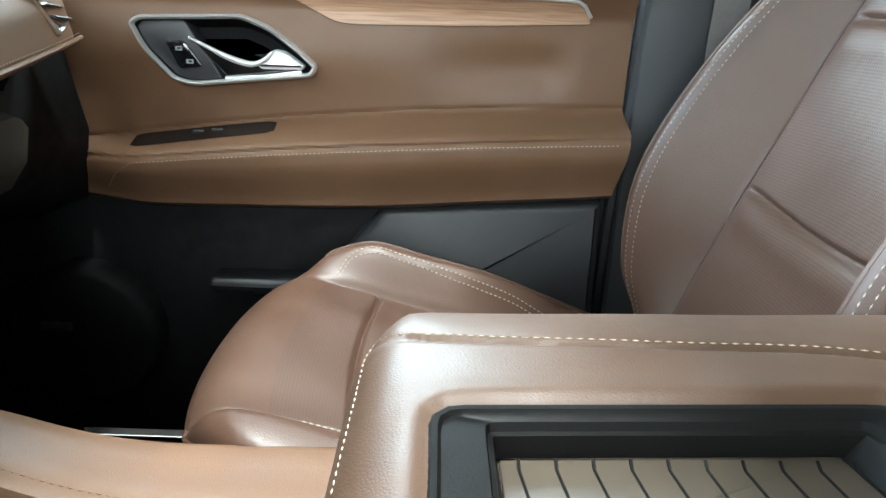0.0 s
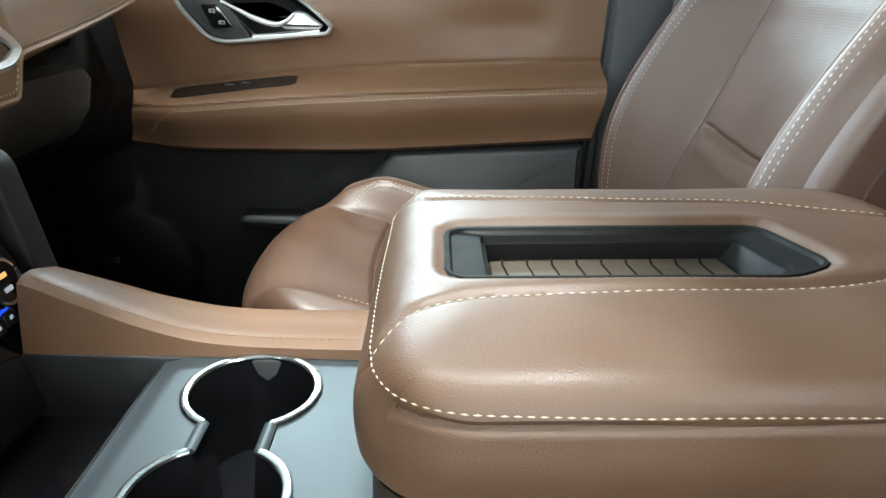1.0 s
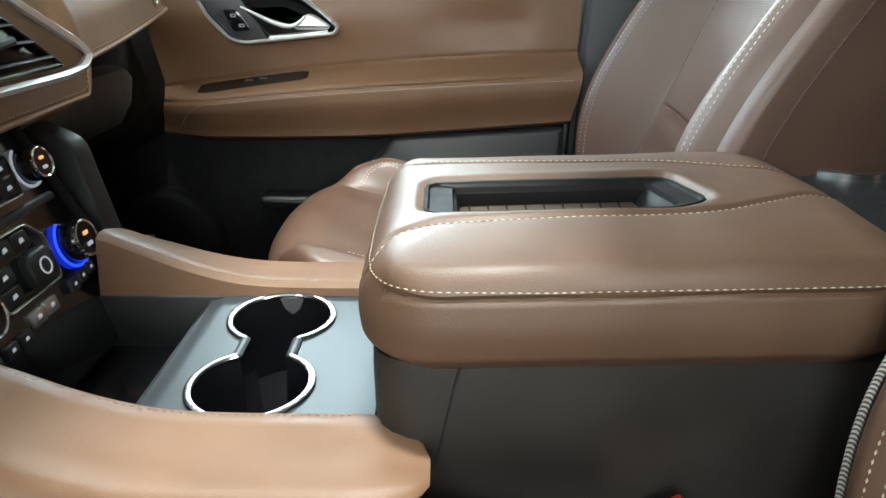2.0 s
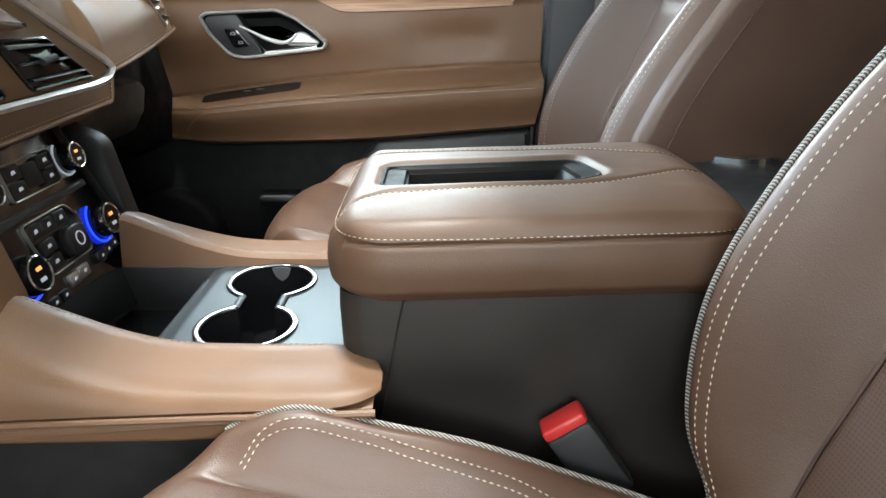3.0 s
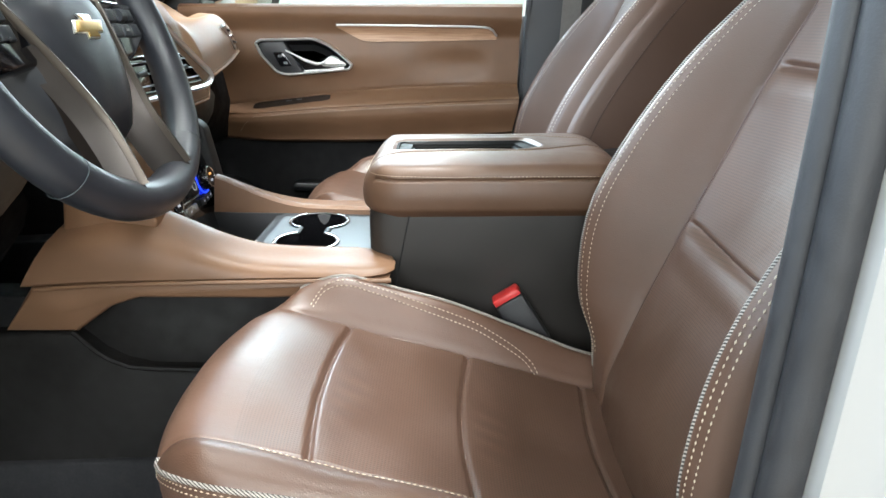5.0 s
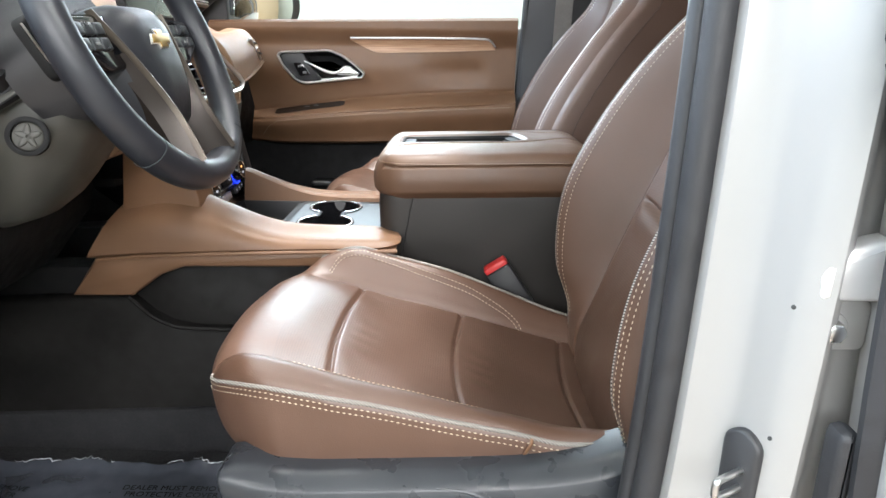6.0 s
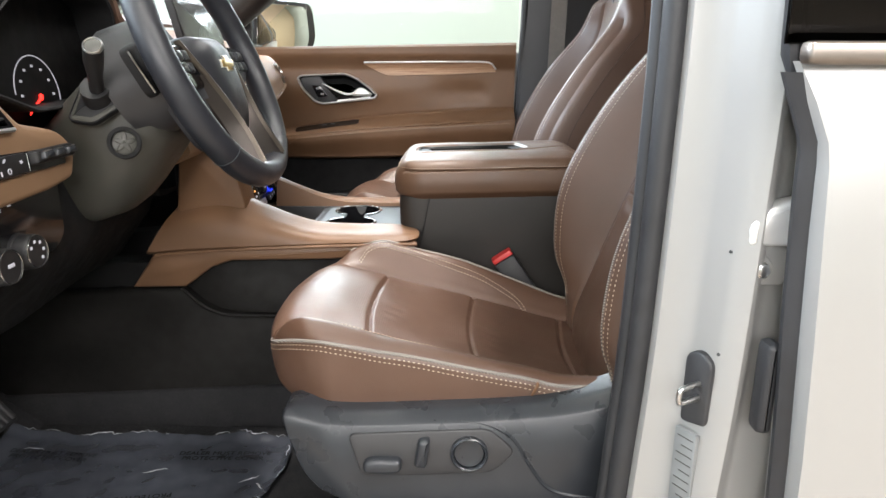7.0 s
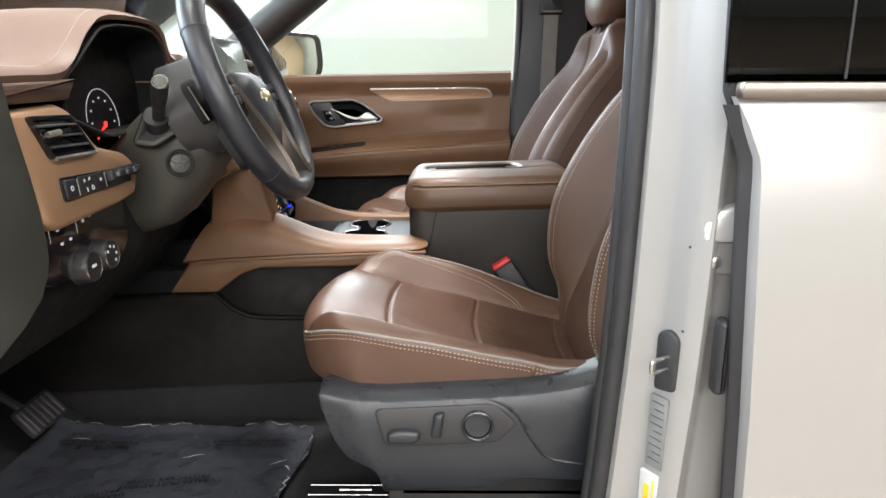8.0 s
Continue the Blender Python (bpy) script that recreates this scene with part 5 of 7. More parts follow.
bm = bmesh.new()
rings = []
ys = sorted([-0.06 + 0.93 * i / 92 for i in range(93)] + [0.456 + 0.0018 * k for k in range(22)])
for y in ys:
    zb, xl = dash_low(y), dash_lip(y)
    wrap = bump01(y, 0.84, 0.872)
    k = bump01(y, 0.44, 0.60)
    zt_ = 1.385 - 0.01 * k
    sec = [(xl - 0.36, zb - 0.02), (xl - 0.12, zb - 0.045), (xl - 0.035, zb - 0.022), (xl - 0.006, zb - 0.004), (xl, zb), (xl + 0.001, zb + 0.006), (xl - 0.002, zb + 0.02), (xl - 0.010, zb + 0.05), (xl - 0.026 - 0.02 * k, zb + 0.085), (xl - 0.055 - 0.05 * k, zt_ - 0.05), (xl - 0.10 - 0.07 * k, zt_ - 0.015), (xl - 0.18 - 0.05 * k, zt_), (xl - 0.36, zt_ + 0.004), (xl - 0.62, zt_ - 0.01)]
    sec = sec[:3] + [tuple(q.to_2d()) for q in smooth_line([(a, b, 0) for a, b in sec[3:]], 5)]
    rings.append([Vector((x - 0.05 * wrap * bump01(z, zb - 0.1, zb + 0.2), y, z)) for x, z in sec])
loft(bm, rings)
part("passenger_pad", bm, DASHSKIN, dash, "tan-brown leather dash pad", 60)
line = [(dash_lip(y) + 0.002, y, dash_low(y) + 0.006) for y in [0.0 + 0.865 * i / 160 for i in range(161)]]
stitches("pad_stitching", [line], dash, 0.0042, 0.002, 0.0007)
bm = bmesh.new()
tube(bm, [(p[0] + 0.0, p[1], p[2] - 0.006) for p in line], 0.003, 6)
part("pad_piping", bm, DASHSKIN, dash)

# frame round the middle vents: a tilted face
MF = Matrix.Translation((-0.368, 0, 1.20)) @ Matrix(((0, 0, 1, 0), (1, 0, 0, 0), (0, 1, 0, 0), (0, 0, 0, 1))) @ pose(0, 0, 0, -12, 0, 0)
outer = rounded([(0.05, 0.005), (0.400, 0.004), (0.440, 0.008), (0.462, 0.022), (0.446, 0.040), (0.400, 0.064), (0.262, 0.142), (0.10, 0.147), (0.03, 0.05)], 0.022, 6)
bm = bmesh.new()
frame_ring(bm, outer, inset(outer, 0.008), 0.009, MF, 0.0, 0.004)
part("vent_surround", bm, BEZEL, dash, "bright metal frame round the middle vents")
bm = bmesh.new()
plate(bm, inset(outer, 0.009), 0.006, MF, 0.002)
part("vent_face", bm, DASHSKIN, dash, "tan panel between the vents")
for a, b, c, d in (((0.270, 0.016), (0.402, 0.017), (0.330, 0.070), (0.236, 0.072)), ((0.080, 0.016), (0.225, 0.016), (0.205, 0.072), (0.09, 0.072))):
    quad = rounded([a, b, c, d], 0.008, 3)
    bm = bmesh.new()
    frame_ring(bm, quad, inset(quad, 0.004), 0.004, MF, 0.005, 0.001)
    plate(bm, inset(quad, 0.004), 0.001, MF, 0.0005, 0.0055)
    part("vent_box", bm, GLOSS, dash, "black air vent")
    for k in range(3):
        t = (k + 0.7) / 3.3
        p, q = Vector(a).lerp(Vector(d), t), Vector(b).lerp(Vector(c), t)
        p, q = p.lerp(q, 0.06), p.lerp(q, 0.94)
        bm = bmesh.new()
        tube(bm, [MF @ Vector((p.x, p.y, 0.010)), MF @ Vector((q.x, q.y, 0.010))], 0.0042, 8, squash=0.35)
        part("vent_slat", bm, BLACK, dash)
    m_ = Vector(a).lerp(Vector(d), 0.5).lerp(Vector(b).lerp(Vector(c), 0.5), 0.5)
    bm = bmesh.new()
    tube(bm, [MF @ Vector((m_.x - 0.012, m_.y, 0.014)), MF @ Vector((m_.x + 0.012, m_.y + 0.003, 0.016))], lambda t: 0.004 + 0.002 * math.sin(math.pi * t), 8)
    part("vent_tab", bm, CUPGREY, dash, "grey vent tab")
bm = bmesh.new()
plate(bm, rounded([(0.225, 0.080), (0.302, 0.080), (0.262, 0.104), (0.14, 0.108), (0.14, 0.080)], 0.008, 3), 0.010, MF, 0.004, 0.004)
part("vent_bridge", bm, DASHSKIN, dash, "tan trim above the vent")
# far end vent
quad = rounded([(0.742, 1.312), (0.792, 1.317), (0.856, 1.281), (0.846, 1.266), (0.790, 1.254)], 0.006, 3)
MEv = Matrix.Translation((-0.4310, 0.79, 1.285)) @ Matrix.Rotation(radians(14), 4, "Z") @ Matrix.Rotation(radians(-22), 4, "Y") @ Matrix(((0, 0, 1, 0), (1, 0, 0, 0), (0, 1, 0, 0), (0, 0, 0, 1))) @ Matrix.Translation((-0.79, -1.285, 0))
bm = bmesh.new()
frame_ring(bm, quad, inset(quad, 0.006), 0.010, MEv, -0.008, 0.002)
part("side_vent_frame", bm, SATIN, dash, "satin frame of the end vent")
bm = bmesh.new()
plate(bm, inset(quad, 0.006), 0.002, MEv, 0.001)
part("side_vent_box", bm, GLOSS, dash)
for k in range(3):
    z = 1.270 + 0.014 * k
    bm = bmesh.new()
    tube(bm, [MEv @ Vector((0.782 - 0.012 * k, z + 0.004, 0.006)), MEv @ Vector((0.838 - 0.012 * k, z, 0.006))], 0.004, 8, squash=0.4)
    part("side_vent_slat", bm, RINGMETAL if k == 1 else BLACK, dash)
# glove box and the dark under-dash
bm = bmesh.new()
rings = []
for y in (0.405, 0.41, 0.60, 0.79, 0.812, 0.820):
    e = {0.405: 0.012, 0.820: 0.020, 0.812: 0.006}.get(y, 0.0)
    rings.append([Vector((x - e, y, z)) for x, z in [(-0.80, 1.172 - e), (-0.50, 1.172 - e), (-0.482, 1.166 - e), (-0.476, 1.150), (-0.484, 1.110), (-0.500, 1.082 + e), (-0.520, 1.072 + e), (-0.80, 1.06)]])
loft(bm, rings)
part("glove_box", bm, GREY, dash, "grey-green plastic glove box lid")
# its far end is added black in place of the shaded gap beside the door
bm = bmesh.new()
rings = [[Vector((x, y, z)) for x, z in [(-0.84, 1.19), (-0.515, 1.19), (-0.508, 1.09), (-0.535, 1.055), (-0.62, 1.02), (-0.84, 1.01)]] for y in (0.40, 0.83)] + [[Vector((x, 0.985, z)) for x, z in [(-0.84, 1.30), (-0.535, 1.30), (-0.50, 1.12), (-0.515, 1.02), (-0.60, 0.98), (-0.84, 0.98)]]]
loft(bm, rings)
part("glove_box_surround", bm, DARK, dash, "black lower dash round the glove box, filling the shaded gap to the door")
bm = bmesh.new()
box(bm, (-1.10, 0.40, 1.00), (-0.64, 0.97, 1.24), 0.02)
part("under_dash", bm, BLACK, dash)
# centre stack with its controls
MS = Matrix.Translation((-0.348, 0, 0.996)) @ Matrix(((0, 0, 1, 0), (1, 0, 0, 0), (0, 1, 0, 0), (0, 0, 0, 1))) @ pose(0, 0, 0, -15, 0, 0)
bm = bmesh.new()
plate(bm, rounded([(0.09, -0.06), (0.365, -0.06), (0.378, 0.0), (0.380, 0.062), (0.348, 0.160), (0.340, 0.19), (0.09, 0.19)], 0.012), 0.05, MS, 0.004, -0.05)
part("control_panel", bm, GLOSS, dash, "gloss black control stack")
bm = bmesh.new()
tube(bm, [MS @ Vector(p) for p in ((0.343, 0.185, 0.001), (0.350, 0.160, 0.001), (0.383, 0.062, 0.001), (0.381, 0.0, 0.001))], 0.005, 8)
part("stack_edge", bm, DARK, dash)
bm = bmesh.new()
plate(bm, rounded([(0.11, 0.099), (0.352, 0.104), (0.350, 0.112), (0.11, 0.109)], 0.003, 3), 0.004, MS, 0.0015, 0.0)
part("stack_ledge", bm, CHARCOAL, dash)


def knob(u, v, r, ringmat):
    bm = bmesh.new()
    tube(bm, [MS @ Vector((u + r * 1.14 * math.cos(a), v + r * 1.14 * math.sin(a), 0.001)) for a in [radians(120 + 175 * k / 30) for k in range(31)]], 0.0015, 6)
    part("knob_ring", bm, ringmat, dash, "lit arc beside the knob")
    bm = bmesh.new()
    loops = [ring(bm, circle(u, v, r * k, 32), w, MS) for k, w in ((0.98, 0.0), (0.94, 0.010), (0.86, 0.0165), (0.82, 0.018))]
    for a, b in zip(loops, loops[1:]):
        bridge(bm, a, b)
    bm.faces.new(loops[-1])
    part("knob", bm, GLOSS, dash, "black rotary knob")
    bm = bmesh.new()
    frame_ring(bm, circle(u, v, r * 0.86, 32), circle(u, v, r * 0.74, 32), 0.002, MS, 0.0165, 0.001)
    part("knob_rim", bm, CHROME, dash)
    for q, lit, w_ in ((0.22, AMBER, 0.20), (-0.30, LEGEND, 0.22)):
        bm = bmesh.new()
        plate(bm, rounded([(u - r * w_, v + r * (q - 0.08)), (u + r * w_, v + r * (q - 0.08)), (u + r * w_, v + r * (q + 0.10)), (u - r * w_, v + r * (q + 0.10))], 0.0008, 2), 0.0006, MS, 0.0002, 0.0182)
        part("knob_legend", bm, lit, dash)


knob(0.336, 0.142, 0.0175, LEGEND)
knob(0.347, 0.058, 0.0225, BLUE)
knob(0.184, 0.052, 0.0225, BLUE)
knob(0.178, 0.142, 0.0175, LEGEND)


def button(u, v, w, h, mat=None, lit=True):
    bm = bmesh.new()
    plate(bm, rounded([(u - w / 2, v - h / 2), (u + w / 2, v - h / 2), (u + w / 2, v + h / 2), (u - w / 2, v + h / 2)], 0.002, 2), 0.004, MS, 0.0012)
    ob = part("button", bm, mat or BLACK, dash)
    if lit:
        bm = bmesh.new()
        plate(bm, [Vector(p) for p in [(u - w * 0.14, v - h * 0.12), (u + w * 0.15, v - h * 0.08), (u + w * 0.12, v + h * 0.15), (u - w * 0.08, v + h * 0.12)]], 0.0006, MS, 0.0002, 0.004)
        part("legend", bm, LEGEND, ob)


for u in (0.236, 0.295):
    for v in (0.149, 0.131):
        button(u, v, 0.026, 0.0155)
button(0.2655, 0.140, 0.026, 0.026, None, False)
for i in range(3):
    button(0.226 + 0.025 * i, 0.086, 0.023, 0.017)
for i in range(2):
    button(0.236, 0.066 - 0.018 * i, 0.026, 0.0155)
bm = bmesh.new()
plate(bm, rounded([(0.262, 0.040), (0.302, 0.040), (0.302, 0.074), (0.262, 0.074)], 0.012, 4), 0.010, MS, 0.003)
rb = part("round_button", bm, BLACK, dash, "raised button with a lit symbol")
bm = bmesh.new()
frame_ring(bm, circle(0.283, 0.057, 0.0085, 20), circle(0.283, 0.057, 0.0068, 20), 0.0006, MS, 0.010)
part("legend", bm, LEGEND, rb)
for i in range(3):
    button(0.318 + 0.0175 * i, 0.022 + 0.002 * i, 0.015, 0.013)
for i in range(2):
    button(0.252 + 0.022 * i, 0.020 + 0.001 * i, 0.020, 0.014, SATIN)
for i in range(2):
    button(0.205 + 0.020 * i, 0.012, 0.017, 0.012)
bm = bmesh.new()
for q in ([(0.218, 0.120), (0.312, 0.120), (0.312, 0.160), (0.218, 0.160)], [(0.222, 0.036), (0.308, 0.036), (0.310, 0.080), (0.292, 0.098), (0.210, 0.098), (0.212, 0.078)]):
    o_ = rounded(q, 0.006, 3)
    frame_ring(bm, o_, inset(o_, 0.0013), 0.0035, MS, 0.0, 0.0004)
part("button_frames", bm, SATIN, dash, "thin bright frames round the button groups")

# screen on the dash
bm = bmesh.new()
MSC = Matrix.Translation((-0.455, 0, 1.39)) @ Matrix(((0, 0, 1, 0), (1, 0, 0, 0), (0, 1, 0, 0), (0, 0, 0, 1))) @ pose(0, 0, 0, -14, 0, 0)
plate(bm, rounded([(0.104, -0.05), (0.330, -0.05), (0.330, 0.043), (0.104, 0.043)], 0.008), 0.014, MSC, 0.003)
part("screen_body", bm, BLACK, dash, "black display housing")
bm = bmesh.new()
plate(bm, rounded([(0.110, -0.044), (0.324, -0.044), (0.324, 0.038), (0.110, 0.038)], 0.005), 0.001, MSC, 0.0004, 0.0142)
part("screen_glass", bm, SCREEN, dash, "touch screen with its grey sheen put into the colour")
# wood and bright strip along the far dash
bm = bmesh.new()
tube(bm, [(-0.50, 0.0, 1.385), (-0.515, 0.30, 1.392), (-0.545, 0.60, 1.395), (-0.57, 0.84, 1.392)], 0.010, 8, squash=0.6)
part("dash_strip", bm, DARKWOOD, dash, "dark wood strip along the dash")
bm = bmesh.new()
tube(bm, [(-0.492, 0.0, 1.393), (-0.507, 0.30, 1.400), (-0.537, 0.60, 1.403), (-0.562, 0.84, 1.400)], 0.0025, 6)
part("dash_bright_strip", bm, SATIN, dash)

# driver's side: switch panel with vent
MD = Matrix.Translation((-0.455, 0, 1.20)) @ Matrix(((0, 0, 1, 0), (1, 0, 0, 0), (0, 1, 0, 0), (0, 0, 0, 1))) @ pose(0, 0, 0, -6, 0, 0)


def dz(pts):
    return [Vector((y, z - 1.20)) for y, z in pts]


outline = rounded(dz([(-0.574, 1.304), (-0.456, 1.311), (-0.430, 1.300), (-0.376, 1.246), (-0.300, 1.231), (-0.276, 1.212), (-0.272, 1.195), (-0.288, 1.164), (-0.342, 1.157), (-0.520, 1.150), (-0.540, 1.160), (-0.556, 1.215)]), 0.012, 4)
hole = rounded(dz([(-0.540, 1.297), (-0.442, 1.295), (-0.396, 1.239), (-0.508, 1.240)]), 0.008, 4)
bm = bmesh.new()
plate(bm, outline, 0.05, MD, 0.008, -0.052)
part("switch_surround", bm, DASHSKIN, dash, "brown leather switch surround")
bm = bmesh.new()
frame_ring(bm, hole, inset(hole, 0.006), 0.006, MD, -0.002, 0.001)
plate(bm, inset(hole, 0.005), 0.002, MD, 0.001, -0.001)
part("driver_vent_box", bm, GLOSS, dash, "black air vent with a bright lower edge")
bm = bmesh.new()
tube(bm, [MD @ Vector((y, z - 1.20, 0.004)) for y, z in ((-0.503, 1.241), (-0.401, 1.240))], 0.003, 6)
part("vent_edge", bm, SATIN, dash)
for k in range(3):
    a = Vector((-0.533 + 0.012 * k, 1.284 - 0.014 * k - 1.20))
    b = Vector((-0.442 + 0.011 * k, 1.282 - 0.014 * k - 1.20))
    bm = bmesh.new()
    tube(bm, [MD @ Vector((a.x, a.y, 0.003)), MD @ Vector((b.x, b.y, 0.003))], 0.0055, 8, squash=0.35)
    part("driver_vent_slat", bm, BLACK, dash)
bm = bmesh.new()
tube(bm, [MD @ Vector((-0.515, 0.072, 0.008)), MD @ Vector((-0.490, 0.074, 0.010))], 0.004, 8)
part("driver_vent_tab", bm, SATIN, dash)
strip = rounded(dz([(-0.500, 1.216), (-0.306, 1.209), (-0.304, 1.186), (-0.498, 1.183)]), 0.006, 3)
bm = bmesh.new()
plate(bm, strip, 0.002, MD, 0.001, -0.001)
part("switch_strip", bm, GLOSS, dash, "gloss black switch strip")
for u, w, marks in ((-0.480, 0.028, ((-0.001, -0.001, 2),)), (-0.426, 0.070, ((-0.022, 0.005, 0), (-0.008, 0.006, 1), (-0.018, -0.008, 3), (-0.003, -0.007, 2), (0.022, 0.001, 0)))):
    bm = bmesh.new()
    plate(bm, rounded([(u - w / 2, -0.0135), (u + w / 2, -0.0125), (u + w / 2, 0.011), (u - w / 2, 0.012)], 0.003, 2), 0.003, MD, 0.0012, 0.001)
    sw = part("switch", bm, BLACK, dash)
    for du, v, k in marks:
        bm = bmesh.new()
        if k == 2:
            frame_ring(bm, circle(u + du, v, 0.0036, 16), circle(u + du, v, 0.0022, 16), 0.0006, MD, 0.0039)
        elif k == 3:
            plate(bm, [Vector((u + du - 0.0012, v - 0.003)), Vector((u + du + 0.0012, v - 0.003)), Vector((u + du + 0.0012, v + 0.003)), Vector((u + du - 0.0012, v + 0.003))], 0.0006, MD, 0.0002, 0.0039)
        else:
            g = 1 if k else -1
            plate(bm, [Vector((u + du - 0.0034, v - 0.002 * g)), Vector((u + du - 0.001, v - 0.0024)), Vector((u + du + 0.0034, v + 0.001 * g)), Vector((u + du + 0.001, v + 0.0026)), Vector((u + du - 0.002, v + 0.001))], 0.0006, MD, 0.0002, 0.0039)
        part("switch_legend", bm, LEGEND, sw)
    bm = bmesh.new()
    tube(bm, [MD @ Vector((u + w / 2 + 0.0016, -0.012, 0.0035)), MD @ Vector((u + w / 2 + 0.0016, 0.010, 0.0035))], 0.0008, 6)
    part("switch_edge", bm, RINGMETAL, sw, "thin bright switch edge")
bm = bmesh.new()
plate(bm, rounded([(-0.384, -0.006), (-0.296, -0.005), (-0.298, 0.012), (-0.384, 0.011)], 0.004, 3), 0.012, MD, 0.004, 0.001)
lv = part("lever_block", bm, BLACK, dash, "black rocker with three levers")
for k in range(3):
    u = -0.366 + 0.026 * k
    bm = bmesh.new()
    plate(bm, rounded([(u - 0.011, -0.001), (u + 0.011, 0.0), (u + 0.009, 0.010), (u - 0.009, 0.009)], 0.003, 3), 0.008, MD, 0.003, 0.012)
    part("lever", bm, SLATE, lv)
    bm = bmesh.new()
    tube(bm, [MD @ Vector((u - 0.007, 0.0085, 0.018)), MD @ Vector((u + 0.006, 0.0095, 0.0185))], 0.0009, 6)
    part("lever_edge", bm, SATIN, lv, "bright lever edge")
# lamp knobs on a gloss panel
MB = Matrix.Translation((-0.468, 0, 1.12)) @ Matrix(((0, 0, 1, 0), (1, 0, 0, 0), (0, 1, 0, 0), (0, 0, 0, 1))) @ pose(0, 0, 0, -4, 0, 0)
bm = bmesh.new()
plate(bm, rounded([(-0.565, 0.050), (-0.300, 0.050), (-0.308, -0.030), (-0.335, -0.048), (-0.53, -0.045), (-0.560, -0.025)], 0.012), 0.02, MB, 0.003, -0.02)
part("lamp_switch_panel", bm, GLOSS, dash, "gloss black lamp switch panel")
for u, v in ((-0.466, -0.034), (-0.412, -0.030)):
    bm = bmesh.new()
    prof = ((0.0245, 0.0), (0.0240, 0.004), (0.0225, 0.005), (0.0220, 0.016), (0.0212, 0.021), (0.0196, 0.0235), (0.0188, 0.0235), (0.0184, 0.0225))
    loops = [ring(bm, circle(u, v, r, 36), w, MB) for r, w in prof]
    for a, b in zip(loops, loops[1:]):
        bridge(bm, a, b)
    bm.faces.new(loops[-1])
    kn = part("lamp_knob", bm, BLACK, dash, "round black lamp knob with white symbols")
    bm = bmesh.new()
    frame_ring(bm, circle(u, v, 0.0208, 36), circle(u, v, 0.0200, 36), 0.0012, MB, 0.0222, 0.0004)
    part("knob_rim", bm, RINGMETAL, kn, "thin bright rim")
    for k in range(5 if u > -0.44 else 1):
        bm = bmesh.new()
        if u > -0.44:
            a = radians(150 - 50 * k)
            p, w_, h_ = Vector((u + 0.0125 * math.cos(a), v + 0.0125 * math.sin(a))), 0.0022, 0.0020
        else:
            p, w_, h_ = Vector((u + 0.001, v + 0.001)), 0.0060, 0.0022
        plate(bm, rounded([(p.x - w_, p.y - h_), (p.x + w_, p.y - h_), (p.x + w_, p.y + h_), (p.x - w_, p.y + h_)], 0.001, 2), 0.0006, MB, 0.0002, 0.0226)
        part("knob_legend", bm, LEGEND, kn)
for u in (-0.518, -0.452):
    bm = bmesh.new()
    tube(bm, [MB @ Vector((u, 0.040, 0.001)), MB @ Vector((u, 0.012, 0.001))], 0.0009, 6)
    part("panel_divider", bm, RINGMETAL, dash)
for u, v in ((-0.496, 0.026), (-0.474, 0.030), (-0.492, 0.006), (-0.470, 0.008), (-0.432, 0.026), (-0.412, 0.030)):
    bm = bmesh.new()
    plate(bm, [Vector(q) for q in ((u - 0.004, v - 0.001), (u - 0.001, v - 0.0022), (u + 0.0035, v - 0.0016), (u + 0.002, v), (u + 0.004, v + 0.0018), (u - 0.002, v + 0.0020))], 0.0006, MB, 0.0002)
    part("panel_legend", bm, LEGEND, dash)
# end cap and knee bolster
bm = bmesh.new()
rings = []
for k in range(25):
    z = 0.80 + 0.545 * k / 24
    yb = soft(z, [(0.80, -0.70), (0.98, -0.70), (1.026, -0.669), (1.06, -0.580), (1.108, -0.540), (1.166, -0.540), (1.23, -0.553), (1.30, -0.572), (1.345, -0.58)])
    back = 0.30 * bump01(-z, -1.03, -0.80)
    rings.append([Vector((x, y, z)) for x, y in [(-0.95, -0.76), (-0.54 - back, -0.75), (-0.480 - back, -0.72), (-0.4605 - back, yb - 0.03), (-0.4590 - back, yb - 0.004), (-0.466 - back, yb), (-0.95, yb)]])
loft(bm, rings)
part("end_cap", bm, ENDCAP, dash, "dark grey-green plastic dash end")
bm = bmesh.new()
rings = []
for y in (-0.60, -0.59, -0.30, -0.10, 0.07):
    e = 0.012 if y == -0.60 else 0.0
    f_ = 0.03 * bump01(y, -0.30, 0.0)
    rings.append([Vector((x - e - f_, y, z)) for x, z in [(-0.95, 1.20), (-0.51, 1.20), (-0.50, 1.16), (-0.487, 1.11), (-0.478, 1.075), (-0.490, 1.04), (-0.56, 0.95), (-0.72, 0.86), (-0.95, 0.84)]])
loft(bm, rings)
part("knee_bolster", bm, DARK, dash, "black knee bolster under the column")
# instrument hood and cluster
def hood_top(y):
    return soft(y, [(-0.72, 1.340), (-0.60, 1.352), (-0.518, 1.356), (-0.45, 1.357), (-0.427, 1.360), (-0.40, 1.368), (-0.372, 1.386), (-0.335, 1.416), (-0.306, 1.436), (-0.279, 1.445), (-0.25, 1.449), (-0.15, 1.451), (-0.09, 1.447), (-0.055, 1.430), (-0.040, 1.400), (0.03, 1.395)])


def hood_low(y):
    return soft(y, [(-0.72, 1.31), (-0.60, 1.330), (-0.47, 1.337), (-0.42, 1.341), (-0.40, 1.349), (-0.37, 1.375), (-0.347, 1.401), (-0.30, 1.426), (-0.24, 1.435), (-0.15, 1.438), (-0.09, 1.434), (-0.055, 1.412), (-0.040, 1.375), (0.03, 1.36)])


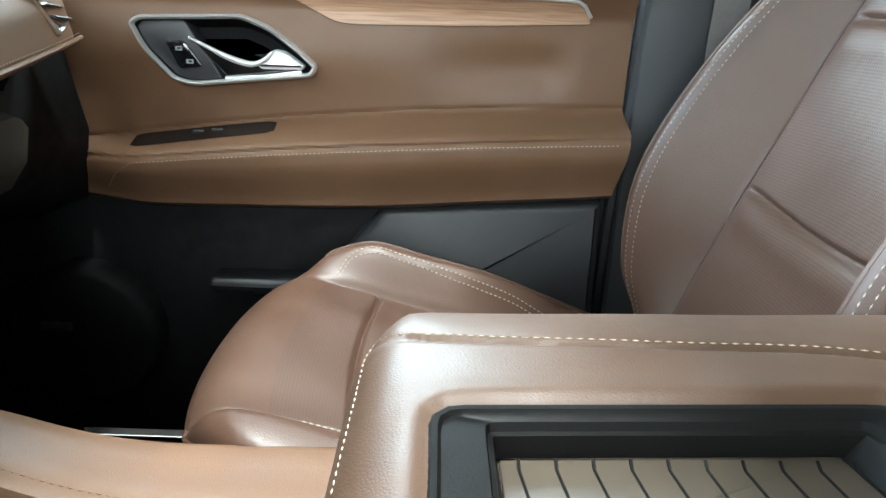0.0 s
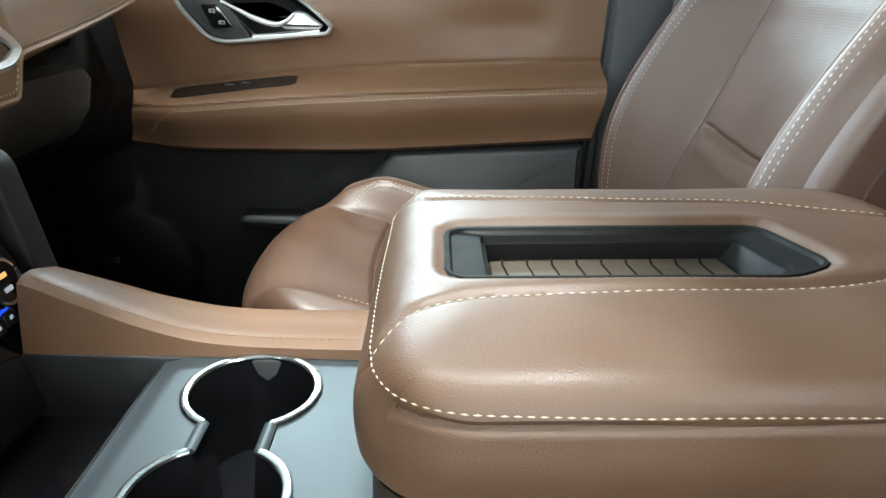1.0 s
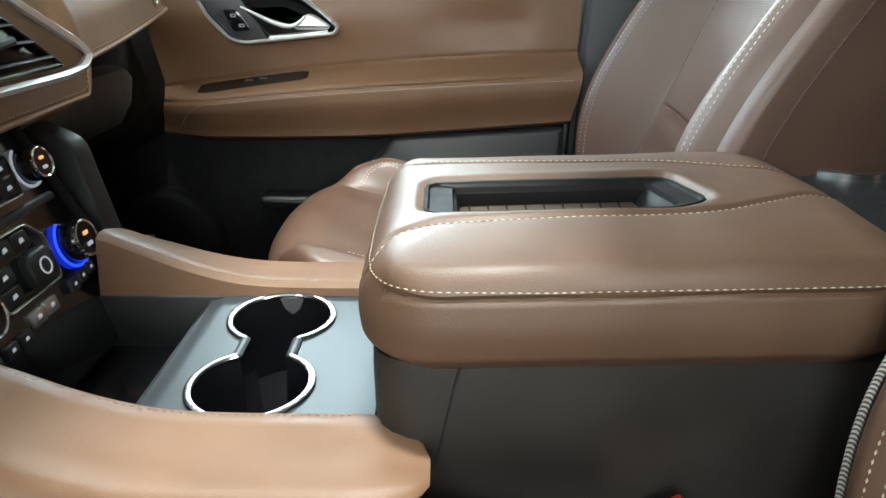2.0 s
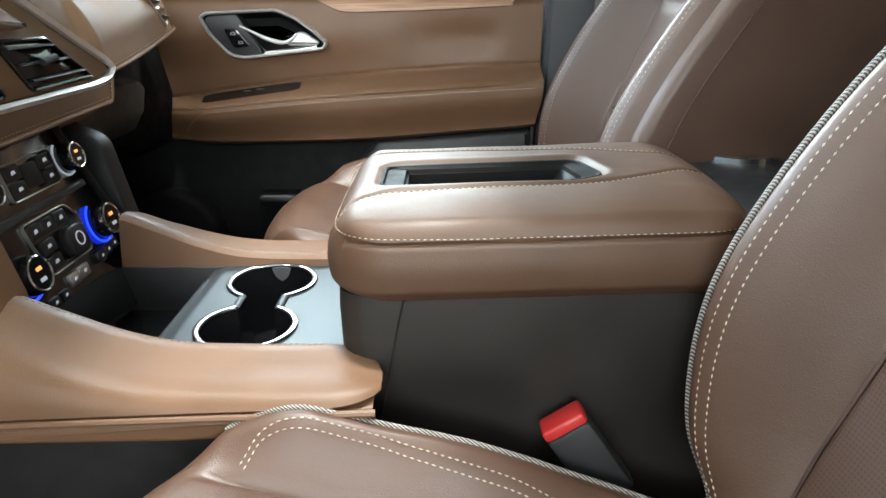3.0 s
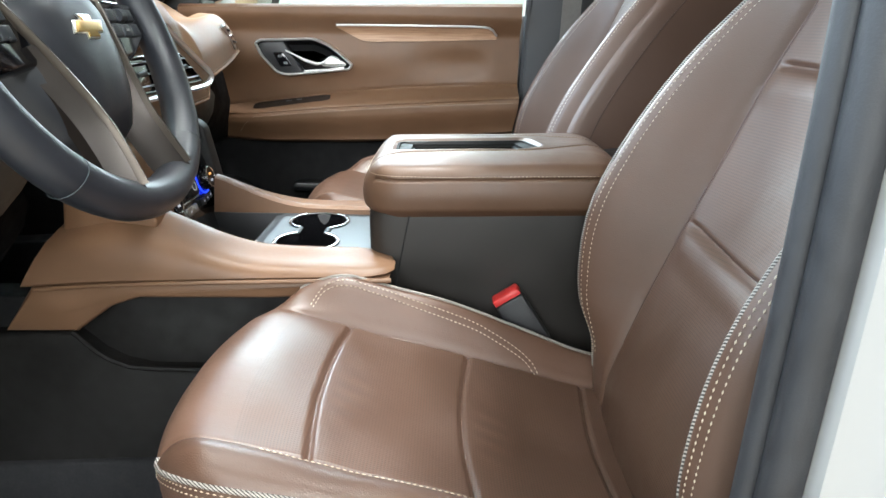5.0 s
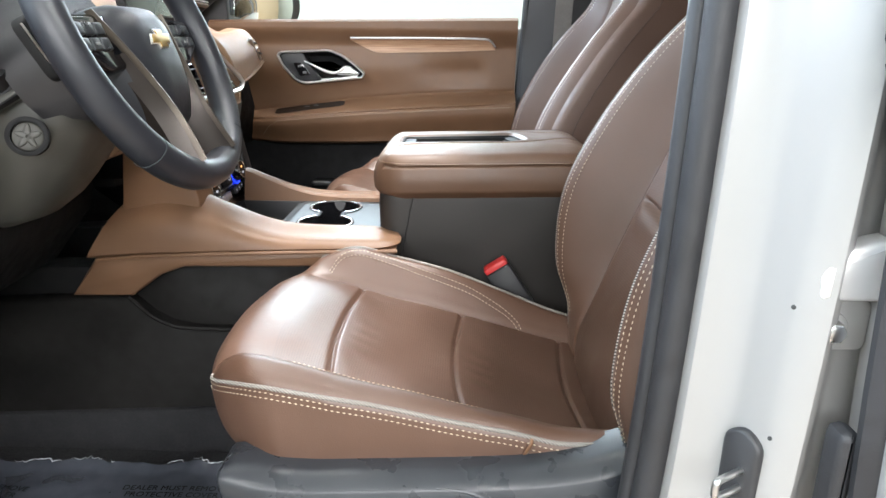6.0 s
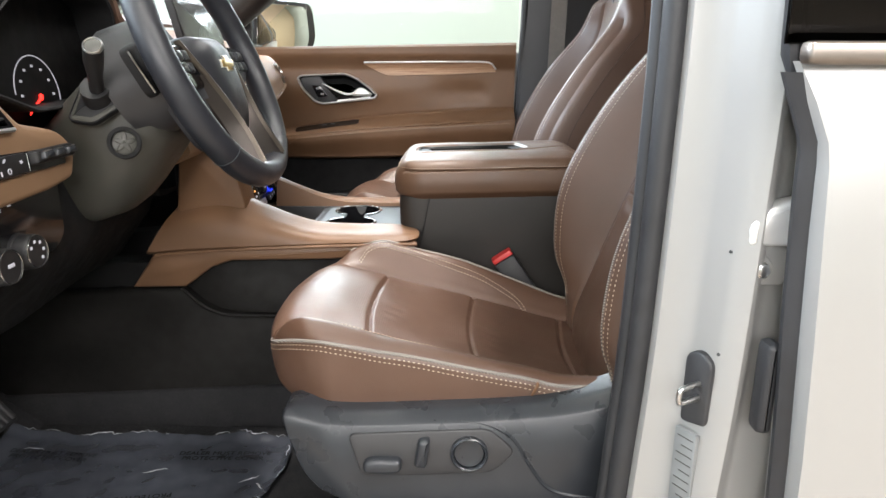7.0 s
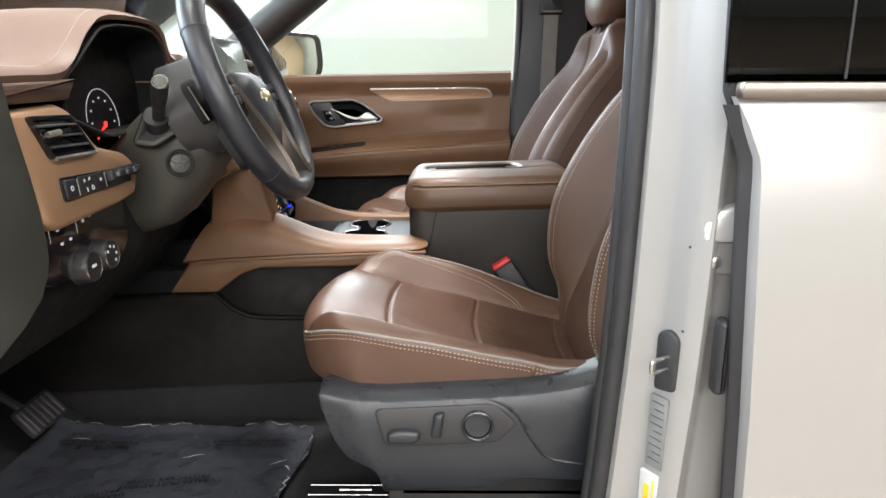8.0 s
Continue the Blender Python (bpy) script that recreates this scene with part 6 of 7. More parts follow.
bm = bmesh.new()
rings = []
for i in range(61):
    y = -0.72 + 0.75 * i / 60
    zt_, zl = hood_top(y), hood_low(y)
    xf = -0.478
    rings.append([Vector((x, y, z)) for x, z in [(xf - 0.10, zl), (xf - 0.004, zl), (xf, (zl + zt_) / 2), (xf - 0.005, zt_ - 0.004), (xf - 0.022, zt_), (xf - 0.05, zt_ + 0.002), (xf - 0.12, zt_ + 0.002), (xf - 0.30, zt_ - 0.006), (-1.12, 1.35)]])
loft(bm, rings)
part("instrument_hood", bm, HOODSKIN, dash, "brown leather instrument hood")
line = [(-0.500, y, hood_top(y) + 0.0012) for y in [-0.71 + 0.70 * i / 140 for i in range(141)]]
stitches("hood_stitching", [line], dash, 0.0042, 0.002, 0.0007)
bm = bmesh.new()
plate(bm, rounded([(-0.640, 1.309), (-0.430, 1.314), (-0.405, 1.342), (-0.440, 1.339), (-0.640, 1.333)], 0.004, 3), 0.02, face_x(-0.488), 0.003)
part("driver_wood_strip", bm, DARKWOOD, dash, "dark wood strip over the vent")
MC = Matrix.Translation((-0.530, 0, 1.20)) @ Matrix(((0, 0, 1, 0), (1, 0, 0, 0), (0, 1, 0, 0), (0, 0, 0, 1))) @ pose(0, 0, 0, -6, 0, 0)
cl = [(-0.425, 1.290), (-0.420, 1.338), (-0.378, 1.364), (-0.332, 1.396), (-0.295, 1.420), (-0.240, 1.429), (-0.150, 1.432), (-0.095, 1.427), (-0.062, 1.406), (-0.050, 1.334), (-0.065, 1.262), (-0.30, 1.252)]
cl = rounded(cl, 0.016, 3)
bm = bmesh.new()
frame_ring(bm, cl, [p.lerp(Vector((-0.22, 1.34)), 0.05) for p in cl], 0.080, face_x(-0.562), 0.0, 0.002)
part("cluster_rim", bm, DARK, dash, "black rim round the instruments")
bm = bmesh.new()
plate(bm, [Vector((p.x, p.y - 1.20)) for p in cl], 0.004, MC, 0.002)
part("cluster_face", bm, DARK, dash, "black instrument face")
bm = bmesh.new()
box(bm, (-0.62, -0.41, 1.17), (-0.545, -0.055, 1.272), 0.004)
part("column_surround", bm, DARK, dash, "black panel under the instruments")
gx, gy, gr = -0.214, 0.074, 0.049
bm = bmesh.new()
tube(bm, [MC @ Vector((gx + gr * 1.08 * math.cos(a), gy + gr * 1.08 * math.sin(a), 0.006)) for a in [radians(-60 + 240 * k / 40) for k in range(41)]], 0.0009, 6)
part("gauge_arc", bm, LEGEND, dash, "white gauge rim")
bm = bmesh.new()
for k in range(9):
    a = radians(-35 + 250 * k / 8)
    c = Vector((gx + gr * 0.78 * math.cos(a), gy + gr * 0.78 * math.sin(a)))
    plate(bm, [c + Vector(q) for q in ((-0.0028, -0.0018), (0.0028, -0.0018), (0.0028, 0.0018), (-0.0028, 0.0018))], 0.0006, MC, 0.0002, 0.0052)
part("gauge_numerals", bm, LEGEND, dash, "white gauge figures")
bm = bmesh.new()
plate(bm, [Vector((gx + 0.006, gy - 0.008)), Vector((gx + 0.010, gy - 0.002)), Vector((gx - 0.030, gy - 0.024)), Vector((gx - 0.032, gy - 0.030))], 0.0008, MC, 0.0002, 0.0056)
plate(bm, circle(gx + 0.004, gy - 0.006, 0.005, 16), 0.0008, MC, 0.0002, 0.0056)
part("gauge_needle", bm, REDLIT, dash, "lit red needle")

# ---- steering column and wheel ----
column = thing("steering_column", "grey-green plastic steering column with stalk and lock", "steering column")
bm = bmesh.new()
rings = []
AX = Vector((math.cos(radians(24)), 0, math.sin(radians(24))))
UPV = Vector((-AX.z, 0, AX.x))
base_c = Vector((-0.56, -0.165, 1.180))
for d, hw_, zu, zd in ((-0.02, 0.060, 0.020, 0.115), (0.03, 0.068, 0.028, 0.126), (0.07, 0.082, 0.040, 0.130), (0.105, 0.094, 0.054, 0.122), (0.13, 0.100, 0.062, 0.110), (0.17, 0.096, 0.060, 0.088), (0.205, 0.088, 0.052, 0.068), (0.215, 0.075, 0.045, 0.055)):
    c = base_c + AX * d
    ring_ = []
    for k in range(48):
        a = 2 * math.pi * k / 48
        cu, cv = math.cos(a), math.sin(a)
        ring_.append(c + Vector((0, hw_ * math.copysign(abs(cu) ** 0.62, cu), 0)) + UPV * ((zu if cv > 0 else zd) * math.copysign(abs(cv) ** 0.72, cv)))
    rings.append(ring_)
loft(bm, rings)
part("shroud", bm, GREY, column, "grey-green column shroud")
ML = Matrix.Translation((-0.386, -0.272, 1.209)) @ Matrix(((1, 0, 0, 0), (0, 0, -1, 0), (0, 1, 0, 0), (0, 0, 0, 1))) @ Matrix.Rotation(radians(-12), 4, "X") @ Matrix.Rotation(radians(22), 4, "Y") @ Matrix.Translation((0, 0, 0.005))
bm = bmesh.new()
frame_ring(bm, circle(0, 0, 0.0222, 36), circle(0, 0, 0.0166, 36), 0.011, ML, -0.006, 0.001)
part("lock_rim", bm, DARK, column, "black rim of the round cover")
bm = bmesh.new()
plate(bm, circle(0, 0, 0.0168, 36), 0.005, ML, 0.002, -0.003)
lk = part("lock_cover", bm, GREY, column, "round cover with a raised star")
bm = bmesh.new()
for k in range(5):
    a = radians(90 + 72 * k)
    b = Vector((math.cos(a), math.sin(a)))
    n_ = Vector((-b.y, b.x))
    plate(bm, [b * 0.001 + n_ * 0.0045, b * 0.001 - n_ * 0.0045, b * 0.0105 - n_ * 0.0030, b * 0.0145 - n_ * 0.0012, b * 0.0145 + n_ * 0.0012, b * 0.0105 + n_ * 0.0030], 0.004, ML, 0.001, 0.0)
part("star", bm, GREY, lk)
bm = bmesh.new()
MT = Matrix.Translation((-0.420, -0.262, 1.268)) @ Matrix(((1, 0, 0, 0), (0, 0, -1, 0), (0, 1, 0, 0), (0, 0, 0, 1))) @ Matrix.Rotation(radians(-38), 4, "X")
plate(bm, rounded([(-0.034, -0.034), (0.002, -0.040), (0.034, -0.012), (0.028, 0.036), (-0.026, 0.036)], 0.008, 3), 0.012, MT, 0.004, -0.008)
sb = part("stalk_base", bm, GREY, column, "raised plate under the stalk")
bm = bmesh.new()
o_ = rounded([(-0.034, -0.034), (0.002, -0.040), (0.034, -0.012), (0.028, 0.036), (-0.026, 0.036)], 0.008, 3)
frame_ring(bm, inset(o_, -0.0015), inset(o_, 0.0010), 0.006, MT, -0.004, 0.0005)
part("plate_joint", bm, DARK, sb, "dark joint round the plate")
bm = bmesh.new()
plate(bm, inset(o_, 0.007), 0.001, MT, 0.0004, 0.0038)
part("boot_plate", bm, BLACK, sb)
bm = bmesh.new()
tube(bm, [(-0.418, -0.265, 1.268), (-0.412, -0.285, 1.285)], 0.019, 16)
part("stalk_boot", bm, BLACK, column)
bm = bmesh.new()
tube(bm, [(-0.414, -0.275, 1.275), (-0.398, -0.305, 1.302), (-0.388, -0.324, 1.320), (-0.378, -0.340, 1.337)], lambda t: 0.0095 + 0.0030 * bump01(t, 0.55, 0.68), 20)
part("stalk", bm, BLACK, column, "black wiper and indicator stalk")
tipd = Vector((0.16, -0.80, 0.58)).normalized()
tip = Vector((-0.378, -0.340, 1.337))
bm = bmesh.new()
q_ = tipd.to_track_quat("Z", "Y").to_matrix().to_4x4()
frame_ring(bm, circle(0, 0, 0.0124, 28), circle(0, 0, 0.0104, 28), 0.004, Matrix.Translation(tip) @ q_, -0.001, 0.001)
part("stalk_ring", bm, SATIN, column, "bright ring on the stalk's end")
bm = bmesh.new()
plate(bm, circle(0, 0, 0.0104, 24), 0.003, Matrix.Translation(tip) @ q_, 0.0010, 0.0)
part("stalk_cap", bm, GREY, column, "grey end button")

WC = Vector((-0.304, -0.177, 1.312))
wheel = thing("steering_wheel", "dark leather steering wheel with bright spoke trim", "steering wheel")
tilt = radians(23)
WN, WU, WR = Vector((math.cos(tilt), 0, math.sin(tilt))), Vector((-math.sin(tilt), 0, math.cos(tilt))), Vector((0, 1, 0))


def wh(u, v, w=0.0):
    return WC + WR * u + WU * v + WN * w


MW = Matrix((( 0, WU.x, WN.x, WC.x), (1, WU.y, WN.y, WC.y), (0, WU.z, WN.z, WC.z), (0, 0, 0, 1)))
WHEELSKIN = material("wheel_leather", (0.014, 0.0155, 0.020), 0.40, vary=0.15, scale=30, spec=0.5, bump=0.16, bump_scale=700, kind="leather", fine=0.03)
bm = bmesh.new()
n = 96
rings = []
R = 0.182
for k in range(n):
    a = 2 * math.pi * k / n
    c = Vector((math.cos(a), math.sin(a) * (0.985 if math.sin(a) < 0 else 1.0)))
    fat = 0.0178 + 0.0025 * max(0, math.sin(a - 0.3)) ** 4 + 0.002 * max(0, -math.sin(a)) ** 2
    rings.append([wh(c.x * (R + fat * math.cos(b)), c.y * (R + fat * math.cos(b)), 0.020 + fat * 1.1 * math.sin(b)) for b in [2 * math.pi * j / 14 for j in range(14)]])
rings.append(rings[0])
loft(bm, rings, caps=False)
bmesh.ops.remove_doubles(bm, verts=bm.verts, dist=1e-5)
part("rim", bm, WHEELSKIN, wheel, "black leather rim")
for a in (-52, 48, 148, 226):
    c_, s_ = math.cos(radians(a)), math.sin(radians(a))
    bm = bmesh.new()
    tube(bm, [wh(c_ * (R + 0.0195 * math.cos(b)), s_ * 0.995 * (R + 0.0195 * math.cos(b)), 0.020 + 0.0213 * math.sin(b)) for b in [2 * math.pi * j / 20 for j in range(20)]], 0.0005, 5, closed=True)
    part("rim_seam", bm, CUPGREY, wheel, "pale cross seam of the rim")
bm = bmesh.new()
rings = []
for s_, w in ((1.15, -0.045), (1.2, -0.02), (1.17, 0.0), (1.08, 0.014), (0.85, 0.027), (0.60, 0.034), (0.35, 0.036)):
    pts = rounded([(-0.076 * s_, 0.012 * s_), (-0.050 * s_, 0.036 * s_), (0.050 * s_, 0.036 * s_), (0.076 * s_, 0.012 * s_), (0.070 * s_, -0.045 * s_), (0.044 * s_, -0.100 * s_), (-0.040 * s_, -0.100 * s_), (-0.068 * s_, -0.045 * s_)], 0.026, 5)
    rings.append([wh(p.x, p.y, w) for p in pts])
loft(bm, rings)
part("airbag_cover", bm, WHEELSKIN, wheel, "dark domed airbag cover")
for s in (-1, 1):
    bm = bmesh.new()
    plate(bm, rounded([(s * 0.065, 0.028), (s * 0.168, 0.024), (s * 0.172, -0.012), (s * 0.112, -0.040), (s * 0.066, -0.037)], 0.01, 3), 0.020, MW, 0.005, -0.002)
    sp = part("spoke", bm, GLOSS, wheel, "black spoke with thumb switches")
    for k in range(6):
        bm = bmesh.new()
        u0, v0 = s * (0.098 + 0.021 * (k % 3)), -0.009 + 0.017 * (k // 3)
        plate(bm, rounded([(u0 - 0.009, v0 - 0.007), (u0 + 0.009, v0 - 0.007), (u0 + 0.009, v0 + 0.007), (u0 - 0.009, v0 + 0.007)], 0.002, 2), 0.004, MW, 0.0015, 0.0175)
        part("thumb_switch", bm, SLATE, sp)
    bm = bmesh.new()
    plate(bm, rounded([(s * 0.115, -0.0105), (s * 0.123, -0.0105), (s * 0.123, -0.0075), (s * 0.115, -0.0075)], 0.001, 2), 0.0006, MW, 0.0002, 0.0217)
    part("thumb_legend", bm, LABEL, sp)
    # lower spoke with bright insert
    bm = bmesh.new()
    line = smooth_line([Vector(p) for p in ((s * 0.090, 0.030, 0.018), (s * 0.064, -0.035, 0.0285), (s * 0.047, -0.100, 0.036), (s * 0.055, -0.162, 0.043))], 6)
    loft(bm, [[wh(p.x - s * 0.003, p.y, p.z - 0.004), wh(p.x - s * 0.0022, p.y, p.z + 0.0016), wh(p.x + s * 0.0008, p.y, p.z + 0.0020), wh(p.x + s * 0.0030, p.y, p.z - 0.001), wh(p.x + s * 0.0035, p.y, p.z - 0.006)] for p in line])
    part("spoke_trim", bm, LEGMETAL, wheel, "satin metal spoke trim")
MBADGE = Matrix.Translation(WU * -0.011 + WR * 0.004) @ MW
# two ridged lower legs with an opening between them
for s in (-1, 1):
    bm = bmesh.new()
    rings = []
    for p in smooth_line([Vector(q) for q in ((s * 0.070, -0.020, 0.026), (s * 0.060, -0.045, 0.030), (s * 0.047, -0.100, 0.036), (s * 0.055, -0.166, 0.043))], 6):
        rings.append([wh(p.x + s * 0.015, p.y, p.z - 0.022), wh(p.x + s * 0.008, p.y, p.z - 0.009), wh(p.x + s * 0.001, p.y, p.z - 0.002), wh(p.x - s * 0.003, p.y, p.z - 0.004), wh(p.x - s * 0.010, p.y, p.z - 0.018), wh(p.x - s * 0.016, p.y, p.z - 0.034), wh(p.x + s * 0.010, p.y, p.z - 0.036)])
    loft(bm, rings)
    part("lower_leg", bm, DARKBRONZE, wheel, "ridged dark bronze lower spoke leg")
bm = bmesh.new()
plate(bm, [Vector(p) * 1.14 for p in [(-0.026, -0.002), (-0.020, 0.006), (-0.008, 0.006), (-0.010, 0.011), (0.009, 0.011), (0.008, 0.006), (0.025, 0.006), (0.020, -0.005), (0.008, -0.005), (0.010, -0.010), (-0.009, -0.010), (-0.008, -0.005), (-0.027, -0.005)]], 0.003, MBADGE, 0.001, 0.0348)
part("badge_rim", bm, SATIN, wheel, "bright rim of the badge")
bm = bmesh.new()
tube(bm, [wh(0.113, 0.008, 0.019), wh(0.127, 0.008, 0.019)], 0.0075, 16)
part("thumb_roller", bm, SLATE, wheel, "ribbed thumb roller")
bm = bmesh.new()
plate(bm, [Vector(p) for p in [(-0.026, -0.002), (-0.020, 0.006), (-0.008, 0.006), (-0.010, 0.011), (0.009, 0.011), (0.008, 0.006), (0.025, 0.006), (0.020, -0.005), (0.008, -0.005), (0.010, -0.010), (-0.009, -0.010), (-0.008, -0.005), (-0.027, -0.005)]], 0.004, MBADGE, 0.001, 0.0350)
part("badge", bm, GOLD, wheel, "small gold badge")
bm = bmesh.new()
plate(bm, rounded([(-0.140, 0.040), (-0.098, 0.052), (-0.094, -0.024), (-0.122, -0.026)], 0.014, 4), 0.014, MW, 0.006, -0.044)
sp = part("column_paddle", bm, DARK, wheel, "black paddle behind the wheel")
bm = bmesh.new()
tube(bm, smooth_line([wh(-0.140, 0.034, -0.031), wh(-0.133, 0.004, -0.030), wh(-0.121, -0.022, -0.031)], 5), 0.0013, 6)
part("paddle_edge", bm, SATIN, sp, "bright paddle edge")
bm = bmesh.new()
tube(bm, [wh(0, 0, -0.11), wh(0, 0, -0.03)], 0.055, 20)
part("hub", bm, BLACK, wheel)
bm = bmesh.new()
tube(bm, [wh(-0.02, 0.012, -0.10), wh(-0.02, 0.012, -0.035)], lambda t: 0.085 - 0.005 * t, 24)
part("hub_cover", bm, CHARCOAL, wheel, "black cover behind the wheel")

# ---- floor, film and pedal ----
film = thing("protective_film", "crinkled clear-grey plastic film with printed words on the driver's floor", "floor cover")
bm = bmesh.new()
nx, ny = 110, 80
grid = []
for i in range(nx + 1):
    row = []
    for j in range(ny + 1):
        u, v = i / nx, j / ny
        x = -0.80 + 0.555 * u + 0.012 * math.sin(9 * v) * u
        y1 = -0.024 + 0.005 * math.sin(17 * u) + 0.003 * math.sin(41 * u + 1)
        y = -0.56 + (y1 + 0.56) * v
        z = 0.5995 + 0.004 * noise.noise((x * 9, y * 9, 0)) + 0.003 * noise.noise((x * 30, y * 30, 3))
        z += 0.008 * bump01(v, 0.955, 1.0) * (0.6 + 0.8 * abs(noise.noise((x * 22, 0, 5)))) + 0.008 * bump01(u, 0.965, 1.0) * (0.5 + abs(noise.noise((y * 25, 0, 8)))) + 0.03 * bump01(-x, 0.75, 0.84)
        row.append(bm.verts.new((x, y, z)))
    grid.append(row)
film_edge = [tuple(grid[i][ny].co) for i in range(nx + 1)]
film_side = [tuple(grid[nx][j].co) for j in range(ny + 1)]
for i in range(nx):
    for j in range(ny):
        bm.faces.new((grid[i][j], grid[i + 1][j], grid[i + 1][j + 1], grid[i][j + 1]))
part("film_sheet", bm, FILM, film)
# lighter tubes along the creases put the film's glints into colour
bm = bmesh.new()
rnd = random.Random(4)
for a, b in ((4, 10), (12, 19), (27, 44), (46, 58), (60, 63), (80, 86), (88, 101), (103, 108)):
    line = [Vector(q) for q in film_edge[a:b]]
    tube(bm, [p + Vector((0, rnd.uniform(-0.004, 0.004), 0.001 + rnd.uniform(0, 0.003))) for p in line], lambda t: 0.0004 + 0.0011 * math.sin(math.pi * t) * rnd.uniform(0.4, 1.0), 6, squash=0.6)
for a, b in ((30, 36), (44, 52), (60, 66), (70, 76)):
    line = [Vector(q) for q in film_side[a:b]]
    tube(bm, [p + Vector((rnd.uniform(-0.006, 0.004), 0, 0.001 + rnd.uniform(0, 0.004))) for p in line], lambda t: 0.0005 + 0.0014 * math.sin(math.pi * t) * rnd.uniform(0.4, 1.0), 6, squash=0.6)
for x0, y0, x1, y1 in ((-0.74, -0.085, -0.70, -0.088), (-0.48, -0.16, -0.44, -0.145), (-0.30, -0.185, -0.27, -0.165), (-0.27, -0.185, -0.255, -0.20)):
    tube(bm, [(x0 + (x1 - x0) * k / 6, y0 + (y1 - y0) * k / 6 + rnd.uniform(-0.003, 0.003), 0.6075) for k in range(7)], lambda t: 0.0004 + 0.0011 * math.sin(math.pi * t), 6, squash=0.5)
part("film_fold_glint", bm, FOLDGLINT, film, "crinkled film edge with its glints in a lighter colour")["kind"] = "stuff"


def lettering(text, x, y, z, size, turn, parent, mat=INK):
    cu = bpy.data.curves.new("printed_words", "FONT")
    cu.body, cu.size, cu.align_x, cu.extrude = text, size, "CENTER", 0.0002
    ob = new("printed_words", cu)
    dg = bpy.context.evaluated_depsgraph_get()
    me = bpy.data.meshes.new_from_object(ob.evaluated_get(dg))
    bpy.data.objects.remove(ob)
    out = new("lettering", me)
    me.materials.append(mat)
    out.parent = parent
    out.matrix_world = pose(x, y, z, 0, 0, turn)
    return out


for x, y, a in ((-0.352, -0.102, 1), (-0.675, -0.108, -5), (-0.475, -0.248, 190), (-0.62, -0.31, 200), (-0.40, -0.40, 184), (-0.75, -0.40, 188)):
    lettering("DEALER MUST REMOVE\nPROTECTIVE COVER", x, y, 0.6095, 0.0165, a, film)
pedal = thing("brake_pedal", "ribbed rubber brake pedal on a black arm", "pedal")
MP = Matrix.Translation((-0.770, -0.140, 0.690)) @ Matrix(((0, 0, 1, 0), (1, 0, 0, 0), (0, 1, 0, 0), (0, 0, 0, 1))) @ pose(0, 0, 0, -40, 0, 0)
bm = bmesh.new()
plate(bm, rounded([(-0.055, -0.032), (0.055, -0.032), (0.055, 0.032), (-0.055, 0.032)], 0.010, 3), 0.014, MP, 0.004)
part("pad", bm, RUBBER, pedal)
for k in range(6):
    u = -0.042 + 0.0168 * k
    bm = bmesh.new()
    box(bm, (u - 0.004, -0.027, 0.013), (u + 0.004, 0.027, 0.018), 0.0015, MP)
    part("rib", bm, CHARCOAL, pedal)
bm = bmesh.new()
tube(bm, [(-0.785, -0.14, 0.69), (-0.86, -0.14, 0.75), (-0.90, -0.14, 0.95)], 0.010, 8)
part("arm", bm, BLACK, pedal)
carpet = thing("toe_board", "black carpeted toe board sloping up to the bulkhead", "carpet", kind="structure")
bm = bmesh.new()
rings = [[Vector((x, y, z)) for x, z in [(-0.78, 0.585), (-1.14, 0.86), (-1.14, 0.585)]] for y in (-0.56, 0.09)]
loft(bm, rings)
part("toe_carpet", bm, CARPET, carpet)
bm = bmesh.new()
rings = [[Vector((x, y, z)) for x, z in [(-0.66, 0.585), (-1.14, 0.95), (-1.14, 0.585)]] for y in (0.40, 1.0)]
loft(bm, rings)
part("toe_carpet", bm, CARPET, carpet)
mat_ = thing("floor_mat", "black passenger floor mat", "floor mat")
bm = bmesh.new()
plate(bm, rounded([(-0.66, 0.46), (-0.20, 0.46), (-0.20, 0.95), (-0.66, 0.95)], 0.05, 4), 0.012, face_z(0.586), 0.004)
part("mat", bm, CARPET, mat_)
rail = thing("seat_track", "bright steel seat track on the floor beside the film", "seat track")
for y_, x1_ in ((-0.248, -0.07), (-0.263, -0.09), (-0.279, -0.05)):
    bm = bmesh.new()
    tube(bm, [(-0.205 if y_ != -0.263 else -0.15, y_, 0.605), (x1_, y_, 0.605)], 0.0013 if y_ != -0.263 else 0.002, 8)
    part("track_bar", bm, STEEL, rail)
bm = bmesh.new()
box(bm, (-0.21, -0.345, 0.585), (0.30, -0.235, 0.6), 0.003)
part("track_bed", bm, BLACK, rail)

# ---- near pillar, sill and rear door ----
pillar = thing("pillar_near", "white painted centre pillar with striker, hinge and labels", "pillar", kind="structure")


def px(z):
    """x of the seal along the pillar"""
    return soft(z, [(0.50, 0.241), (0.75, 0.267), (0.88, 0.276), (1.0, 0.283), (1.23, 0.289), (1.44, 0.2915), (1.86, 0.276)])


bm = bmesh.new()
rings = []
for i in range(29):
    z = 0.50 + 1.40 * i / 28
    x = px(z)
    sec = [(0.020, -0.44), (0.012, -0.50), (0.016, -0.512), (0.030, -0.518), (0.046, -0.530), (0.050, -0.538), (0.062, -0.560), (0.072, -0.575), (0.082, -0.580), (0.090, -0.574), (0.098, -0.560), (0.106, -0.556), (0.135, -0.556), (0.160, -0.55), (0.20, -0.53), (0.20, -0.44)]
    rings.append([Vector((x + a, y + 0.02 * bump01(z, 1.2, 1.8), z)) for a, y in sec])
loft(bm, rings)
part("pillar_skin", bm, PAINT, pillar, "pearl white painted pillar")
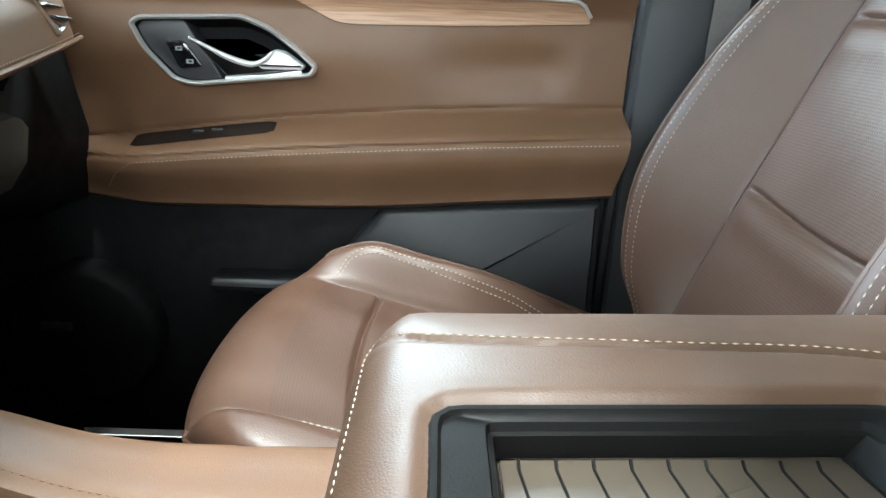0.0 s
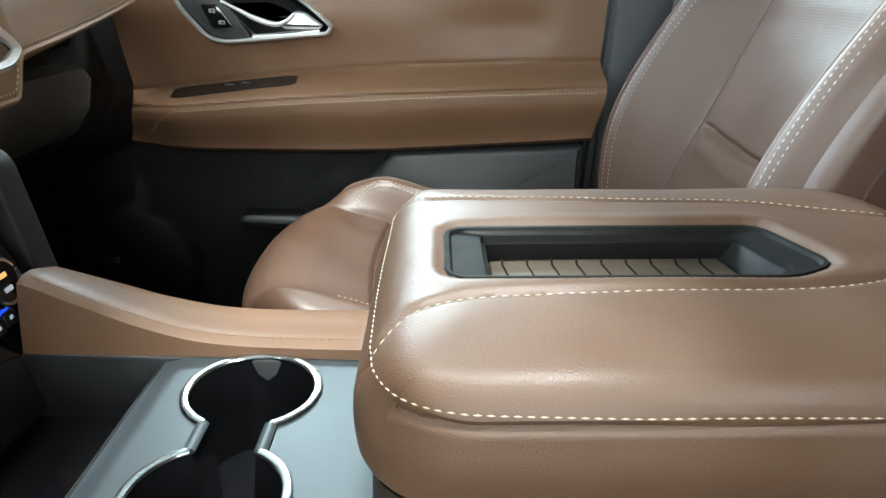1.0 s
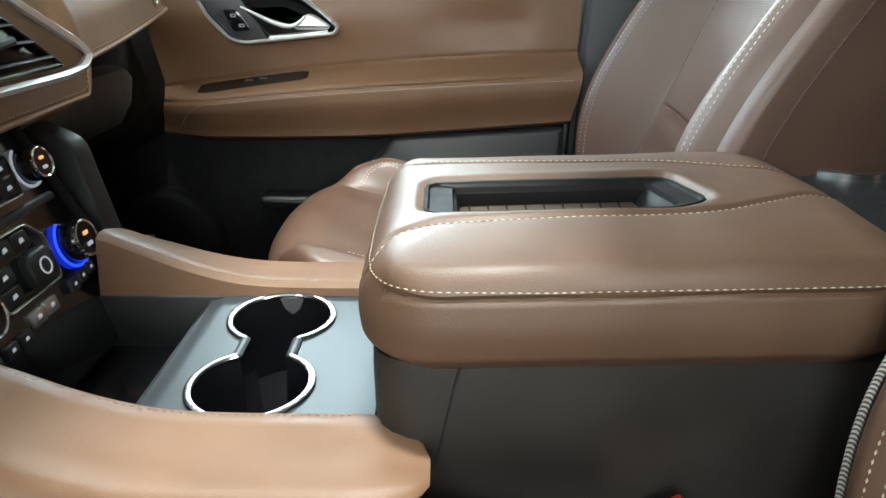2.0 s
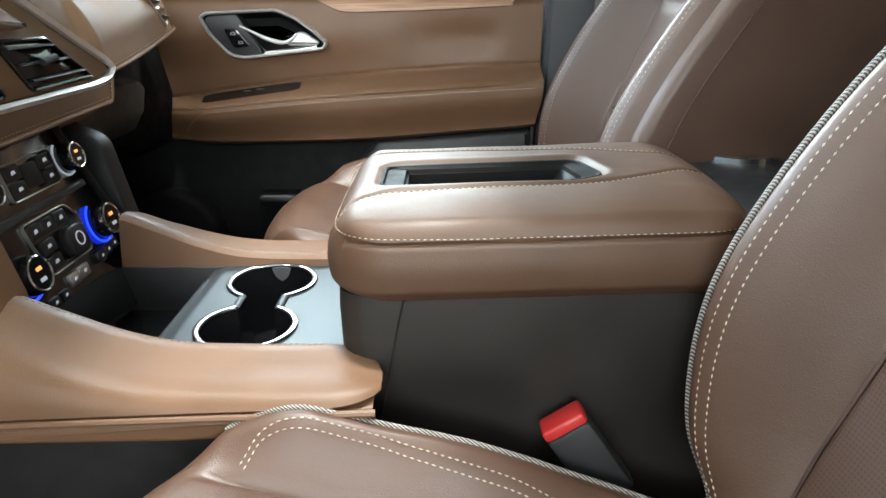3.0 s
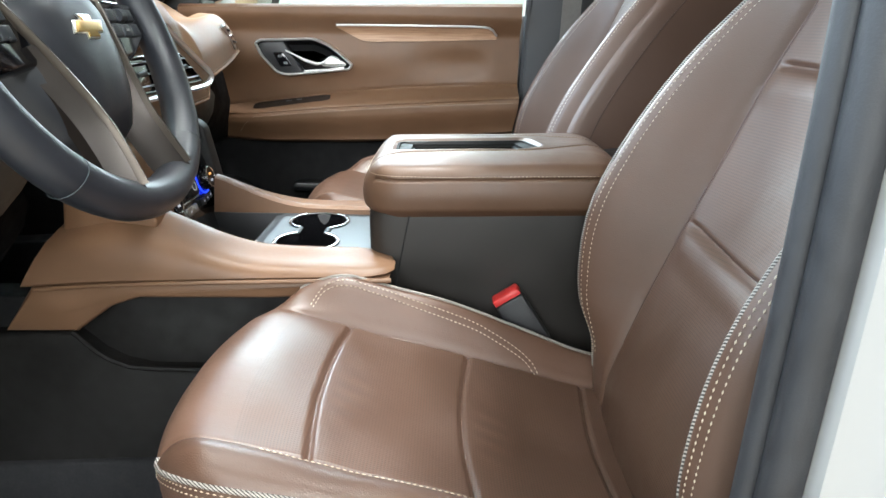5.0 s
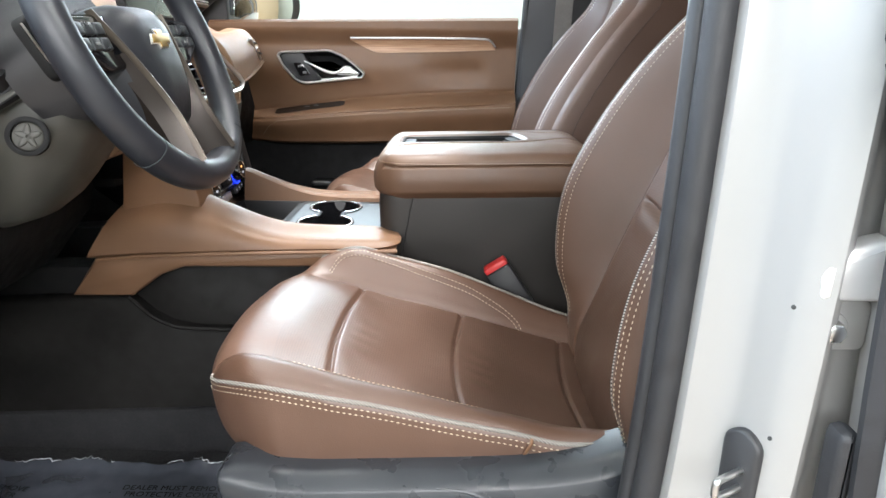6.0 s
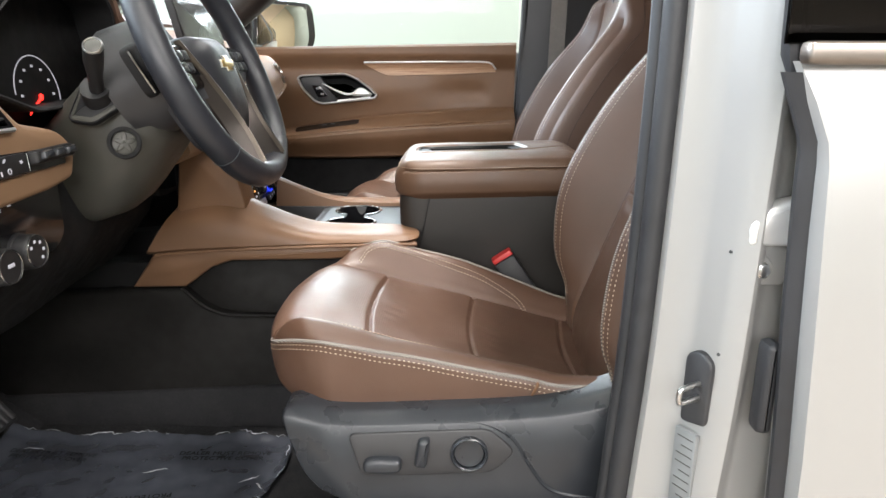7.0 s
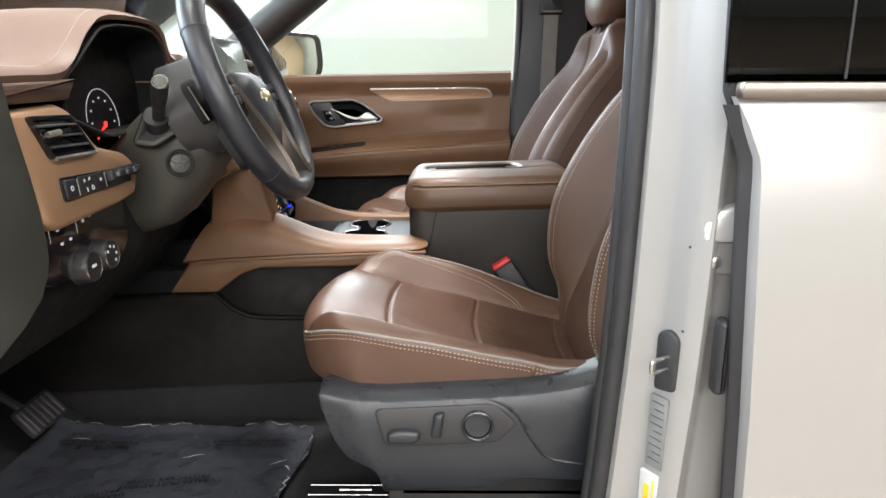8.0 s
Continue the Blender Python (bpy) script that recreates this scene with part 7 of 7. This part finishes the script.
bm = bmesh.new()
tube(bm, [(px(0.5 + 1.36 * i / 40) + 0.004, -0.492 + 0.02 * bump01(0.5 + 1.36 * i / 40, 1.2, 1.8), 0.5 + 1.36 * i / 40) for i in range(41)], 0.0135, 12)
part("weather_seal", bm, RUBBER, pillar, "dark rubber weather seal")
bm = bmesh.new()
tube(bm, [(px(0.5 + 1.36 * i / 40) - 0.006, -0.475 + 0.02 * bump01(0.5 + 1.36 * i / 40, 1.2, 1.8), 0.5 + 1.36 * i / 40) for i in range(41)], 0.010, 10)
part("seal_lip", bm, RUBBER, pillar)
# inner pillar trim
body_panel("pillar_trim", [Vector(p) for p in [(0.34, 0.58), (0.50, 0.58), (0.50, 1.86), (0.32, 1.86), (0.34, 1.4), (0.34, 1.1)]], -0.445, -0.47, CHARCOAL, pillar, "charcoal inner trim")
# striker on the slanted face
nrm = Vector((-0.85, -0.52, 0)).normalized()


def slant(x, y, z):
    u = Vector((-nrm.y, nrm.x, 0)) * -1
    return Matrix(((u.x, 0, nrm.x, x), (u.y, 0, nrm.y, y), (0, 1, 0, z), (0, 0, 0, 1)))


MK = slant(0.339, -0.548, 0.985)
bm = bmesh.new()
plate(bm, rounded([(-0.017, -0.040), (0.017, -0.046), (0.017, 0.034), (0.0, 0.044), (-0.017, 0.034)], 0.008, 3), 0.007, MK, 0.003)
sk = part("striker_plate", bm, CHARCOAL, pillar, "dark striker plate")
bm = bmesh.new()
tube(bm, smooth_line([MK @ Vector(p) for p in ((-0.004, -0.009, 0.004), (-0.004, -0.009, 0.031), (-0.004, -0.006, 0.036), (-0.004, 0.004, 0.036), (-0.004, 0.007, 0.031), (-0.004, 0.007, 0.004))], 4), 0.0031, 10)
part("striker_loop", bm, STEEL, sk, "bright steel striker loop")
for zc, h, mat in ((0.882, 0.052, LABEL), (0.792, 0.030, LABELWHITE)):
    bm = bmesh.new()
    plate(bm, rounded([(-0.014, -h), (0.014, -h), (0.014, h), (-0.014, h)], 0.002, 2), 0.0052, slant(px(zc) + 0.0565, -0.5485, zc), 0.0004)
    lb = part("label", bm, mat, pillar, "grey data label" if mat is LABEL else "white label with yellow marks")
    ml = slant(px(zc) + 0.0565, -0.5485, zc)
    if mat is LABEL:
        for k in range(9):
            bm = bmesh.new()
            v = h * (0.84 - 0.2 * k)
            plate(bm, [Vector(q) for q in ((-0.011, v - 0.0012), (0.004 + 0.006 * (k % 3 != 1), v - 0.0012), (0.004 + 0.006 * (k % 3 != 1), v), (-0.011, v))], 0.0004, ml, 0.0001, 0.0053)
            part("label_print", bm, GREY, lb)
    else:
        for u0, u1, v0, v1 in ((-0.011, -0.008, -0.026, 0.022), (-0.003, 0.006, -0.012, 0.012)):
            bm = bmesh.new()
            plate(bm, rounded([(u0, v0), (u1, v0), (u1, v1), (u0, v1)], 0.001, 2), 0.0005, ml, 0.0001, 0.0053)
            part("label_mark", bm, YELLOW, lb, "yellow mark")
# hinge between pillar and rear door
bm = bmesh.new()
MH = face_y(-0.558)
plate(bm, rounded([(0.361, 1.147), (0.361, 1.117), (0.372, 1.106), (0.405, 1.106), (0.405, 1.147)], 0.008, 4), 0.008, MH, 0.002)
hg = part("hinge_leaf", bm, PAINT, pillar, "white painted door hinge")
bm = bmesh.new()
plate(bm, rounded([(0.359, 1.149), (0.410, 1.149), (0.410, 1.197), (0.390, 1.193), (0.369, 1.184), (0.359, 1.172)], 0.006, 4), 0.020, MH, 0.004)
part("hinge_arm", bm, BEZEL, hg)
bm = bmesh.new()
plate(bm, circle(0.376, 1.124, 0.0085, 6), 0.012, MH, 0.002, 0.008)
part("hinge_bolt", bm, STEEL, hg, "hexagonal bolt head")
bm = bmesh.new()
plate(bm, circle(0.376, 1.124, 0.0135, 24), 0.003, MH, 0.001, 0.007)
part("hinge_washer", bm, PAINT, hg)
for z in (1.033, 1.142):
    bm = bmesh.new()
    plate(bm, circle(0.345, z, 0.0017, 10), 0.002, face_y(-0.5705), 0.0008)
    part("plug", bm, CHARCOAL, pillar)

rear_door = thing("rear_door", "closed pearl white rear door with dark privacy glass and satin belt strip", "car door")
edge = [(0.352, 1.330), (0.362, 1.318), (0.376, 1.283), (0.388, 1.252), (0.389, 1.20), (0.394, 1.10), (0.402, 0.98), (0.408, 0.84), (0.418, 0.55)]
bm = bmesh.new()
rings = []
for z, bul in ((0.50, 0.02), (0.60, 0.010), (0.80, 0.0), (0.95, -0.004), (1.08, -0.005), (1.18, -0.002), (1.235, 0.002), (1.255, 0.006), (1.29, 0.010), (1.322, 0.018)):
    x0 = table(-z, [(-a, b) for b, a in edge])
    rings.append([Vector((x, y, z)) for x, y in [(x0 + 0.012, -0.60), (x0 + 0.003, -0.612), (x0, -0.625 + bul * 0.5), (x0 + 0.004, -0.638 + bul), (x0 + 0.02, -0.642 + bul), (x0 + 0.4, -0.655 + bul), (1.5, -0.655 + bul), (1.5, -0.56), (x0 + 0.012, -0.56)]])
loft(bm, rings)
part("door_skin", bm, PAINT, rear_door, "pearl white door skin")
bm = bmesh.new()
rings = []
for k in range(61):
    z = 0.50 + 0.813 * k / 60
    x0 = table(-z, [(-a, b) for b, a in edge])
    rings.append([Vector((x0 + dx_, y_, z)) for dx_, y_ in ((0.006, -0.606), (-0.006, -0.603), (-0.0105, -0.607), (-0.0105, -0.613), (-0.006, -0.6175), (0.002, -0.621), (0.0055, -0.619), (0.007, -0.612))])
loft(bm, rings)
part("door_edge_seal", bm, RUBBER, rear_door, "black rubber edge seal")
bm = bmesh.new()
box(bm, (0.378, 0.96, 0.0), (0.394, 1.058, 0.02), 0.006, face_y(-0.585))
part("door_stop", bm, RUBBER, rear_door)
bm = bmesh.new()
box(bm, (0.358, 1.319, 0.0), (1.5, 1.338, 0.016), 0.004, face_y(-0.628))
part("belt_strip", bm, BRONZE, rear_door, "satin bronze belt strip")
bm = bmesh.new()
plate(bm, [Vector(p) for p in [(0.352, 1.336), (1.5, 1.345), (1.5, 1.80), (0.345, 1.80)]], 0.006, face_y(-0.610), 0.001)
part("window_glass", bm, DARKGLASS, rear_door, "dark privacy glass")
# added black sheet in place of the shaded cabin
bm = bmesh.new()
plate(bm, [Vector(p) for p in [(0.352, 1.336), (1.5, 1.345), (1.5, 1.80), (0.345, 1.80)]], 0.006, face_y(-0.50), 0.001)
part("cabin_dark_sheet", bm, DARK, rear_door, "black sheet that stands for the shaded cabin behind the glass")
bm = bmesh.new()
rings = []
for k in range(31):
    z = 1.311 + 0.489 * k / 30
    x0 = soft(z, [(1.311, 0.3655), (1.34, 0.3635), (1.372, 0.3625), (1.423, 0.3605), (1.60, 0.352), (1.80, 0.338)])
    tuck_ = 0.5 + 0.5 * bump01(z, 1.311, 1.316)
    rings.append([Vector((x0 + dx_ * tuck_, -0.606 + (y_ + 0.606) * tuck_, z)) for dx_, y_ in ((0.0085, -0.598), (-0.0085, -0.598), (-0.0095, -0.606), (-0.007, -0.612), (-0.001, -0.614), (0.001, -0.611), (0.003, -0.614), (0.0075, -0.614), (0.009, -0.608))])
loft(bm, rings)
part("window_seal", bm, RUBBER, rear_door, "dark window seal")
bm = bmesh.new()
box(bm, (0.478, 1.34, 0.0), (0.481, 1.80, 0.003), 0.0008, face_y(-0.6155))
part("glass_edge", bm, CHARCOAL, rear_door)
shell("door_sill", (-1.1, -0.62, 0.42), (0.40, -0.54, 0.585), PAINT, "white painted door sill under the driver's seat", "sill")
shell("body_side", (0.40, -0.62, 0.25), (2.6, -0.54, 0.52), PAINT, "white body side under the rear door", "car body")

# ---- windscreen, front pillars and mirror ----
bm = bmesh.new()
rings = [[Vector((-1.05, y, 1.36)), Vector((-0.36, y, 1.87)), Vector((-0.36, y, 1.875)), Vector((-1.055, y, 1.365))] for y in (-0.46, 0.94)]
loft(bm, rings)
ob = tagged(part("windscreen", bm, GLASS), "clear raked windscreen", "windscreen", kind="structure")
ob.visible_shadow = False
bm = bmesh.new()
tube(bm, smooth_line([(-0.80, 0.99, 1.32), (-0.62, 0.965, 1.455), (-0.45, 0.94, 1.578), (-0.30, 0.92, 1.685), (-0.10, 0.90, 1.80), (0.3, 0.88, 1.87)], 6), 0.062, 12, squash=0.9)
tagged(part("front_pillar_far", bm, BLACK), "black trimmed front pillar at the far side", "pillar", kind="structure")
mirror = thing("door_mirror", "black door mirror outside the passenger window", "mirror")
MR = Matrix.Translation((-0.512, 1.200, 1.424)) @ Matrix.Rotation(radians(-33), 4, "Z") @ Matrix(((0, 0, 1, 0), (1, 0, 0, 0), (0, 1, 0, 0), (0, 0, 0, 1)))
bm = bmesh.new()
rings = []
for w, s_ in ((0.0, 1.0), (-0.02, 1.05), (-0.06, 1.0), (-0.10, 0.75), (-0.125, 0.35)):
    pts = rounded([(-0.135 * s_, -0.085 * s_), (0.11 * s_, -0.090 * s_), (0.155 * s_, -0.03 * s_), (0.140 * s_, 0.090 * s_), (-0.12 * s_, 0.092 * s_)], 0.03, 4)
    rings.append([MR @ Vector((p.x, p.y, w)) for p in pts])
loft(bm, rings)
part("mirror_shell", bm, BLACK, mirror, "gloss black mirror shell")
bm = bmesh.new()
plate(bm, rounded([(-0.125, -0.075), (0.090, -0.080), (0.120, -0.03), (0.108, 0.078), (-0.112, 0.080)], 0.025, 4), 0.003, MR, 0.001, 0.0005)
part("mirror_pane", bm, MIRROR, mirror, "mirror glass")
bm = bmesh.new()
tube(bm, [(-0.58, 1.16, 1.36), (-0.60, 1.06, 1.34)], 0.03, 10)
part("mirror_foot", bm, BLACK, mirror)
# bonnet ahead of the windscreen
bm = bmesh.new()
rings = [[Vector((x, y, z)) for x, z in [(-1.05, 1.33), (-1.6, 1.30), (-2.2, 1.20), (-2.2, 0.5), (-1.2, 0.5), (-1.2, 1.2)]] for y in (-0.65, 1.13)]
loft(bm, rings)
tagged(part("bonnet", bm, PAINT), "white bonnet ahead of the windscreen", "car body", kind="structure")
